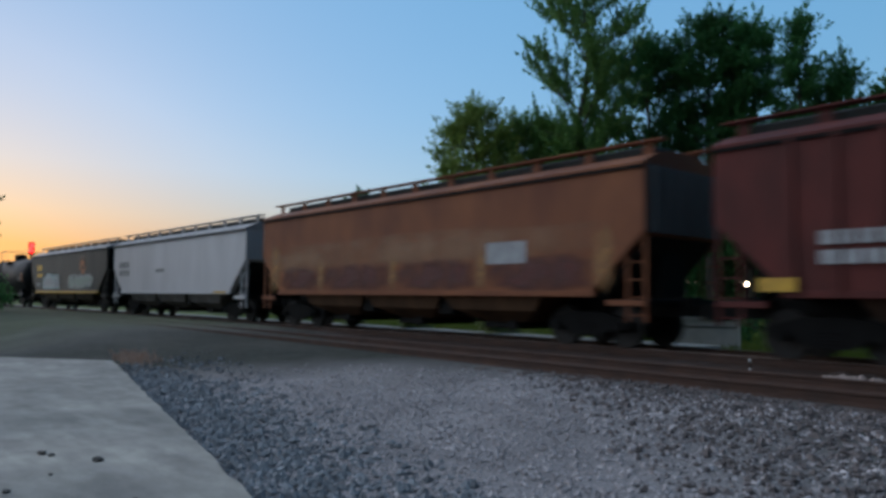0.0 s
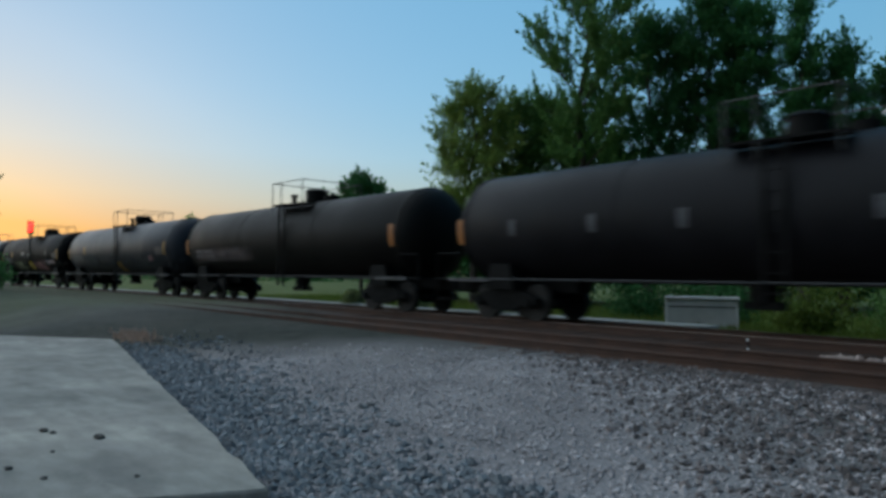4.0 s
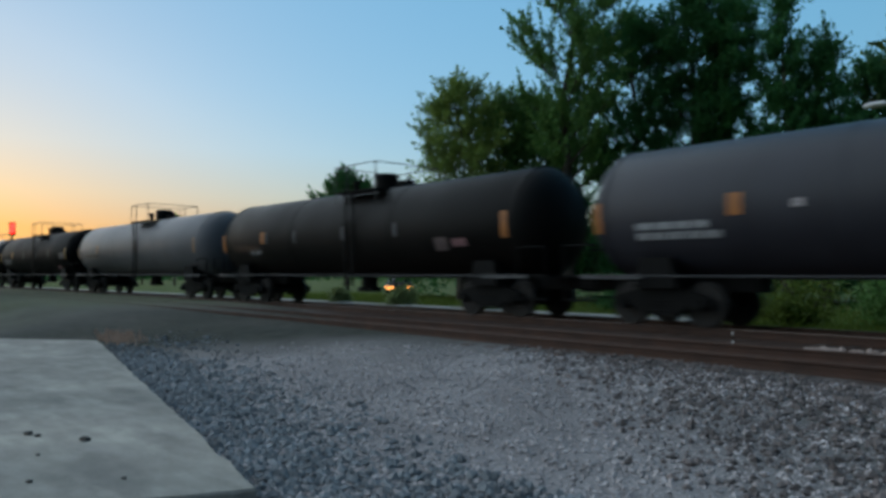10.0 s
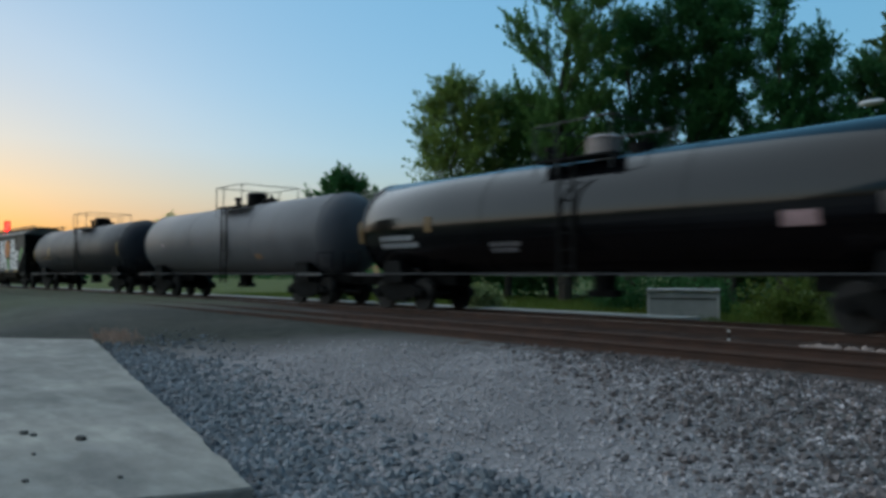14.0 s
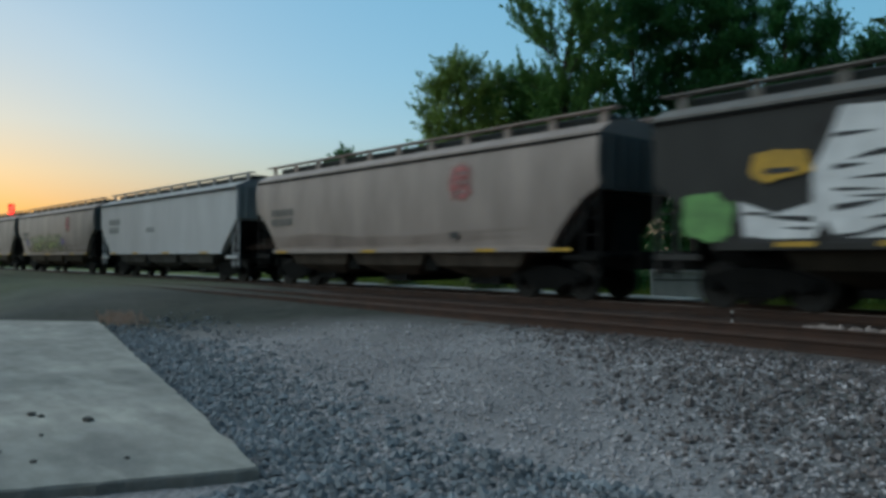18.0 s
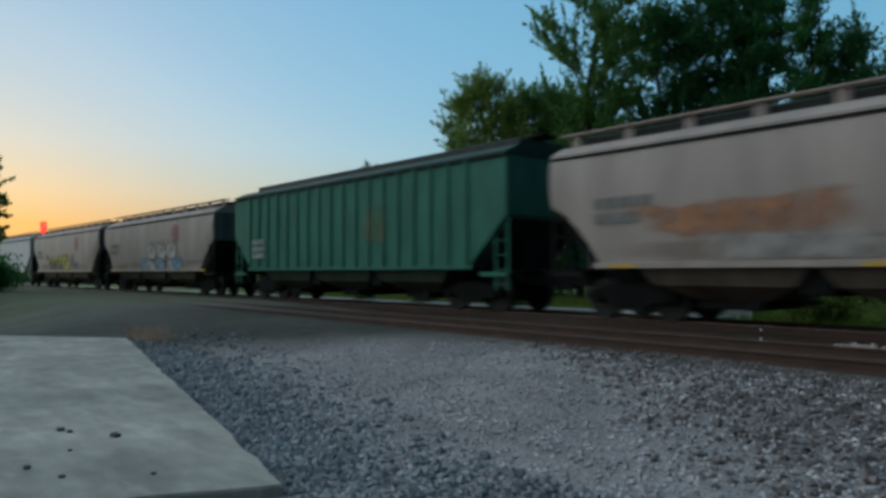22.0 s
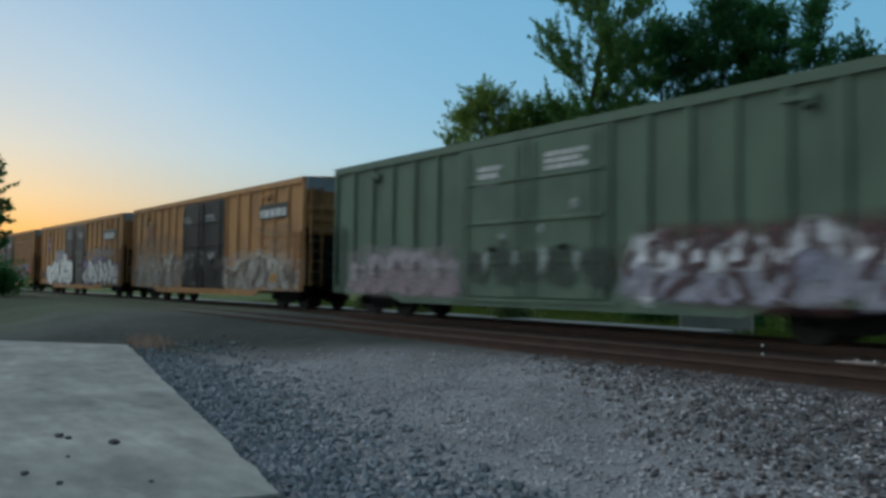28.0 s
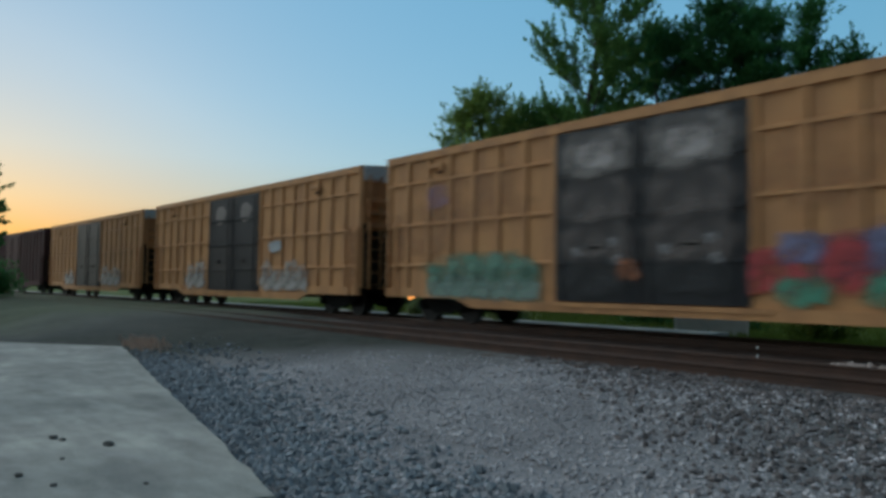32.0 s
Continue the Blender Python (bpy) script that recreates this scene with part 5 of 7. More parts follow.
    tank_mark(c, mat("tank_yellow", (0.50, 0.33, 0.03), 0.6), 0.75, 1.2, 1.4, 1.68)
    tank_cloud(c, mist("pink_tank_spray", (0.33, 0.24, 0.25), 0.9), 5.3, 7.0, 1.42, 1.75, 330, "pale pink sprayed streak")
    tank_lettering(c, pale, 2.2, 5.2, 1.62, 1.74, 1, 36)
    tank_mark(c, mauve, -3.0, -2.75, 2.15, 2.4)
    tank_mark(c, faint_mark, 1.4, 1.6, 2.2, 2.55)
    c, h = tank(307.3, 324.2, TANK_MID, "slate-grey tank car with small orange placards", 0.9)
    tank_marks(c, h, rust_mark, None, pale, plate_white, 24)
    tank_mark(c, mat("faded_pink_placard", (0.36, 0.22, 0.22), 0.6), 2.75, 3.2, 2.08, 2.34)
    tank_mark(c, faint_mark, 1.2, 1.9, 2.15, 2.5)
    tank_mark(c, plate_white, -3.6, -3.42, 2.3, 2.45)
    c, h = tank(288.85, 306.0, TANK_BROWN, "brownish black weathered tank car", 0.9)
    tank_marks(c, h, rust_mark, None, None, plate_white, 25)
    tank_mark(c, mauve, 5.6, 6.15, 1.85, 2.05)
    tank_mark(c, mat("brownish_mark", (0.12, 0.085, 0.082), 0.6), 4.9, 5.4, 1.75, 2.1)
    tank_cloud(c, mist("rusty_brown_film", (0.14, 0.075, 0.045), 0.7), -h + 1.4, -h + 3.6, 1.95, 2.25, 340, "rusty stain along the shell")
    tank_cloud(c, mist("pale_tank_spray", (0.22, 0.215, 0.22), 0.9), -h + 2.6, -h + 3.7, 1.8, 2.05, 341, "pale sprayed puff")
    for x in (-4.6, -2.6, 0.4, 3.1):
        tank_mark(c, faint_mark, x, x + 0.16, 2.2, 2.6)
    c, h = tank(270.1, 287.4, TANK_GREY, "pale grey tank car with a clean shell", 0.9)
    tank_marks(c, h, mat("faded_orange_placard", (0.34, 0.19, 0.10), 0.6), None, None, plate_white, 26)
    tank_cloud(c, mist("amber_lettering_film", (0.36, 0.22, 0.10), 0.6), -h + 1.5, -h + 3.9, 2.02, 2.2, 345, "faded amber lettering band")
    tank_mark(c, plate_white, -5.2, -5.05, 2.3, 2.42)
    c, h = tank(251.8, 268.85, TANK_BLACK, "black tank car with a row of orange placards", 0.9)
    tank_marks(c, h, amber, old_panel, dull, plate_white, 27)
    tank_mark(c, mauve, 5.3, 5.95, 1.4, 1.62)
    for x in (-1.8, 1.2, 4.0):
        tank_mark(c, faint_mark, x, x + 0.18, 2.15, 2.6)
    c, h = tank(233.3, 250.6, TANK_GLOSS, "shiny black tank car mirroring the dusk sky", 0.0, dome_coat=mat("weathered_pale_dome", (0.3, 0.24, 0.22), 0.6))
    tank_marks(c, h, mat("dim_amber_placard", (0.20, 0.11, 0.03), 0.6), old_panel, pale, plate_white, 28)
    tank_lettering(c, pale, -h + 1.6, -h + 2.5, 1.1, 1.24, 1, 44)
    tank_mark(c, mat("pink_placard", (0.42, 0.27, 0.27), 0.6), 4.85, 5.5, 1.92, 2.2)
    tank_lettering(c, dull, -2.6, -1.6, 1.6, 1.9, 2, 45)
    c, h = tank(215.5, 231.95, TANK_GREY, "mid-grey tank car with plain shell", 0.9)
    tank_mark(c, mat("faded_orange_placard", (0.34, 0.19, 0.10), 0.6), 3.1, 3.6, 1.62, 1.8)
    tank_mark(c, plate_white, -5.4, -5.25, 2.3, 2.42)
    c, h = tank(196.6, 213.3, TANK_MID, "slate tank car with a yellow end placard", 0.9)
    tank_marks(c, h, mat("dull_ochre_placard", (0.30, 0.20, 0.06), 0.6), None, None, plate_white, 30)
    tank_cloud(c, mist("amber_lettering_film", (0.36, 0.22, 0.10), 0.6), -h + 1.6, -h + 4.2, 1.95, 2.2, 350, "faded amber lettering band")
    c, h = hopper(179.0, 195.2, DARK_GREY, False, False, "dark grey covered hopper car with tall white zebra-striped graffiti", roof_grey, end_coat=BLACK_END)
    for i, (out, cols) in enumerate((
        (((-6.2, 1.3), (-4.9, 1.3), (-4.75, 1.6), (-4.6, 1.3), (-3.55, 1.3), (-3.5, 3.55), (-4.5, 3.62), (-4.75, 3.0), (-5.0, 2.55), (-5.0, 2.0), (-5.6, 1.85), (-6.3, 2.1)), ((-4.6, -3.55, 1.3, 3.3), (-6.15, -4.95, 1.3, 1.95))),
        (((-2.7, 1.3), (-1.2, 1.3), (-0.9, 1.6), (-0.95, 2.3), (-1.4, 2.55), (-1.1, 2.8), (-0.95, 3.55), (-2.6, 3.6), (-2.75, 2.7), (-2.2, 2.45), (-2.8, 2.1)), ((-2.65, -1.1, 1.3, 2.2), (-2.5, -1.1, 2.7, 3.3))),
        (((-0.05, 1.3), (1.2, 1.3), (1.25, 3.55), (0.45, 3.58), (-0.1, 3.15), (-0.5, 3.1), (-0.45, 2.55), (0.0, 2.6)), ((0.05, 1.2, 1.3, 3.4), (-0.4, 0.1, 2.6, 3.05))),
        (((1.87, 1.3), (2.75, 1.3), (2.95, 1.95), (3.2, 1.3), (4.2, 1.3), (3.75, 2.0), (3.35, 2.45), (3.95, 3.2), (3.9, 3.55), (3.1, 3.5), (2.85, 2.95), (2.75, 3.5), (1.9, 3.5)), ((1.9, 2.75, 1.3, 3.3), (3.0, 4.0, 1.3, 2.1), (3.0, 3.8, 2.6, 3.4))),
        (((4.6, 1.3), (6.78, 1.3), (6.85, 2.68), (6.0, 2.7), (5.75, 3.5), (4.75, 3.55), (4.65, 2.6)), ((4.65, 5.6, 1.3, 2.7), (5.6, 6.8, 1.45, 2.6), (4.8, 5.7, 2.9, 3.4))),
    )):
        zebra_block(c, out, cols, spray_white, spray_black, 50 + i)
    for k, (a, e) in enumerate(((-4.9, -3.2), (-2.3, -0.6), (0.3, 1.7), (2.7, 4.5), (5.2, 6.5))):
        spray(c, mist("brown_shadow_spray", (0.05, 0.035, 0.03), 0.8), a, e, 2.2, 3.7, -1.611, 150 + k, "brown sprayed shade behind the block")
    blot(c, ORANGE, 3.45, 4.72, 2.2, 3.45, -1.66, 52, "orange sprayed disc", rough=0.06)
    blot(c, YELLOW, -6.05, -4.95, 2.35, 2.95, -1.66, 53, "ochre sprayed patch")
    blot(c, spray_black, -5.8, -5.15, 2.5, 2.62, -1.668, 57, "dark sprayed slit")
    for a, e, zt in ((-7.5, -6.4, 2.3), (-1.0, 0.0, 2.3), (3.7, 4.6, 2.2)):
        blot(c, lime, a, e, 1.3, zt, -1.612, 54, "green sprayed patch")
    part("graffiti_leaf", mesh_of("leaf_stroke", lambda bm: ribbon(bm, ((-0.25, -0.3), (0.0, 0.05), (0.28, 0.32)), 0.17, 0.003), lime), c, (7.35, -1.612, 2.4), 0, "slim green sprayed leaf")
    for a in (-5.6, -3.9, -1.3, 1.0, 3.6, 6.0):
        plate(c, YELLOW, a, a + 0.7, 1.2, 1.29, -1.645)
    for rear, front, seed in ((162.0, 177.6, 1), (127.4, 143.2, 2), (110.3, 126.2, 3), (74.8, 90.4, 4), (57.6, 73.5, 5)):
        note = {1: "tan covered hopper car with a red emblem", 2: "tan covered hopper car with yellow-green graffiti", 3: "tan covered hopper car with orange graffiti", 4: "tan covered hopper car with white bubble graffiti", 5: "tan covered hopper car with yellow and black graffiti"}[seed]
        c, h = hopper(rear, front, TAN, True, False, note, end_coat=SHADED_END)
        lettering(c, ink_tan, -6.6, -5.1, 2.1, 2.8, 2, -1.63, 60 + seed)
        emblem(c, oxide, 3.0, 3.85, 2.5, 3.45)
        plate(c, mat("small_black_panel", (0.03, 0.03, 0.03), 0.5), 3.05, 3.35, 1.5, 1.68, -1.63)
        for a in (-6.2, -1.0, 4.0, 6.4):
            plate(c, YELLOW, a, a + 0.7, 1.15, 1.23, -1.64)
        spray(c, mist("rusty_wear", (0.20, 0.12, 0.085), 0.35, 0.7), -6.5, 6.5, 1.25, 1.75, -1.612, 70 + seed, "dirty streaked band above the sill", "dirt_band", 0.3)
        if seed == 2:
            spray(c, mist("spray_mustard_brown", (0.17, 0.13, 0.06), 0.75), -5.1, 2.9, 1.22, 2.0, -1.632, 80, "mustard-brown sprayed cloud", rough=0.12)
            for k, a in enumerate((-4.6, -1.0)):
                spray(c, mist("spray_yellow_green", (0.22, 0.255, 0.075), 0.65), a, a + 3.7, 1.45, 2.5, -1.636 - 0.003 * k, 81 + k, "yellow-green sprayed cloud", rough=0.2)
            graffiti(c, -4.9, 2.4, 1.28, 1.9, 7, mist("spray_thin_olive", (0.15, 0.16, 0.05), 0.5), mist("spray_thin_brown", (0.12, 0.09, 0.05), 0.5), 81, -1.646, bold=0.12)
            for k, a in enumerate((-3.4, -1.6, 0.6, 1.6)):
                spray(c, mist("thin_pink_spray", (0.36, 0.30, 0.29), 0.4), a, a + 0.6, 1.6 + 0.1 * (k % 2), 1.78 + 0.1 * (k % 2), -1.66, 400 + k, "pale pink sprayed dash")
            for a, e, zz in ((2.0, 3.0, 1.75), (-5.5, -4.7, 1.7)):
                spray(c, mist("violet_spray", (0.20, 0.15, 0.36), 0.8), a, e, zz, zz + 0.5, -1.655, 82, "violet sprayed patch")
        if seed == 3:
            spray(c, mist("rusty_orange_spray", (0.42, 0.17, 0.075), 0.85), -5.4, -1.2, 1.75, 2.55, -1.635, 84, "faded orange sprayed cloud")
            graffiti(c, -4.9, -1.4, 1.8, 2.4, 6, mist("thin_orange_spray", (0.44, 0.18, 0.08), 0.6), mist("thin_tan_spray", (0.33, 0.21, 0.14), 0.5), 82, -1.645)
            for k, (a, e) in enumerate(((-3.9, -1.6), (-2.4, -0.4))):
                spray(c, mist("chalky_spray", (0.40, 0.34, 0.31), 0.75), a, e, 1.3, 1.85 - 0.1 * k, -1.637 - 0.003 * k, 85 + k, "pale sprayed patch")
        if seed == 4:
            bubble, soft_blue = mist("spray_faded_white", (0.53, 0.46, 0.42), 0.95), mist("spray_faded_blue", (0.17, 0.30, 0.42), 0.9)
            for k, a in enumerate((-0.45, 0.95, 2.3)):
                spray(c, mist("spray_thin_smoke", (0.13, 0.10, 0.09), 0.6), a - 0.12, a + 1.5, 1.5, 2.7, -1.633, 86 + k, "dark rim of a sprayed bubble", rough=0.05)
                spray(c, bubble, a + 0.02, a + 1.3, 1.75, 2.55, -1.639, 96 + k, "pale sprayed bubble", rough=0.05)
                spray(c, bubble, a + 0.2, a + 1.2, 1.18, 1.75, -1.642, 106 + k, "pale sprayed drip below the bubble")
            for k, a in enumerate((-1.4, 0.9, 3.2)):
                spray(c, soft_blue, a, a + 1.3, 1.22, 1.85, -1.645, 90 + k, "blue sprayed patch")
        if seed == 5:
            ochre, core = mist("spray_ochre", (0.42, 0.33, 0.02), 0.95), mist("spray_dark_olive", (0.05, 0.045, 0.022), 0.9, 2.6)
            for k, a in enumerate((-3.2, -1.6, -0.3)):
                spray(c, ochre, a, a + 1.7, 1.5, 2.25 + 0.08 * k, -1.635 - 0.002 * k, 91 + k, "ochre sprayed cloud", rough=0.2)
            for k, a in enumerate((-3.3, -2.2, -0.9)):
                spray(c, core, a, a + 1.35, 1.28, 2.02, -1.644 - 0.002 * k, 95 + k, "dark sprayed core", rough=0.25)
            spray(c, ochre, 0.35, 2.15, 1.22, 2.55, -1.655, 99, "yellow sprayed patch", rough=0.18)
            spray(c, core, 0.75, 1.1, 1.6, 2.0, -1.66, 100, "dark sprayed slit")
            for k, (a, e, zz, zt) in enumerate(((2.2, 2.9, 1.5, 2.35), (2.9, 4.1, 1.3, 1.75), (-4.2, -3.3, 1.95, 2.4))):
                spray(c, mist("slate_blue_spray", (0.15, 0.15, 0.25), 0.75), a, e, zz, zt, -1.635, 103 + k, "slate-blue sprayed patch")
    for rear, front in ((144.6, 160.4), (40.8, 56.4)):
        c, h = hopper(rear, front, OFF_WHITE, False, False, "off-white covered hopper car with grey lettering", PALE_ROOF, end_coat=GREY_END)
        lettering(c, ink, -6.6, -4.9, 2.2, 3.1, 2, -1.61, 90)
        lettering(c, ink, -1.4, -0.4, 2.2, 2.45, 2, -1.61, 92)
        for a in (-6.3, -3.2, 0.6, 4.6):
            plate(c, YELLOW, a, a + 0.8, 1.16, 1.24, -1.645)
    c, h = hopper(92.7, 108.8, GREEN, False, True, "green ribbed covered hopper car with faded lettering", mat("dark_green_roof_paint", (0.018, 0.05, 0.038), 0.75, 0, 0.3, 2, 30, spec=0.2), eave=4.15, rail=False)
    lettering(c, mat("faded_green_white_lettering", (0.26, 0.30, 0.28), 0.6), -6.25, -5.2, 1.6, 2.45, 3, -1.68, 91)
    spray(c, mist("faded_mustard", (0.16, 0.14, 0.05), 0.4), 1.6, 3.0, 1.9, 3.2, -1.675, 98, "faded mustard emblem", "emblem")
    c, h = gondola(23.2, 39.4, MAROON, "low dark maroon gondola car with white patches")
    for k, z in enumerate((0.95, 1.45, 1.85)):
        plate(c, pale, -7.0, -6.0, z, z + 0.28, -1.6, "worn_patch")
    plate(c, YELLOW, -h - 0.0, -h + 0.35, 0.66, 0.84, -1.6)
    plate(c, YELLOW, -5.96, -5.6, 0.75, 1.15, -1.605)
    plate(c, YELLOW, -3.6, -3.3, 0.9, 1.3, -1.605)
    door = (-2.6, 2.2)
    c, h = boxcar(2.6, 21.2, BOX_GREEN, BOX_GREEN, door, "green ribbed boxcar with white graffiti along its lower side", 9, end_cap=PALE_METAL)
    white_row = ((2.75, 3.85, 2.2), (3.7, 4.7, 2.0), (4.6, 5.5, 2.1), (5.4, 6.2, 1.95), (6.1, 7.35, 2.25), (7.3, 8.3, 2.05), (8.2, 9.1, 1.9))
    strokes(c, white_row, 0.72, mat("maroon_stroke", (0.09, 0.045, 0.05), 0.65), 302, -1.672, 0.08)
    mural(c, white_row, 0.72, mist("bright_white_spray", (0.78, 0.74, 0.76), 1.0, 3.0), mist("maroon_hole_spray", (0.12, 0.05, 0.05), 0.9), 301, -1.63, mist("thin_maroon_spray", (0.14, 0.05, 0.05), 0.75), mist("lilac_grey_spray", (0.40, 0.36, 0.43), 0.85), True)
    for k, a in enumerate((3.5, 4.4, 5.8, 7.4)):
        spray(c, mist("maroon_hole_spray", (0.12, 0.05, 0.05), 0.9), a, a + 0.55, 1.75, 2.25, -1.665, 312 + k, "dark maroon sprayed gap")
    for k, (a, e, z) in enumerate(((8.3, 9.1, 3.3), (8.5, 9.2, 2.7))):
        spray(c, mist("pale_green_wear", (0.35, 0.40, 0.36), 0.6), a, e, z, z + 0.6, -1.63, 316 + k, "pale worn patch", "worn_patch")
    spray(c, mist("lilac_heart_spray", (0.33, 0.31, 0.40), 0.95), 6.4, 7.05, 1.15, 1.75, -1.68, 310, "lilac heart of a sprayed ring", rough=0.05)
    mural(c, ((-8.3, -7.2, 1.75), (-7.3, -6.2, 1.95), (-6.3, -5.0, 2.1), (-5.2, -4.0, 2.0), (-4.1, -2.75, 1.8)), 0.66, mist("dusty_pink_spray", (0.46, 0.39, 0.41), 0.9, 2.2), mist("plum_hole_spray", (0.10, 0.06, 0.07), 0.8), 102, -1.625, mist("thin_pink_cloud", (0.36, 0.28, 0.29), 0.6), mist("dusty_rose_spray", (0.40, 0.29, 0.31), 0.7), True)
    for k, (a, e, zt) in enumerate(((-2.4, -1.6, 2.0), (-1.5, -0.5, 2.15), (-0.4, 0.3, 1.9), (0.4, 1.4, 2.1), (1.5, 2.5, 1.9))):
        spray(c, mist("bottle_green_spray", (0.03, 0.045, 0.035), 0.75), a, e, 1.0, zt, -1.69, 140 + k, "dark green sprayed shape")
    for k, (a, z, w, t) in enumerate(((-1.75, 1.35, 0.25, 0.6), (-0.65, 1.5, 0.2, 0.4), (0.25, 1.3, 0.3, 0.75), (1.35, 1.4, 0.2, 0.5), (-1.2, 2.2, 0.4, 0.16), (0.2, 2.3, 0.3, 0.2), (1.2, 2.8, 0.35, 0.3))):
        spray(c, mist("pale_green_dab", (0.42, 0.45, 0.42), 0.8), a, a + w, z, z + t, -1.7, 150 + k, "pale sprayed dab")
    lettering(c, WHITE, -2.0, -1.1, 3.6, 4.2, 3, -1.63, 103)
    lettering(c, WHITE, 0.4, 1.7, 3.8, 4.3, 3, -1.63, 104)
    grey_cross = mat("faded_grey_cross", (0.26, 0.185, 0.14), 0.65, 0, 0.4, 3, 30)

    def cross(car, one, two):
        """A faded painted cross with an orange chevron in each side."""
        for k, sgn in enumerate((1, -1)):
            part("emblem_bar", mesh_of(("cross", sgn), lambda bm: ribbon(bm, ((-0.62, -0.46 * sgn), (0.0, 0.03), (0.62, 0.46 * sgn)), 0.1, 0.003), two), car, (-6.7, -1.622 - 0.005 * k, 3.55), 0, "faded grey bar of the emblem")
            part("emblem_chevron", mesh_of(("chevron", sgn), lambda bm: ribbon(bm, ((-0.64 * sgn, 0.3), (-0.16 * sgn, 0.01), (-0.6 * sgn, -0.32)), 0.06, 0.003), one), car, (-6.7, -1.634 - 0.005 * k, 3.55), 0, "orange chevron of the emblem")
    c, h = boxcar(-18.3, 0.4, BOX_YELLOW, DOOR_GREY, (-2.1, 2.65), "yellow boxcar with dark doors and white graffiti", 9, end_cap=PALE_METAL)
    cross(c, mat("faded_cross_orange", (0.52, 0.14, 0.045), 0.65, 0, 0.4, 3, 30), grey_cross)
    plate(c, spray_black, 5.9, 8.2, 3.5, 4.08, -1.612, "emblem", "black panel")
    lettering(c, WHITE, 6.0, 8.1, 3.55, 4.0, 1, -1.62, 119)
    chalky, hole = mist("chalky_thick_spray", (0.60, 0.53, 0.46), 0.95, 2.4), mist("brown_hole_spray", (0.17, 0.12, 0.09), 0.8)
    worn_stroke = mat("dark_brown_stroke", (0.15, 0.105, 0.08), 0.65, 0, 0.4, 5, 30)
    front = ((2.75, 3.7, 1.75), (3.6, 4.5, 1.95), (4.4, 5.6, 2.05), (5.4, 6.6, 2.2), (6.5, 7.6, 2.1), (7.6, 8.5, 1.75), (8.4, 9.2, 1.55))
    strokes(c, front, 0.72, worn_stroke, 323, -1.672, 0.07)
    mural(c, front, 0.72, chalky, hole, 321, -1.63, mist("thin_chalk_cloud", (0.45, 0.38, 0.33), 0.6), mist("grey_chalk_spray", (0.44, 0.385, 0.35), 0.6), True)
    spray(c, mist("orange_dot_spray", (0.60, 0.27, 0.03), 1.0), 7.0, 7.55, 1.0, 1.4, -1.69, 322, "small orange sprayed dot")
    back = ((-8.9, -8.0, 1.9), (-8.0, -6.9, 1.75), (-6.9, -5.6, 1.95), (-5.6, -4.6, 1.8), (-4.7, -3.8, 2.2), (-4.0, -3.1, 2.35), (-3.2, -2.3, 2.2))
    strokes(c, back, 0.72, worn_stroke, 333, -1.672, 0.07)
    spray(c, mist("dusty_buff_film", (0.36, 0.26, 0.18), 0.4, 1.3), -9.2, -2.2, 0.7, 3.3, -1.617, 343, "dusty film of worn paint", "worn_patch", 0.06)
    mural(c, back, 0.72, chalky, hole, 331, -1.63, mist("thin_chalk_cloud", (0.45, 0.38, 0.33), 0.6), mist("grey_chalk_spray", (0.44, 0.385, 0.35), 0.6), True)
    for k, (a, e, z0, z1) in enumerate(((-8.8, -6.2, 1.2, 3.0), (5.8, 9.0, 2.7, 3.3), (6.2, 8.6, 2.2, 2.7))):
        spray(c, mist("old_buff_film", (0.36, 0.22, 0.12), 0.5, 2.0), a, e, z0, z1, -1.618, 325 + k, "worn paint with ghosts of lettering", "worn_patch", 0.2)
    for k, zz in enumerate((1.05, 1.3, 1.55, 1.75)):
        blot(c, smoke, -6.35, -5.95, zz, zz + 0.13, -1.63, 335 + k, "small dark sprayed dash")
    blot(c, YELLOW, -7.4, -6.9, 0.95, 1.4, -1.625, 340, "faded orange sprayed dot")
    lettering(c, pale, -2.0, -1.0, 3.6, 4.1, 3, -1.63, 113)
    lettering(c, pale, 0.6, 1.7, 3.65, 4.1, 2, -1.63, 114)
    for k, (a, zz, w, t) in enumerate(((-1.8, 1.3, 0.3, 0.8), (-0.9, 1.5, 0.3, 0.9), (0.35, 1.6, 0.22, 1.0), (0.9, 2.0, 1.0, 0.35), (-0.6, 0.8, 0.3, 0.2), (-1.6, 2.0, 0.5, 0.35))):
        spray(c, mist("pale_door_spray", (0.30, 0.28, 0.28), 0.8, 3.0), a, a + w, zz, zz + t, -1.69, 155 + k, "pale sprayed dab")
    for k, a in enumerate((-1.5, 0.6)):
        spray(c, mist("black_door_spray", (0.008, 0.008, 0.01), 0.9), a, a + 1.2, 1.0, 1.9, -1.686, 175 + k, "black sprayed shape")
    c, h = boxcar(-38.8, -20.2, BOX_YELLOW, DOOR_GREY, door, "yellow boxcar with bold white and purple graffiti", 9, end_cap=PALE_METAL)
    cross(c, mat("faded_cross_rose", (0.45, 0.19, 0.10), 0.65, 0, 0.4, 3, 30), mat("faded_violet_cross", (0.26, 0.16, 0.27), 0.6))
    plate(c, spray_black, 5.8, 8.1, 3.45, 4.05, -1.612, "emblem", "black panel")
    lettering(c, WHITE, 5.95, 8.0, 3.5, 4.0, 1, -1.62, 120)
    bold = ((-7.3, -5.3, 2.1), (-5.6, -4.3, 2.4), (-4.6, -3.2, 2.45), (-3.6, -2.55, 2.35))
    mural(c, bold, 0.64, spray_white, spray_grey, 341, -1.63)
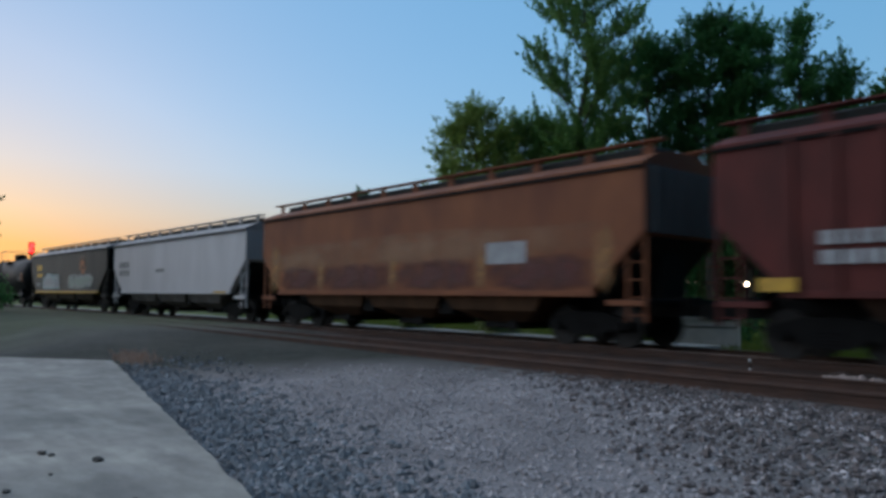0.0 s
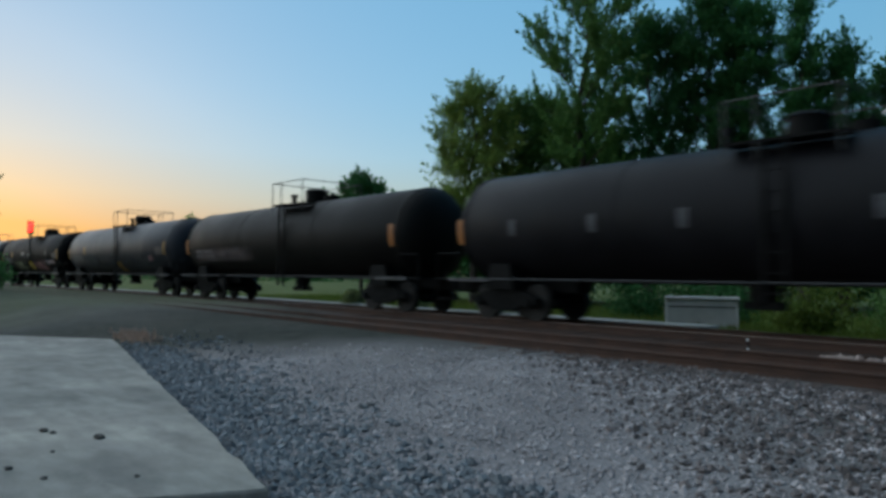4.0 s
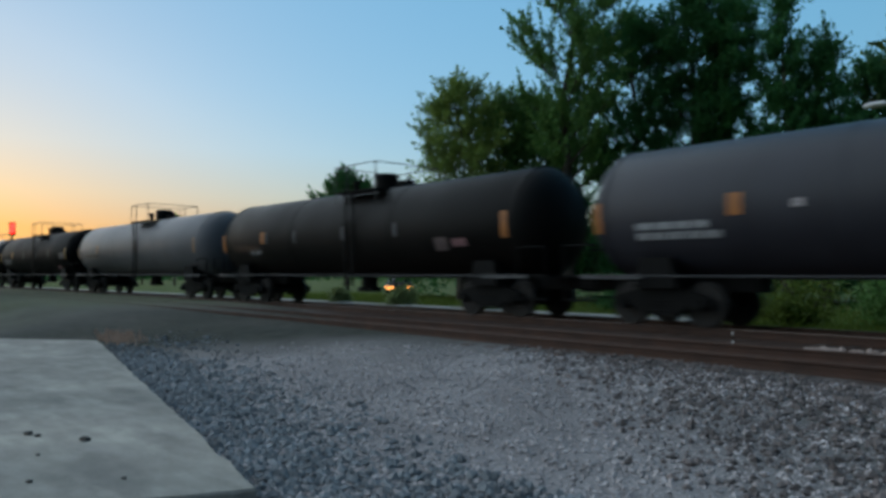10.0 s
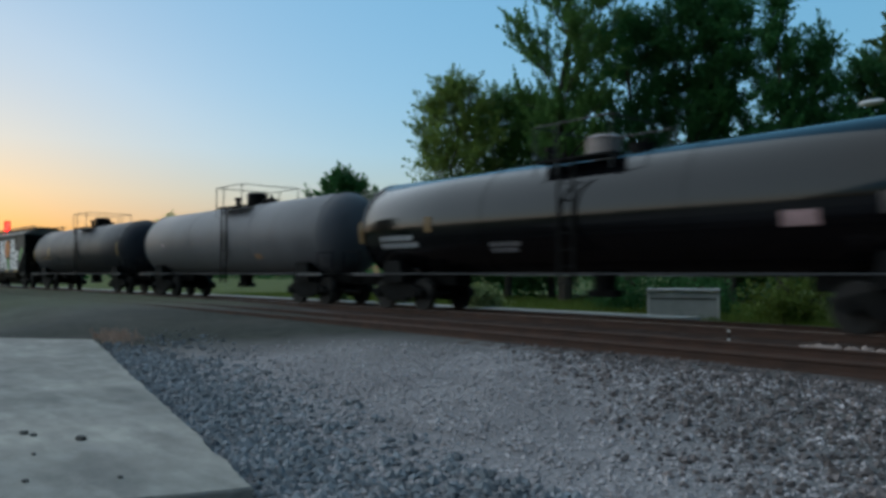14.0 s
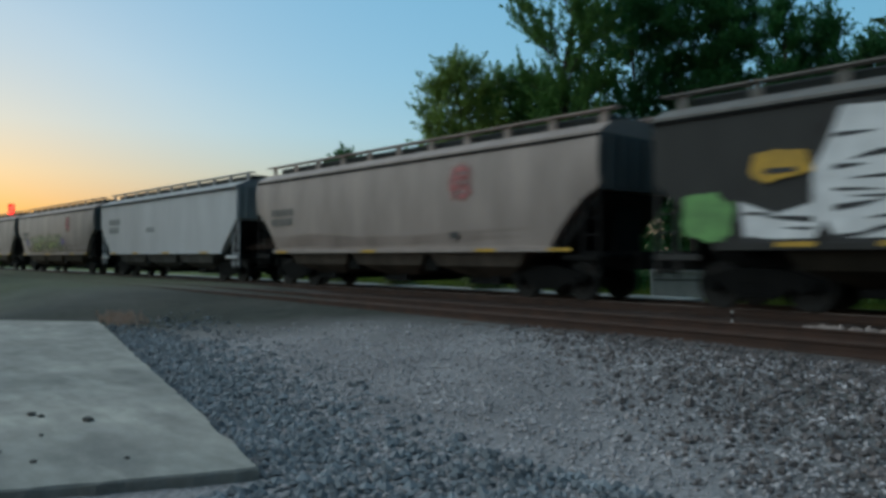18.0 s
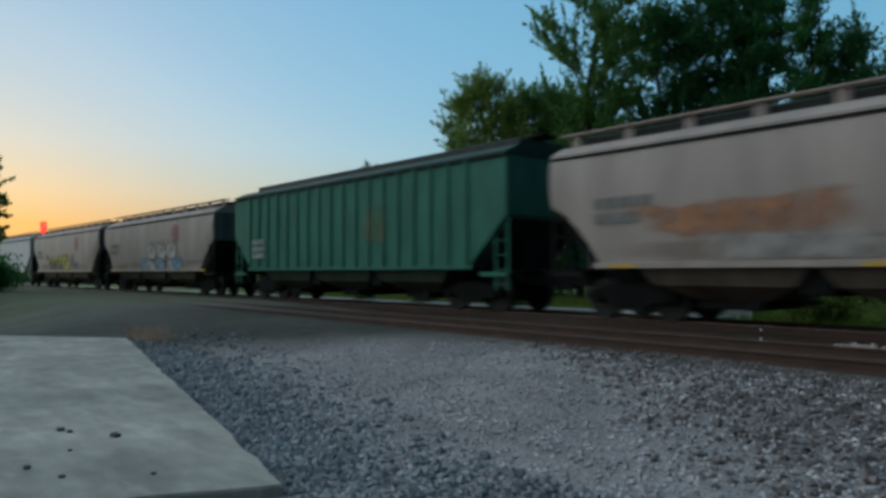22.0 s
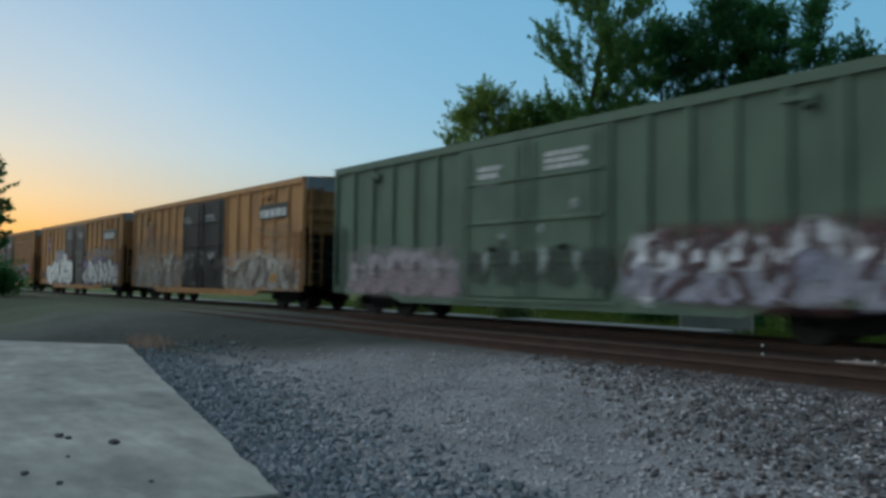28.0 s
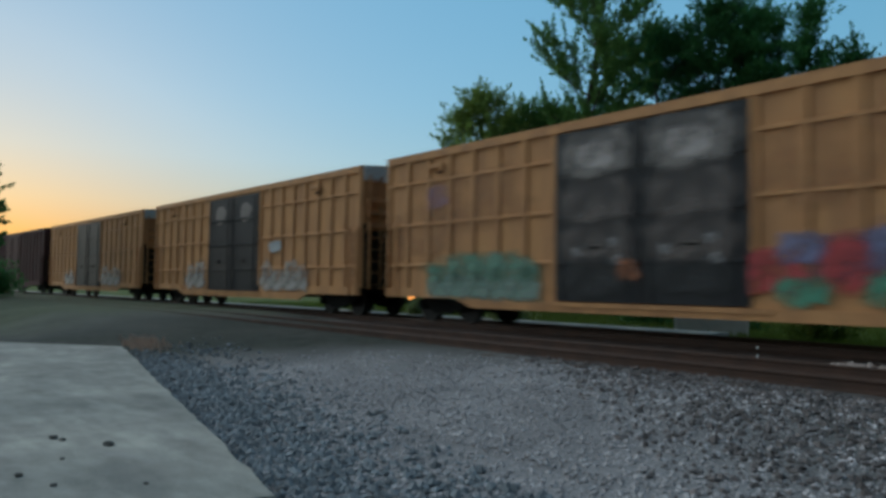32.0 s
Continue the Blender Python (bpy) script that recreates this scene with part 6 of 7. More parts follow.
    strokes(c, bold, 0.64, smoke, 342, -1.656, 0.07)
    mural(c, ((-2.75, -1.55, 2.5), (-1.7, -0.4, 2.4)), 0.6, spray_white, spray_grey, 347, -1.69)
    blot(c, spray_white, -2.6, -1.9, 2.2, 2.85, -1.698, 350, "white sprayed cap", rough=0.3)
    blot(c, mat("spray_dark_red", (0.22, 0.05, 0.045), 0.6), -1.8, -0.8, 2.45, 2.65, -1.685, 353, "dark red sprayed rim")
    blot(c, DOOR_GREY, -2.5, -1.3, 1.5, 1.72, -1.712, 351, "dark sprayed slit", rough=0.3)
    blot(c, smoke, -1.5, -0.55, 1.0, 1.13, -1.712, 352, "dark sprayed slit", rough=0.3)
    for k, a in enumerate((-5.15, -4.1, -3.0, -1.8)):
        blot(c, smoke, a, a + 0.2, 0.62, 1.1, -1.66 if k < 3 else -1.712, 354 + k, "dark gap in the graffiti")
    blot(c, smoke, -5.1, -2.55, 2.3, 3.15, -1.616, 161, "grey rim of a sprayed patch", rough=0.1)
    for k, a in enumerate((-4.95, -4.2, -3.4)):
        blot(c, lilac, a, a + 0.68, 2.32, 2.98 + 0.06 * k, -1.622, 361 + k, "lilac sprayed patch")
    blot(c, spray_black, -8.6, -7.6, 1.0, 1.7, -1.625, 162, "small dark sprayed tag")
    spray(c, mist("thin_grey_haze", (0.30, 0.26, 0.25), 0.75), 2.3, 8.0, 1.9, 3.1, -1.618, 163, "thin grey sprayed haze", rough=0.12)
    for k, (a, e, zt) in enumerate(((1.7, 4.4, 2.3), (3.9, 6.8, 2.55), (6.4, 9.1, 2.3))):
        spray(c, mist("violet_halo_spray", (0.30, 0.19, 0.40), 0.9), a, e, 0.68, zt, -1.626, 122 + k, "violet sprayed cloud behind the graffiti", "graffiti_halo", 0.2)
    bold = ((1.95, 3.0, 1.75), (2.85, 3.9, 2.25), (3.85, 4.9, 2.0), (4.75, 5.7, 2.35), (5.65, 6.8, 2.05), (6.7, 7.7, 2.25), (7.6, 8.9, 1.9))
    mural(c, bold, 0.7, spray_white, spray_black, 128, -1.64)
    strokes(c, bold, 0.7, spray_black, 129, -1.666, 0.085)
    lettering(c, pale, -2.1, -1.0, 3.7, 4.2, 3, -1.63, 123)
    lettering(c, pale, 0.5, 1.6, 3.75, 4.2, 3, -1.63, 124)
    for k, (a, zz, w, t) in enumerate(((0.0, 2.7, 0.9, 0.3), (0.6, 2.1, 0.7, 0.25), (1.4, 2.5, 0.4, 0.7), (0.9, 1.3, 0.4, 0.7), (1.3, 1.2, 0.5, 0.35), (0.7, 0.8, 0.6, 0.2))):
        spray(c, mist("faint_door_spray", (0.20, 0.21, 0.215), 0.75, 3.0), a, a + w, zz, zz + t, -1.69, 195 + k, "faint pale sprayed dab")
    c, h = boxcar(-59.3, -41.0, BOX_TAN, DOOR_GREY, (-2.3, 2.5), "faded yellow boxcar with gridded sides and red graffiti", 10, True, end_cap=PALE_METAL)
    spray(c, mist("green_cloud_spray", (0.08, 0.20, 0.13), 0.95), -7.3, -2.5, 0.68, 1.9, -1.622, 164, "green sprayed patch", rough=0.12)
    mural(c, ((-7.1, -6.2, 1.6), (-6.3, -5.4, 1.75), (-5.5, -4.6, 1.7), (-4.7, -3.8, 1.85), (-3.9, -2.8, 1.75)), 0.72, mist("mint_spray", (0.16, 0.30, 0.22), 0.8, 2.5), mist("deep_green_spray", (0.03, 0.09, 0.055), 0.9), 131, -1.632, None, mist("pale_mint_spray", (0.26, 0.34, 0.29), 0.6), True)
    crimson, sea, dusk_blue = mist("crimson_spray", (0.40, 0.04, 0.045), 0.95), mist("sea_green_spray", (0.07, 0.27, 0.17), 0.95), mist("dusk_blue_spray", (0.16, 0.17, 0.30), 0.9)
    plum = mist("plum_spray", (0.20, 0.10, 0.15), 0.9)
    for k, (m, a, e, z0, z1) in enumerate(((plum, 3.2, 8.2, 1.2, 2.2), (crimson, 2.25, 3.6, 0.95, 1.85), (dusk_blue, 3.0, 4.0, 1.5, 2.1), (crimson, 3.75, 4.6, 1.0, 2.1), (dusk_blue, 4.5, 5.6, 1.4, 2.2), (sea, 2.9, 3.9, 0.75, 1.3), (sea, 4.5, 5.6, 0.75, 1.4), (plum, 5.4, 6.7, 0.75, 2.1), (crimson, 5.6, 6.4, 0.9, 1.9), (dusk_blue, 6.5, 8.0, 1.3, 2.4), (sea, 6.5, 7.4, 0.75, 1.3), (crimson, 7.4, 8.6, 1.4, 1.95))):
        spray(c, m, a, e, z0, z1, -1.615 - 0.004 * k, 165 + k, "red, green and blue sprayed graffiti", rough=0.12)
    graffiti(c, 2.9, 8.1, 0.85, 2.0, 5, mist("thin_plum_spray", (0.14, 0.07, 0.10), 0.7), mist("thin_red_spray", (0.30, 0.05, 0.05), 0.6), 132, -1.67, bold=0.08)
    for a, z in ((5.75, 1.05), (7.55, 0.95)):
        blot(c, pale_pink, a, a + 0.32, z, z + 0.42, -1.685, 190, "pale sprayed dab")
    worn_grey = mist("worn_grey_primer", (0.20, 0.17, 0.155), 0.9, 1.8)
    grime = mist("grimy_door_primer", (0.13, 0.10, 0.09), 0.75, 1.8)
    for k, a in enumerate((-2.2, 0.12)):
        for z0, z1, m in ((2.45, 3.5, grime), (3.5, 4.6, worn_grey), (1.6, 2.5, grime)):
            spray(c, m, a + 0.05, a + 2.2, z0, z1, -1.69, 176 + k, "grimy worn door panel", "worn_patch", 0.05)
        spray(c, mist("pale_door_wear", (0.42, 0.36, 0.34), 0.85, 2.2), a + 0.5, a + 1.8, 3.65, 4.4, -1.698, 180 + k, "pale worn patch", "worn_patch")
        spray(c, mist("black_door_spray", (0.008, 0.008, 0.01), 0.9), a + 0.2, a + 2.0, 0.85, 1.7, -1.694, 184 + k, "black sprayed shape")
        for q, (u, z) in enumerate(((0.45, 1.75), (1.5, 1.95), (1.6, 1.55))):
            spray(c, mist("pale_door_spray", (0.30, 0.28, 0.28), 0.8, 3.0), a + u, a + u + 0.3, z, z + 0.22, -1.7, 188 + q, "pale sprayed dab")
    spray(c, mist("rust_dot_spray", (0.35, 0.12, 0.05), 0.7), -0.5, 0.1, 1.2, 1.7, -1.702, 192, "rusty sprayed dot")
    for k, (a, e, z0, z1) in enumerate(((-9.0, -5.5, 1.8, 3.4), (-7.5, -3.0, 2.6, 4.4), (2.6, 5.0, 2.6, 4.2), (5.0, 9.0, 3.0, 4.6))):
        spray(c, mist("rusty_side_film", (0.38, 0.17, 0.07), 0.4, 1.4), a, e, z0, z1, -1.6, 200 + k, "rusty stains on the faded paint", "rust_patch", 0.2)
    spray(c, mist("violet_trace_spray", (0.28, 0.16, 0.26), 0.5), -7.2, -6.2, 3.2, 3.9, -1.62, 205, "faint violet emblem", "emblem")
    c, h = boxcar(-79.4, -60.8, BOX_TAN, DOOR_GREY, door, "faded yellow boxcar with pale graffiti near its doors", 10, True, end_cap=PALE_METAL)
    worn = mist("pale_worn_spray", (0.40, 0.36, 0.33), 0.8, 2.2)
    gap = mist("thin_brown_gap", (0.18, 0.11, 0.08), 0.7)
    mural(c, ((2.5, 3.5, 1.9), (3.3, 4.4, 1.6), (4.3, 5.3, 2.0), (5.2, 6.1, 1.7)), 0.8, worn, gap, 141, -1.63, None, worn, True)
    mural(c, ((-5.0, -4.0, 1.9), (-4.1, -2.9, 2.1)), 0.8, worn, gap, 142, -1.63, None, worn, True)
    blot(c, pale, 3.0, 4.2, 2.2, 2.7, -1.625, 180, "pale worn patch", "worn_patch")
    for a in (-1.9, 0.5):
        blot(c, smoke, a, a + 1.1, 3.5, 4.4, -1.63, 181, "grey worn patch", "worn_patch")
    c, h = boxcar(-99.9, -81.4, BOX_TAN, DOOR_GREY, door, "weathered tan boxcar with dark doors", 10, True, end_cap=PALE_METAL)
    mural(c, ((2.6, 3.8, 1.9), (3.7, 4.8, 1.7), (4.7, 6.0, 1.9)), 0.8, worn, gap, 151, -1.63, None, worn, True)
    mural(c, ((-5.2, -4.0, 1.6), (-4.1, -3.0, 1.8)), 0.8, worn, gap, 152, -1.63, None, worn, True)
    boxcar(-120.3, -101.8, MAROON, MAROON, door, "dark maroon boxcar near the train's tail", 9)


make_train()


# ---- vegetation ----
def leaf_cloud(name, centres, spreads, count, size, material, seed, flat=0.75, roots=None):
    """Many small leaves gathered in clumps."""
    rng = np.random.default_rng(seed)
    pick = rng.integers(0, len(centres), count)
    c = np.array(centres)[pick]
    if roots:
        c = np.array(roots)[pick] + (c - np.array(roots)[pick]) * (reach := rng.uniform(0.05, 1.2, (count, 1)))
    c = c + rng.normal(0, 1, (count, 3)) * np.array(spreads)[pick][:, None] * np.array((1, 1, flat)) * (1.3 - 0.45 * reach if roots else 1)
    u = rng.normal(0, 1, (count, 3))
    u /= np.linalg.norm(u, axis=1)[:, None]
    v = np.cross(u, rng.normal(0, 1, (count, 3)))
    v /= np.linalg.norm(v, axis=1)[:, None] + 1e-6
    s = size * rng.uniform(0.6, 1.4, (count, 1))
    quad = np.stack([c - u * s, c + v * s * 0.55, c + u * s, c - v * s * 0.55], 1)
    faces = np.arange(count * 4).reshape(-1, 4)
    return cloud(name, quad.reshape(-1, 3).tolist(), faces.tolist(), material)


def tree(x, y, height, radius, leaves, material, label, seed, clear=0.18, spiky=0.0, airy=0.0, size=0.085, name="tree"):
    """A tapered trunk with bent limbs, boughs and leafy twigs; spiky narrows the crown upwards, airy opens it."""
    rng = random.Random(seed)
    t = tagged(new(name), label, "tree", "trees behind the railway")
    t.location = (x, y, lie(x, y) - 0.1)
    twigs = []

    def width(f):
        """How far the crown reaches at a part f of its height."""
        g = max(0.0, min(1.0, (f - clear) / (1 - clear)))
        if airy > 0.65:
            return radius * (0.38 + 0.85 * g if g < 0.7 else 0.975 - 1.2 * (g - 0.7))
        return radius * (max(0.05, 1 - g) ** 0.8 * 1.05 if spiky > 0.5 else math.sin(math.pi * min(1, g * 0.78 + 0.2)) ** 0.7)

    def wood(bm):
        n = 8
        pts = [Vector((0, 0, 0))]
        for i in range(1, n + 1):
            pts.append(Vector((rng.uniform(-0.06, 0.06) * i, rng.uniform(-0.06, 0.06) * i, height * 0.97 * i / n)))
        r0 = 0.02 * height
        for i in range(n):
            beam(bm, pts[i], pts[i + 1], r0 * (1 - 0.93 * i / n), 8, r0 * (1 - 0.93 * (i + 1) / n))
        limbs = 38 if airy < 0.5 else 34
        for k in range(limbs):
            f = clear + (0.98 - clear) * (k + rng.random()) / limbs
            i = min(n - 1, int(f * n))
            p = pts[i].lerp(pts[i + 1], min(1, f * n - i))
            a = k * 2.4 + rng.uniform(-0.4, 0.4)
            rise = rng.uniform(0.25, 0.75) * (0.35 if spiky > 0.5 else 1) + (0.6 * f if airy else 0.15)
            reach = width(f) * rng.uniform(0.5, 1.0)
            d = Vector((math.cos(a), math.sin(a), rise))
            mid = p + d * reach * 0.5 + Vector((0, 0, rng.uniform(-0.1, 0.25)))
            tip = p + Vector((d.x, d.y, rise * 0.8)) * reach
            tip.z = min(tip.z, height * rng.uniform(0.97, 1.04))
            w = r0 * 0.34 * (1.1 - f)
            beam(bm, p, mid, w, 5, w * 0.6), beam(bm, mid, tip, w * 0.6, 4, w * 0.15)
            for q in range(9):
                u = rng.uniform(0.15, 1.0)
                base = p.lerp(mid, u * 2) if u < 0.5 else mid.lerp(tip, u * 2 - 1)
                side = Vector((rng.gauss(0, 1), rng.gauss(0, 1), rng.gauss(0.25, 0.6))).normalized()
                way = (side * (1 - 0.35 * airy) + d.normalized() * (0.7 + airy) + Vector((0, 0, 0.25))).normalized()
                end = base + way * radius * rng.uniform(0.14, 0.3)
                beam(bm, base, end, w * 0.2, 3, w * 0.06)
                for r in range(3):
                    foot = base.lerp(end, rng.uniform(0.3, 1.0))
                    go = (way + Vector((rng.gauss(0, 0.55), rng.gauss(0, 0.55), rng.gauss(0.45, 0.5)))).normalized()
                    long = rng.uniform(0.6, 1.6) * (0.75 + 0.06 * radius) * (1 + 0.25 * airy)
                    out = math.hypot(foot.x, foot.y)
                    if out > width(min(1, foot.z / height)) * 1.2 or foot.z > height * 1.03:
                        continue
                    twigs.append((foot, go, long))
    part("trunk", mesh_of(("trunk", seed), wood, BARK), t)
    g = np.random.default_rng(seed)
    pick = g.integers(0, len(twigs), leaves)
    foot, go, long = (np.array([tuple(q[k]) for q in twigs])[pick] if k < 2 else np.array([q[2] for q in twigs])[pick][:, None] for k in range(3))
    along = g.uniform(0.0, 1.05, (leaves, 1))
    c = foot + go * long * along + g.normal(0, 1, (leaves, 3)) * (0.13 - 0.085 * along) * (1.1 - 0.5 * airy)
    u = go + g.normal(0, 0.6, (leaves, 3))
    u /= np.linalg.norm(u, axis=1)[:, None]
    v = np.cross(u, g.normal(0, 1, (leaves, 3)))
    v /= np.linalg.norm(v, axis=1)[:, None] + 1e-6
    s = size * g.uniform(0.6, 1.4, (leaves, 1))
    quad = np.stack([c - u * s, c + v * s * 0.5, c + u * s, c - v * s * 0.5], 1)
    part("crown", cloud("crown", quad.reshape(-1, 3).tolist(), np.arange(leaves * 4).reshape(-1, 4).tolist(), material), t)
    return t


def polar(bearing, d):
    a = radians(bearing)
    return -d * math.cos(a), d * math.sin(a)


LEAF_A = foliage("leaves_olive_green", (0.20, 0.275, 0.065))
LEAF_B = foliage("leaves_mid_green", (0.15, 0.28, 0.075))
LEAF_C = foliage("leaves_deep_green", (0.066, 0.185, 0.058))
LEAF_D = foliage("leaves_yellow_green", (0.13, 0.20, 0.045))


def make_trees():
    for bearing, d, hgt, rad, n, m, label, seed, kw in (
        (42.9, 42, 12.4, 3.2, 42000, LEAF_A, "round leafy tree with olive-green foliage", 1, {}),
        (46.8, 44, 12.2, 3.4, 40000, LEAF_B, "mid-sized leafy tree behind the railway", 2, {}),
        (51.2, 40, 18.8, 4.2, 50000, LEAF_B, "tall open tree with ragged branches", 3, dict(airy=0.7, clear=0.3)),
        (50.2, 46, 12.2, 3.4, 30000, LEAF_C, "low dark green tree", 4, {}),
        (56.0, 44, 16.4, 3.7, 60000, LEAF_C, "tall dense deep-green tree", 5, dict(clear=0.34)),
        (60.4, 43, 17.8, 2.9, 52000, LEAF_C, "tall dense dark tree with full crown", 6, dict(clear=0.24)),
        (63.1, 43, 17.0, 2.6, 48000, LEAF_C, "dense dark green tree in the row", 7, dict(clear=0.15)),
        (66.5, 42, 17.0, 2.1, 34000, LEAF_C, "narrow pointed dark green tree", 8, dict(spiky=0.7, clear=0.1)),
        (69.0, 43, 14.8, 2.3, 32000, LEAF_C, "slim pointed dark tree", 9, dict(spiky=0.6, clear=0.1)),
        (71.8, 47, 13.2, 3.0, 30000, LEAF_C, "bushy dark tree beside the pointed ones", 15, dict(clear=0.1, size=0.1)),
        (75.0, 58, 18.0, 5.8, 46000, LEAF_D, "broad yellow-green tree further back", 10, dict(size=0.2)),
        (80.5, 55, 15.0, 5.0, 14000, LEAF_C, "broad dark tree further back", 11, dict(size=0.2)),
        (21.6, 110, 8.9, 2.6, 6000, LEAF_B, "small airy tree far down the line", 13, dict(size=0.16, airy=0.6)),
        (19.4, 118, 6.4, 3.4, 7000, LEAF_C, "low broad tree far down the line", 14, dict(size=0.2, clear=0.1)),
        (34.2, 78, 11.8, 4.6, 24000, LEAF_C, "small round tree in the distance", 12, dict(size=0.16)),
    ):
        x, y = polar(bearing, d)
        tree(x, y, hgt, rad, n, m, label, seed, **kw)
    x, y = polar(4.2, 48)
    tree(x, y, 9.8, 4.5, 46000, LEAF_C, "leafy tree standing on the near side of the railway", 20, 0.06, size=0.14)


make_trees()


def shrub(x, y, height, radius, leaves, material, label, seed, size=0.07):
    rng = random.Random(seed)
    t = tagged(new("shrub"), label, "shrub", "shrubs by the railway")
    t.location = (x, y, lie(x, y) - 0.05)
    centres, spreads = [], []

    def wood(bm):
        for k in range(14):
            a, r = rng.uniform(0, 6.3), radius * rng.uniform(0.1, 0.8)
            e = Vector((r * math.cos(a), r * math.sin(a), height * rng.uniform(0.35, 0.95)))
            beam(bm, (rng.uniform(-0.1, 0.1), rng.uniform(-0.1, 0.1), 0), e, 0.025, 5, 0.008)
            centres.append(tuple(e)), spreads.append(radius * 0.22)
            centres.append(tuple(e * 0.55)), spreads.append(radius * 0.25)
    part("woody_base", mesh_of(("stems", seed), wood, BARK), t)
    part("crown", leaf_cloud("crown", centres, spreads, leaves, size, material, seed), t)


PALE_BUSH = foliage("pale_green_leaves", (0.30, 0.36, 0.15))
GRASS = foliage("grass_blades", (0.13, 0.18, 0.035))


def make_grass(name, label, count, where, tall, seed, material):
    rng = np.random.default_rng(seed)
    pts = []
    while len(pts) < count:
        p = where(rng)
        if p:
            pts.append((p[0], p[1], lie(*p) - 0.02))
    b = np.array(pts)
    h = tall * rng.uniform(0.5, 1.3, (count, 1))
    a = rng.uniform(0, 6.3, count)
    d = np.stack([np.cos(a), np.sin(a), 0 * a], 1)
    lean = rng.normal(0, 0.35, (count, 2)) * h
    tip = b + np.concatenate([lean, h], 1)
    w = 0.012 + 0.02 * tall
    mid = (b + tip) / 2 + np.array((0, 0, 0.08)) * h
    quad = np.stack([b - d * w, b + d * w, mid + d * w * 0.8, tip, mid - d * w * 0.8], 1)
    faces = np.arange(count * 5).reshape(-1, 5)
    return tagged(new(name, cloud(name, quad.reshape(-1, 3).tolist(), faces.tolist(), material)), label, "grass", kind="stuff")


def far_verge(rng):
    x, y = rng.uniform(-48, 14), MID + rng.uniform(1.9, 18)
    o = across(x, y)
    return (x, y) if o > 3.3 and rng.random() < (1 if o < 9 else 0.5) else None


def slab_tuft(rng):
    x, y = -17.9 + rng.normal(0, 0.7), 5.75 + rng.normal(0, 0.16)
    return (x, y) if off_slab(x, y) > 0.05 else None


make_grass("grass", "green rough grass behind the railway", 42000, far_verge, 0.28, 1, GRASS)
make_grass("dry_grass", "tuft of dry straw-coloured grass at the slab's corner", 380, slab_tuft, 0.15, 2, foliage("dry_grass", (0.46, 0.33, 0.26), 0.3))
for i, (x, y, hh, r, m) in enumerate(((-22.7, 18.0, 1.1, 0.8, PALE_BUSH), (-18.0, 18.1, 1.05, 0.85, PALE_BUSH), (-26.8, 17.8, 0.95, 0.6, PALE_BUSH), (-9.0, 21.2, 1.5, 1.3, GRASS), (-6.6, 22.3, 1.7, 1.5, LEAF_B), (-3.4, 22.0, 1.5, 1.4, GRASS), (-13.5, 24.5, 1.4, 1.5, LEAF_C), (-0.5, 22.5, 1.6, 1.6, LEAF_B), (-17.5, 25.5, 1.5, 1.6, LEAF_C))):
    shrub(x, y, hh, r, 2600, m, "low green shrub in the rough grass", 200 + i)
for i, (bearing, d, hh, r) in enumerate(((4.5, 38, 2.1, 2.7), (8.3, 52, 2.3, 2.1))):
    x, y = polar(bearing, d)
    shrub(x, y, hh, r, 5000, LEAF_C, "dark overgrown bush on the near side of the track", 230 + i, 0.11)


def hedge():
    """Dark undergrowth that closes the gaps under the row of trees."""
    rng = np.random.default_rng(8)
    centres, spreads = [], []
    for k in range(260):
        b, d = rng.uniform(38, 86), rng.uniform(44, 56)
        x, y = polar(b, d)
        centres.append((x, y, rng.uniform(0.3, 5.2)))
        spreads.append(rng.uniform(0.5, 0.9))
    for k in range(150):
        x, y = polar(rng.uniform(61, 82), rng.uniform(43, 50))
        centres.append((x, y, rng.uniform(3.5, 9.0)))
        spreads.append(rng.uniform(0.5, 0.9))
    ob = new("undergrowth", leaf_cloud("undergrowth", centres, spreads, 80000, 0.18, LEAF_C, 77))
    return tagged(ob, "dense dark green undergrowth beneath the trees", "undergrowth", kind="stuff")


hedge()


def far_woods():
    rng = np.random.default_rng(9)
    centres, spreads = [], []
    for k in range(900):
        b = rng.uniform(-60, 120)
        d = rng.uniform(210, 260)
        x, y = polar(b, d)
        centres.append((x, y, rng.uniform(0, 5.5 + 3 * noise.noise((b * 0.35, 0, 0)))))
        spreads.append(rng.uniform(1.2, 2.4))
    ob = new("far_woods", leaf_cloud("far_woods", centres, spreads, 60000, 0.6, LEAF_C, 78))
    return tagged(ob, "distant dark line of woods on the horizon", "woods", kind="stuff")


far_woods()


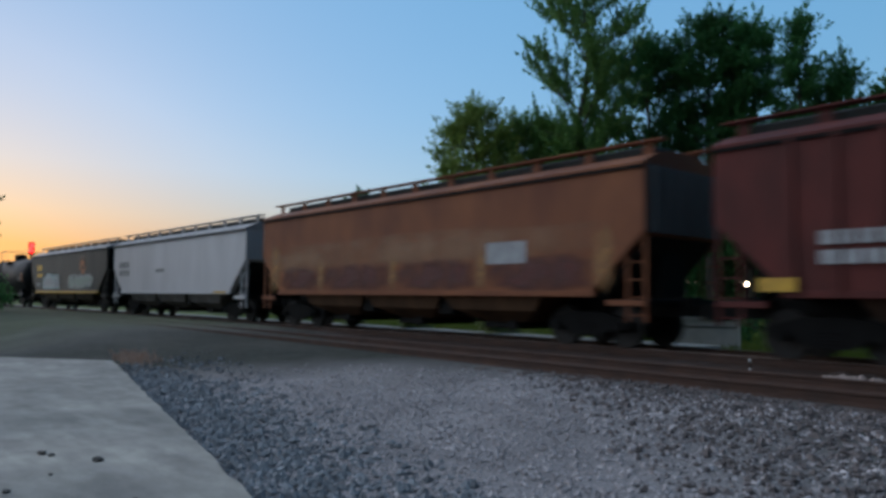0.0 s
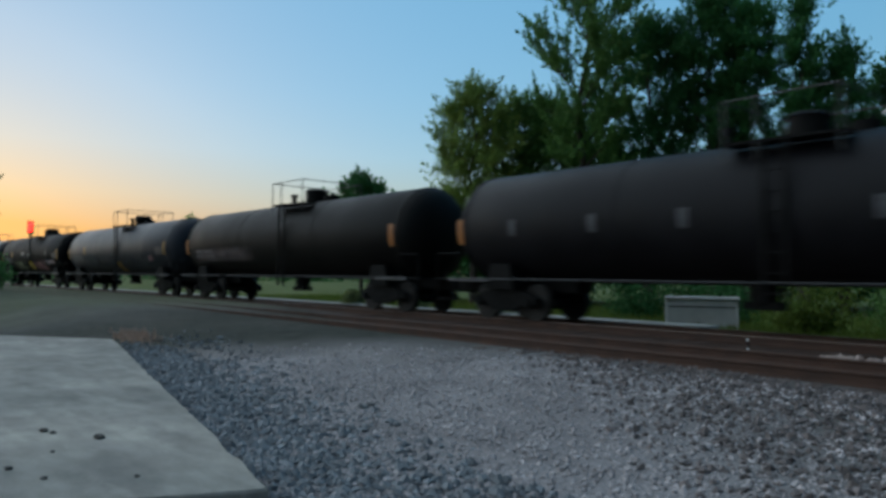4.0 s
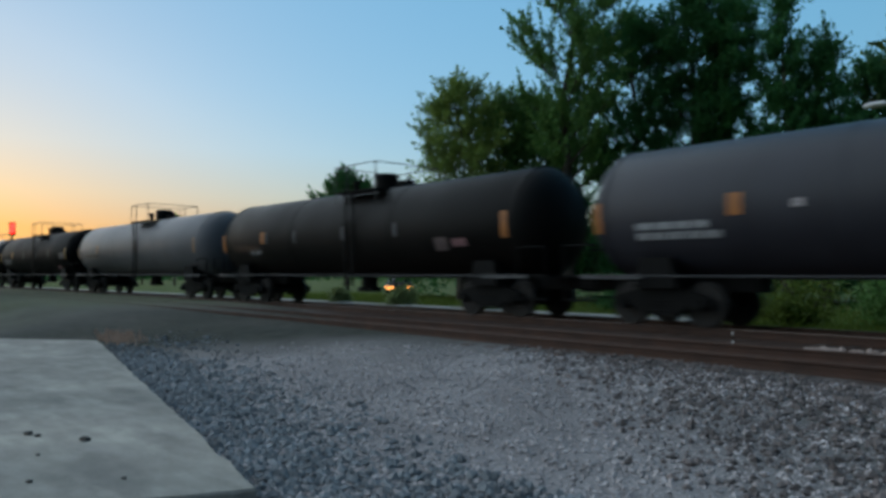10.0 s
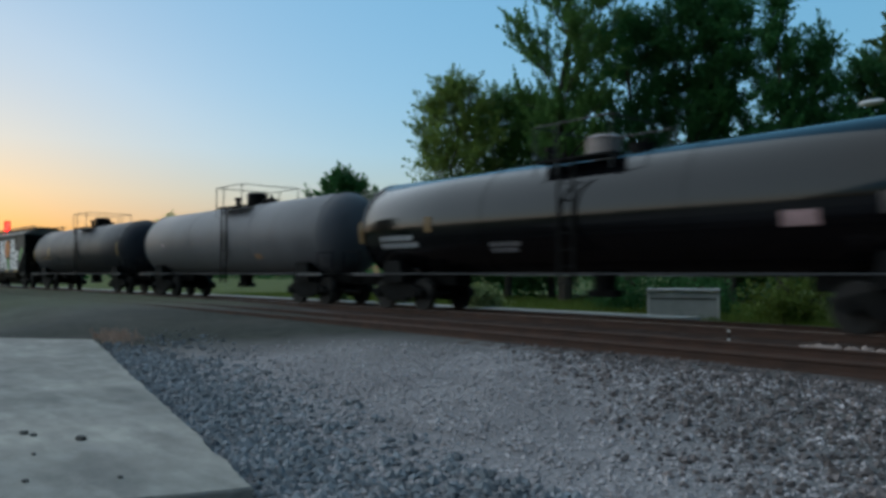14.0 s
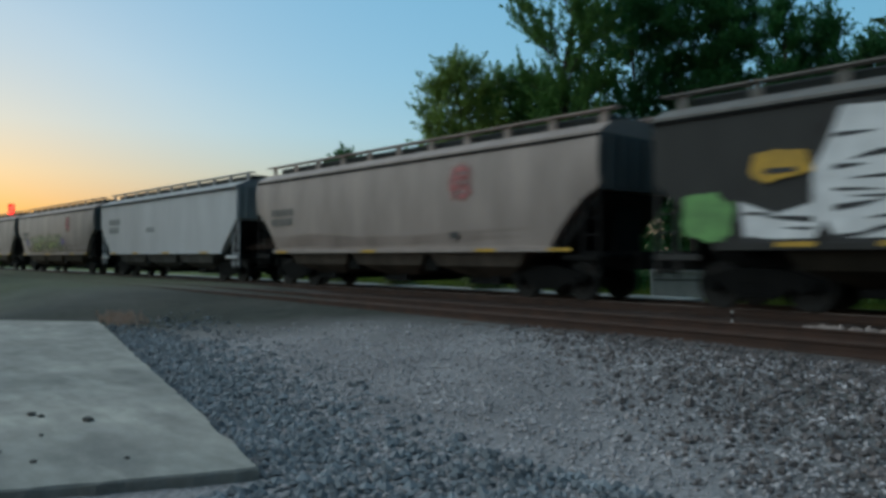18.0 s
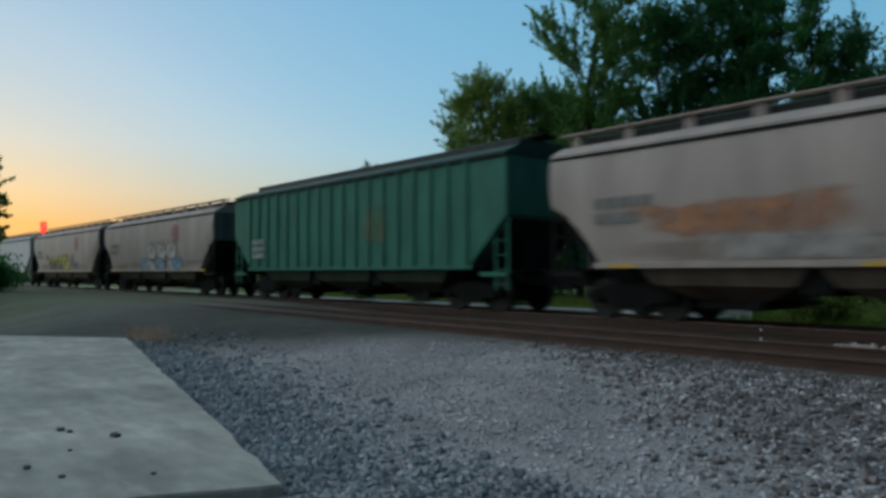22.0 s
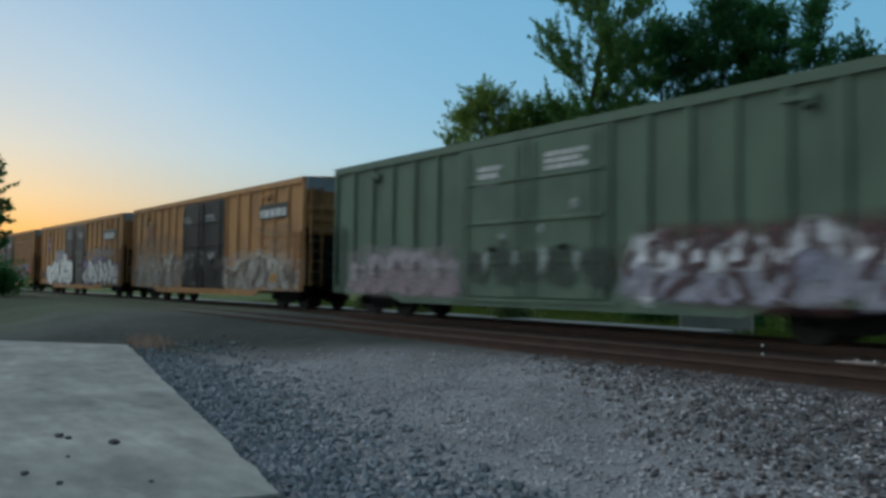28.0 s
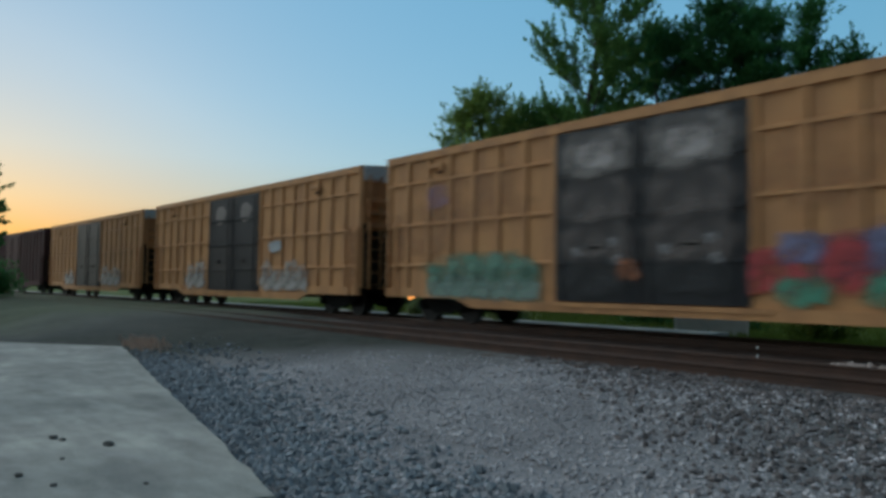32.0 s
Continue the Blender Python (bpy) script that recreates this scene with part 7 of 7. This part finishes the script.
# ---- lineside things ----
def make_signal():
    x, y = -85.0, 16.9
    s = tagged(new("railway_signal"), "black railway signal mast showing a red light", "signal")
    s.location = (x, y, lie(x, y))
    part("mast", mesh_of("sig_mast", lambda bm: beam(bm, (0, 0, 0), (0, 0, 6.4), 0.09, 8), BLACK_IRON), s)
    part("base", mesh_of("sig_base", lambda bm: box(bm, -0.3, 0.3, -0.3, 0.3, -0.1, 0.3), CONCRETE, bevel=0.03), s)
    head = part("signal_head", mesh_of("sig_head", lambda bm: box(bm, -0.08, 0.08, -0.3, 0.3, 5.5, 6.85), BLACK_IRON, bevel=0.05), s, (0.14, 0, 0))
    part("red_lamp", mesh_of("sig_lamp", lambda bm: (beam(bm, (0.08, 0, 6.5), (0.18, 0, 6.5), 0.27, 14), beam(bm, (0.08, -0.08, 5.98), (0.18, -0.08, 5.98), 0.25, 14)), glow("red_lamp", (1.0, 0.012, 0.008), 3)), head, (0, 0, 0), 0, "lit red lamp")
    for z in (6.55,):
        part("hood", mesh_of(("sig_hood", z), lambda bm: loft(bm, [[(xx, 0.23 * math.cos(a), z + 0.23 * math.sin(a)) for a in np.linspace(0, math.pi, 8)] + [(xx, 0.2 * math.cos(a), z + 0.2 * math.sin(a)) for a in np.linspace(math.pi, 0, 8)] for xx in (0.08, 0.3)]), BLACK_IRON), head)


make_signal()


def make_street_lamp():
    x, y = polar(72.9, 30)
    s = tagged(new("street_lamp"), "pale cobra-head street lamp on a long arm", "street lamp")
    s.location = (x, y, lie(x, y))
    part("pole", mesh_of("lamp_pole", lambda bm: beam(bm, (0, 0, 0), (0, 0, 7.7), 0.1, 10, 0.07), BLACK_IRON), s, (1.6, 0, 0))
    part("arm", mesh_of("lamp_arm", lambda bm: (beam(bm, (1.6, 0, 7.0), (0.6, 0, 7.55), 0.035, 6), beam(bm, (0.6, 0, 7.55), (-0.1, 0, 7.6), 0.035, 6)), BLACK_IRON), s)
    part("lamp_head", mesh_of("lamp_head", lambda bm: loft(bm, [[(px, w * math.cos(a), 7.6 + hh * math.sin(a)) for a in np.linspace(0, 2 * math.pi, 10, False)] for px, w, hh in ((0.0, 0.06, 0.05), (-0.15, 0.15, 0.1), (-0.5, 0.19, 0.12), (-0.8, 0.12, 0.08), (-0.88, 0.02, 0.02))]), PALE_METAL, True), s)


make_street_lamp()


def make_yard_lamp():
    x, y = polar(62.8, 31)
    s = tagged(new("yard_lamp"), "low yard lamp with a bright white bulb", "lamp")
    s.location = (x, y, lie(x, y))
    part("post", mesh_of("yard_post", lambda bm: beam(bm, (0, 0, 0), (0, 0, 2.1), 0.045, 8), BLACK_IRON), s)
    part("hood", mesh_of("yard_hood", lambda bm: beam(bm, (0, 0, 2.28), (0, 0, 2.4), 0.17, 12, 0.06), BLACK_IRON), s)
    part("bulb", mesh_of("yard_bulb", lambda bm: bmesh.ops.create_icosphere(bm, subdivisions=2, radius=0.08), glow("white_bulb", (1.0, 0.82, 0.5), 6)), s, (0, 0, 2.19), 0, "lit white bulb")


make_yard_lamp()


def make_cabinet():
    x, y = -12.4, 21.3
    c = tagged(new("utility_cabinet"), "grey lineside cabinet with a white frame on the grass", "cabinet")
    c.matrix_basis = pose(x, y, lie(x, y), 0, 0, 30)
    part("panel", mesh_of("cab_panel", lambda bm: box(bm, -1.0, 1.0, -0.35, 0.35, 0.08, 1.0), GREY_PANEL, bevel=0.015), c)
    for u in (-1.04, 1.04):
        part("post", mesh_of("cab_post", lambda bm: box(bm, -0.04, 0.04, -0.37, 0.37, 0, 1.08), WHITE, bevel=0.01), c, (u, 0, 0))
    part("lid", mesh_of("cab_lid", lambda bm: box(bm, -1.1, 1.1, -0.42, 0.42, 1.0, 1.07), WHITE, bevel=0.01), c)
    part("seam", mesh_of("cab_seam", lambda bm: box(bm, -0.98, 0.98, -0.36, -0.345, 0.74, 0.78), BLACK_IRON), c)
    part("plinth", mesh_of("cab_plinth", lambda bm: box(bm, -1.15, 1.15, -0.5, 0.5, -0.15, 0.05), CONCRETE, bevel=0.02), c)


make_cabinet()


# added rod whose white dots stand in for lamp glints on the rails
def make_glint_dots():
    x, y = -5.76, 11.27
    s = tagged(new("glint_rod"), "thin dark stake with small white reflectors beside the rail", "stake")
    s.location = (x, y, lie(x, y))
    part("rod", mesh_of("glint_rod_bar", lambda bm: beam(bm, (0, 0, -0.1), (0, 0, 0.34), 0.009, 6), BLACK_IRON), s)
    for z in (0.03, 0.18, 0.32):
        part("reflector", mesh_of("glint_disc", lambda bm: beam(bm, (0, -0.008, 0), (0, -0.02, 0), 0.02, 10), PALE_METAL), s, (0, 0, z))


make_glint_dots()


def make_clods():
    rng = random.Random(5)
    for x, y, r in ((-7.23, 2.06, 0.045), (-7.84, 1.73, 0.04), (-7.7, 1.78, 0.03), (-6.5, 1.2, 0.03), (-6.05, 1.35, 0.025), (-7.0, 0.95, 0.03), (-6.9, 1.6, 0.02), (-5.7, 1.9, 0.02)):
        def fill(bm):
            bmesh.ops.create_icosphere(bm, subdivisions=2, radius=r)
            for v in bm.verts:
                v.co = Vector((v.co.x * 1.3, v.co.y, v.co.z * 0.5)) * rng.uniform(0.75, 1.2)
        ob = tagged(new("clod", mesh_of(("clod", x), fill, mat("dark_soil", (0.07, 0.062, 0.055), 0.95, 0, 0.3, 8, 60, 0.4))), "small dark clod of soil on the concrete", "clod", "clods on the slab")
        ob.location = (x, y, -0.45 + r * 0.35)


make_clods()


def make_parked_car():
    x, y = polar(38.2, 50)
    c = tagged(new("parked_car"), "dark parked car with lamps lit on the lawn", "car")
    c.matrix_basis = pose(x, y, lie(x, y), 0, 0, 140)
    coat = mat("dark_car_paint", (0.03, 0.022, 0.022), 0.3, 0, 0.1, 2, 40, 0.0)
    part("body", mesh_of("pc_body", lambda bm: loft(bm, [[(px, -0.86, z) for px, z in ((-2.1, 0.35), (-2.15, 0.8), (-1.2, 0.95), (1.5, 0.98), (2.05, 0.85), (2.1, 0.35))], [(px, 0.86, z) for px, z in ((-2.1, 0.35), (-2.15, 0.8), (-1.2, 0.95), (1.5, 0.98), (2.05, 0.85), (2.1, 0.35))]]), coat, bevel=0.05), c)
    part("cabin", mesh_of("pc_cabin", lambda bm: loft(bm, [[(-1.2, -0.8, 0.94), (1.6, -0.8, 0.94), (1.6, 0.8, 0.94), (-1.2, 0.8, 0.94)], [(-0.5, -0.62, 1.45), (1.1, -0.62, 1.45), (1.1, 0.62, 1.45), (-0.5, 0.62, 1.45)]]), mat("dark_glass", (0.02, 0.02, 0.025), 0.1, 0, 0.1, 2, 40, 0.0), bevel=0.04), c)
    for px in (-1.35, 1.35):
        for py in (-0.8, 0.8):
            part("wheel", mesh_of("pc_wheel", lambda bm: beam(bm, (0, -0.1, 0), (0, 0.1, 0), 0.32, 16), BLACK_IRON, bevel=0.02), c, (px, py, 0.32))
    for py in (-0.62, 0.62):
        part("lamp", mesh_of("pc_lamp", lambda bm: box(bm, -0.05, 0.03, -0.3, 0.3, -0.1, 0.1), glow("amber_lamp", (1.0, 0.36, 0.08), 0.7), bevel=0.02), c, (-2.13, py, 0.66), 0, "lit amber lamp")


make_parked_car()


# ---- movement ----
def place_at(middle, half, t):
    """A car's pose on the curved track: its two trucks ride on the rails."""
    s = middle + SPEED * (t - 29.5)
    ax, ay, _ = on_track(s - half + 2)
    bx, by, _ = on_track(s + half - 2)
    return pose((ax + bx) / 2, (ay + by) / 2, 0, 0, 0, math.degrees(math.atan2(by - ay, bx - ax)))


def motions():
    for car, middle, half in CARS:
        walk(car, [(0.5 * k, place_at(middle, half, 0.5 * k)) for k in range(65)])
    middles = {car: middle for car, middle, half in CARS}
    for wheel, u, car in WHEELS:
        first = round(max(0, 29.5 + (-62 - middles[car]) / SPEED) * FPS)
        last = round(min(32, 29.5 + (32 - middles[car]) / SPEED) * FPS)
        turns = [(0.0, 0.0)] + [(k / FPS, (k - first) * SPEED / FPS / 0.46) for k in range(first, last + 1)]
        turns.append((32.0, turns[-1][1]))
        walk(wheel, [(t, pose(u, 0, 0.46, 0, math.degrees(a), 0)) for i, (t, a) in enumerate(turns) if i == 0 or frame(t) > frame(turns[i - 1][0])])


motions()
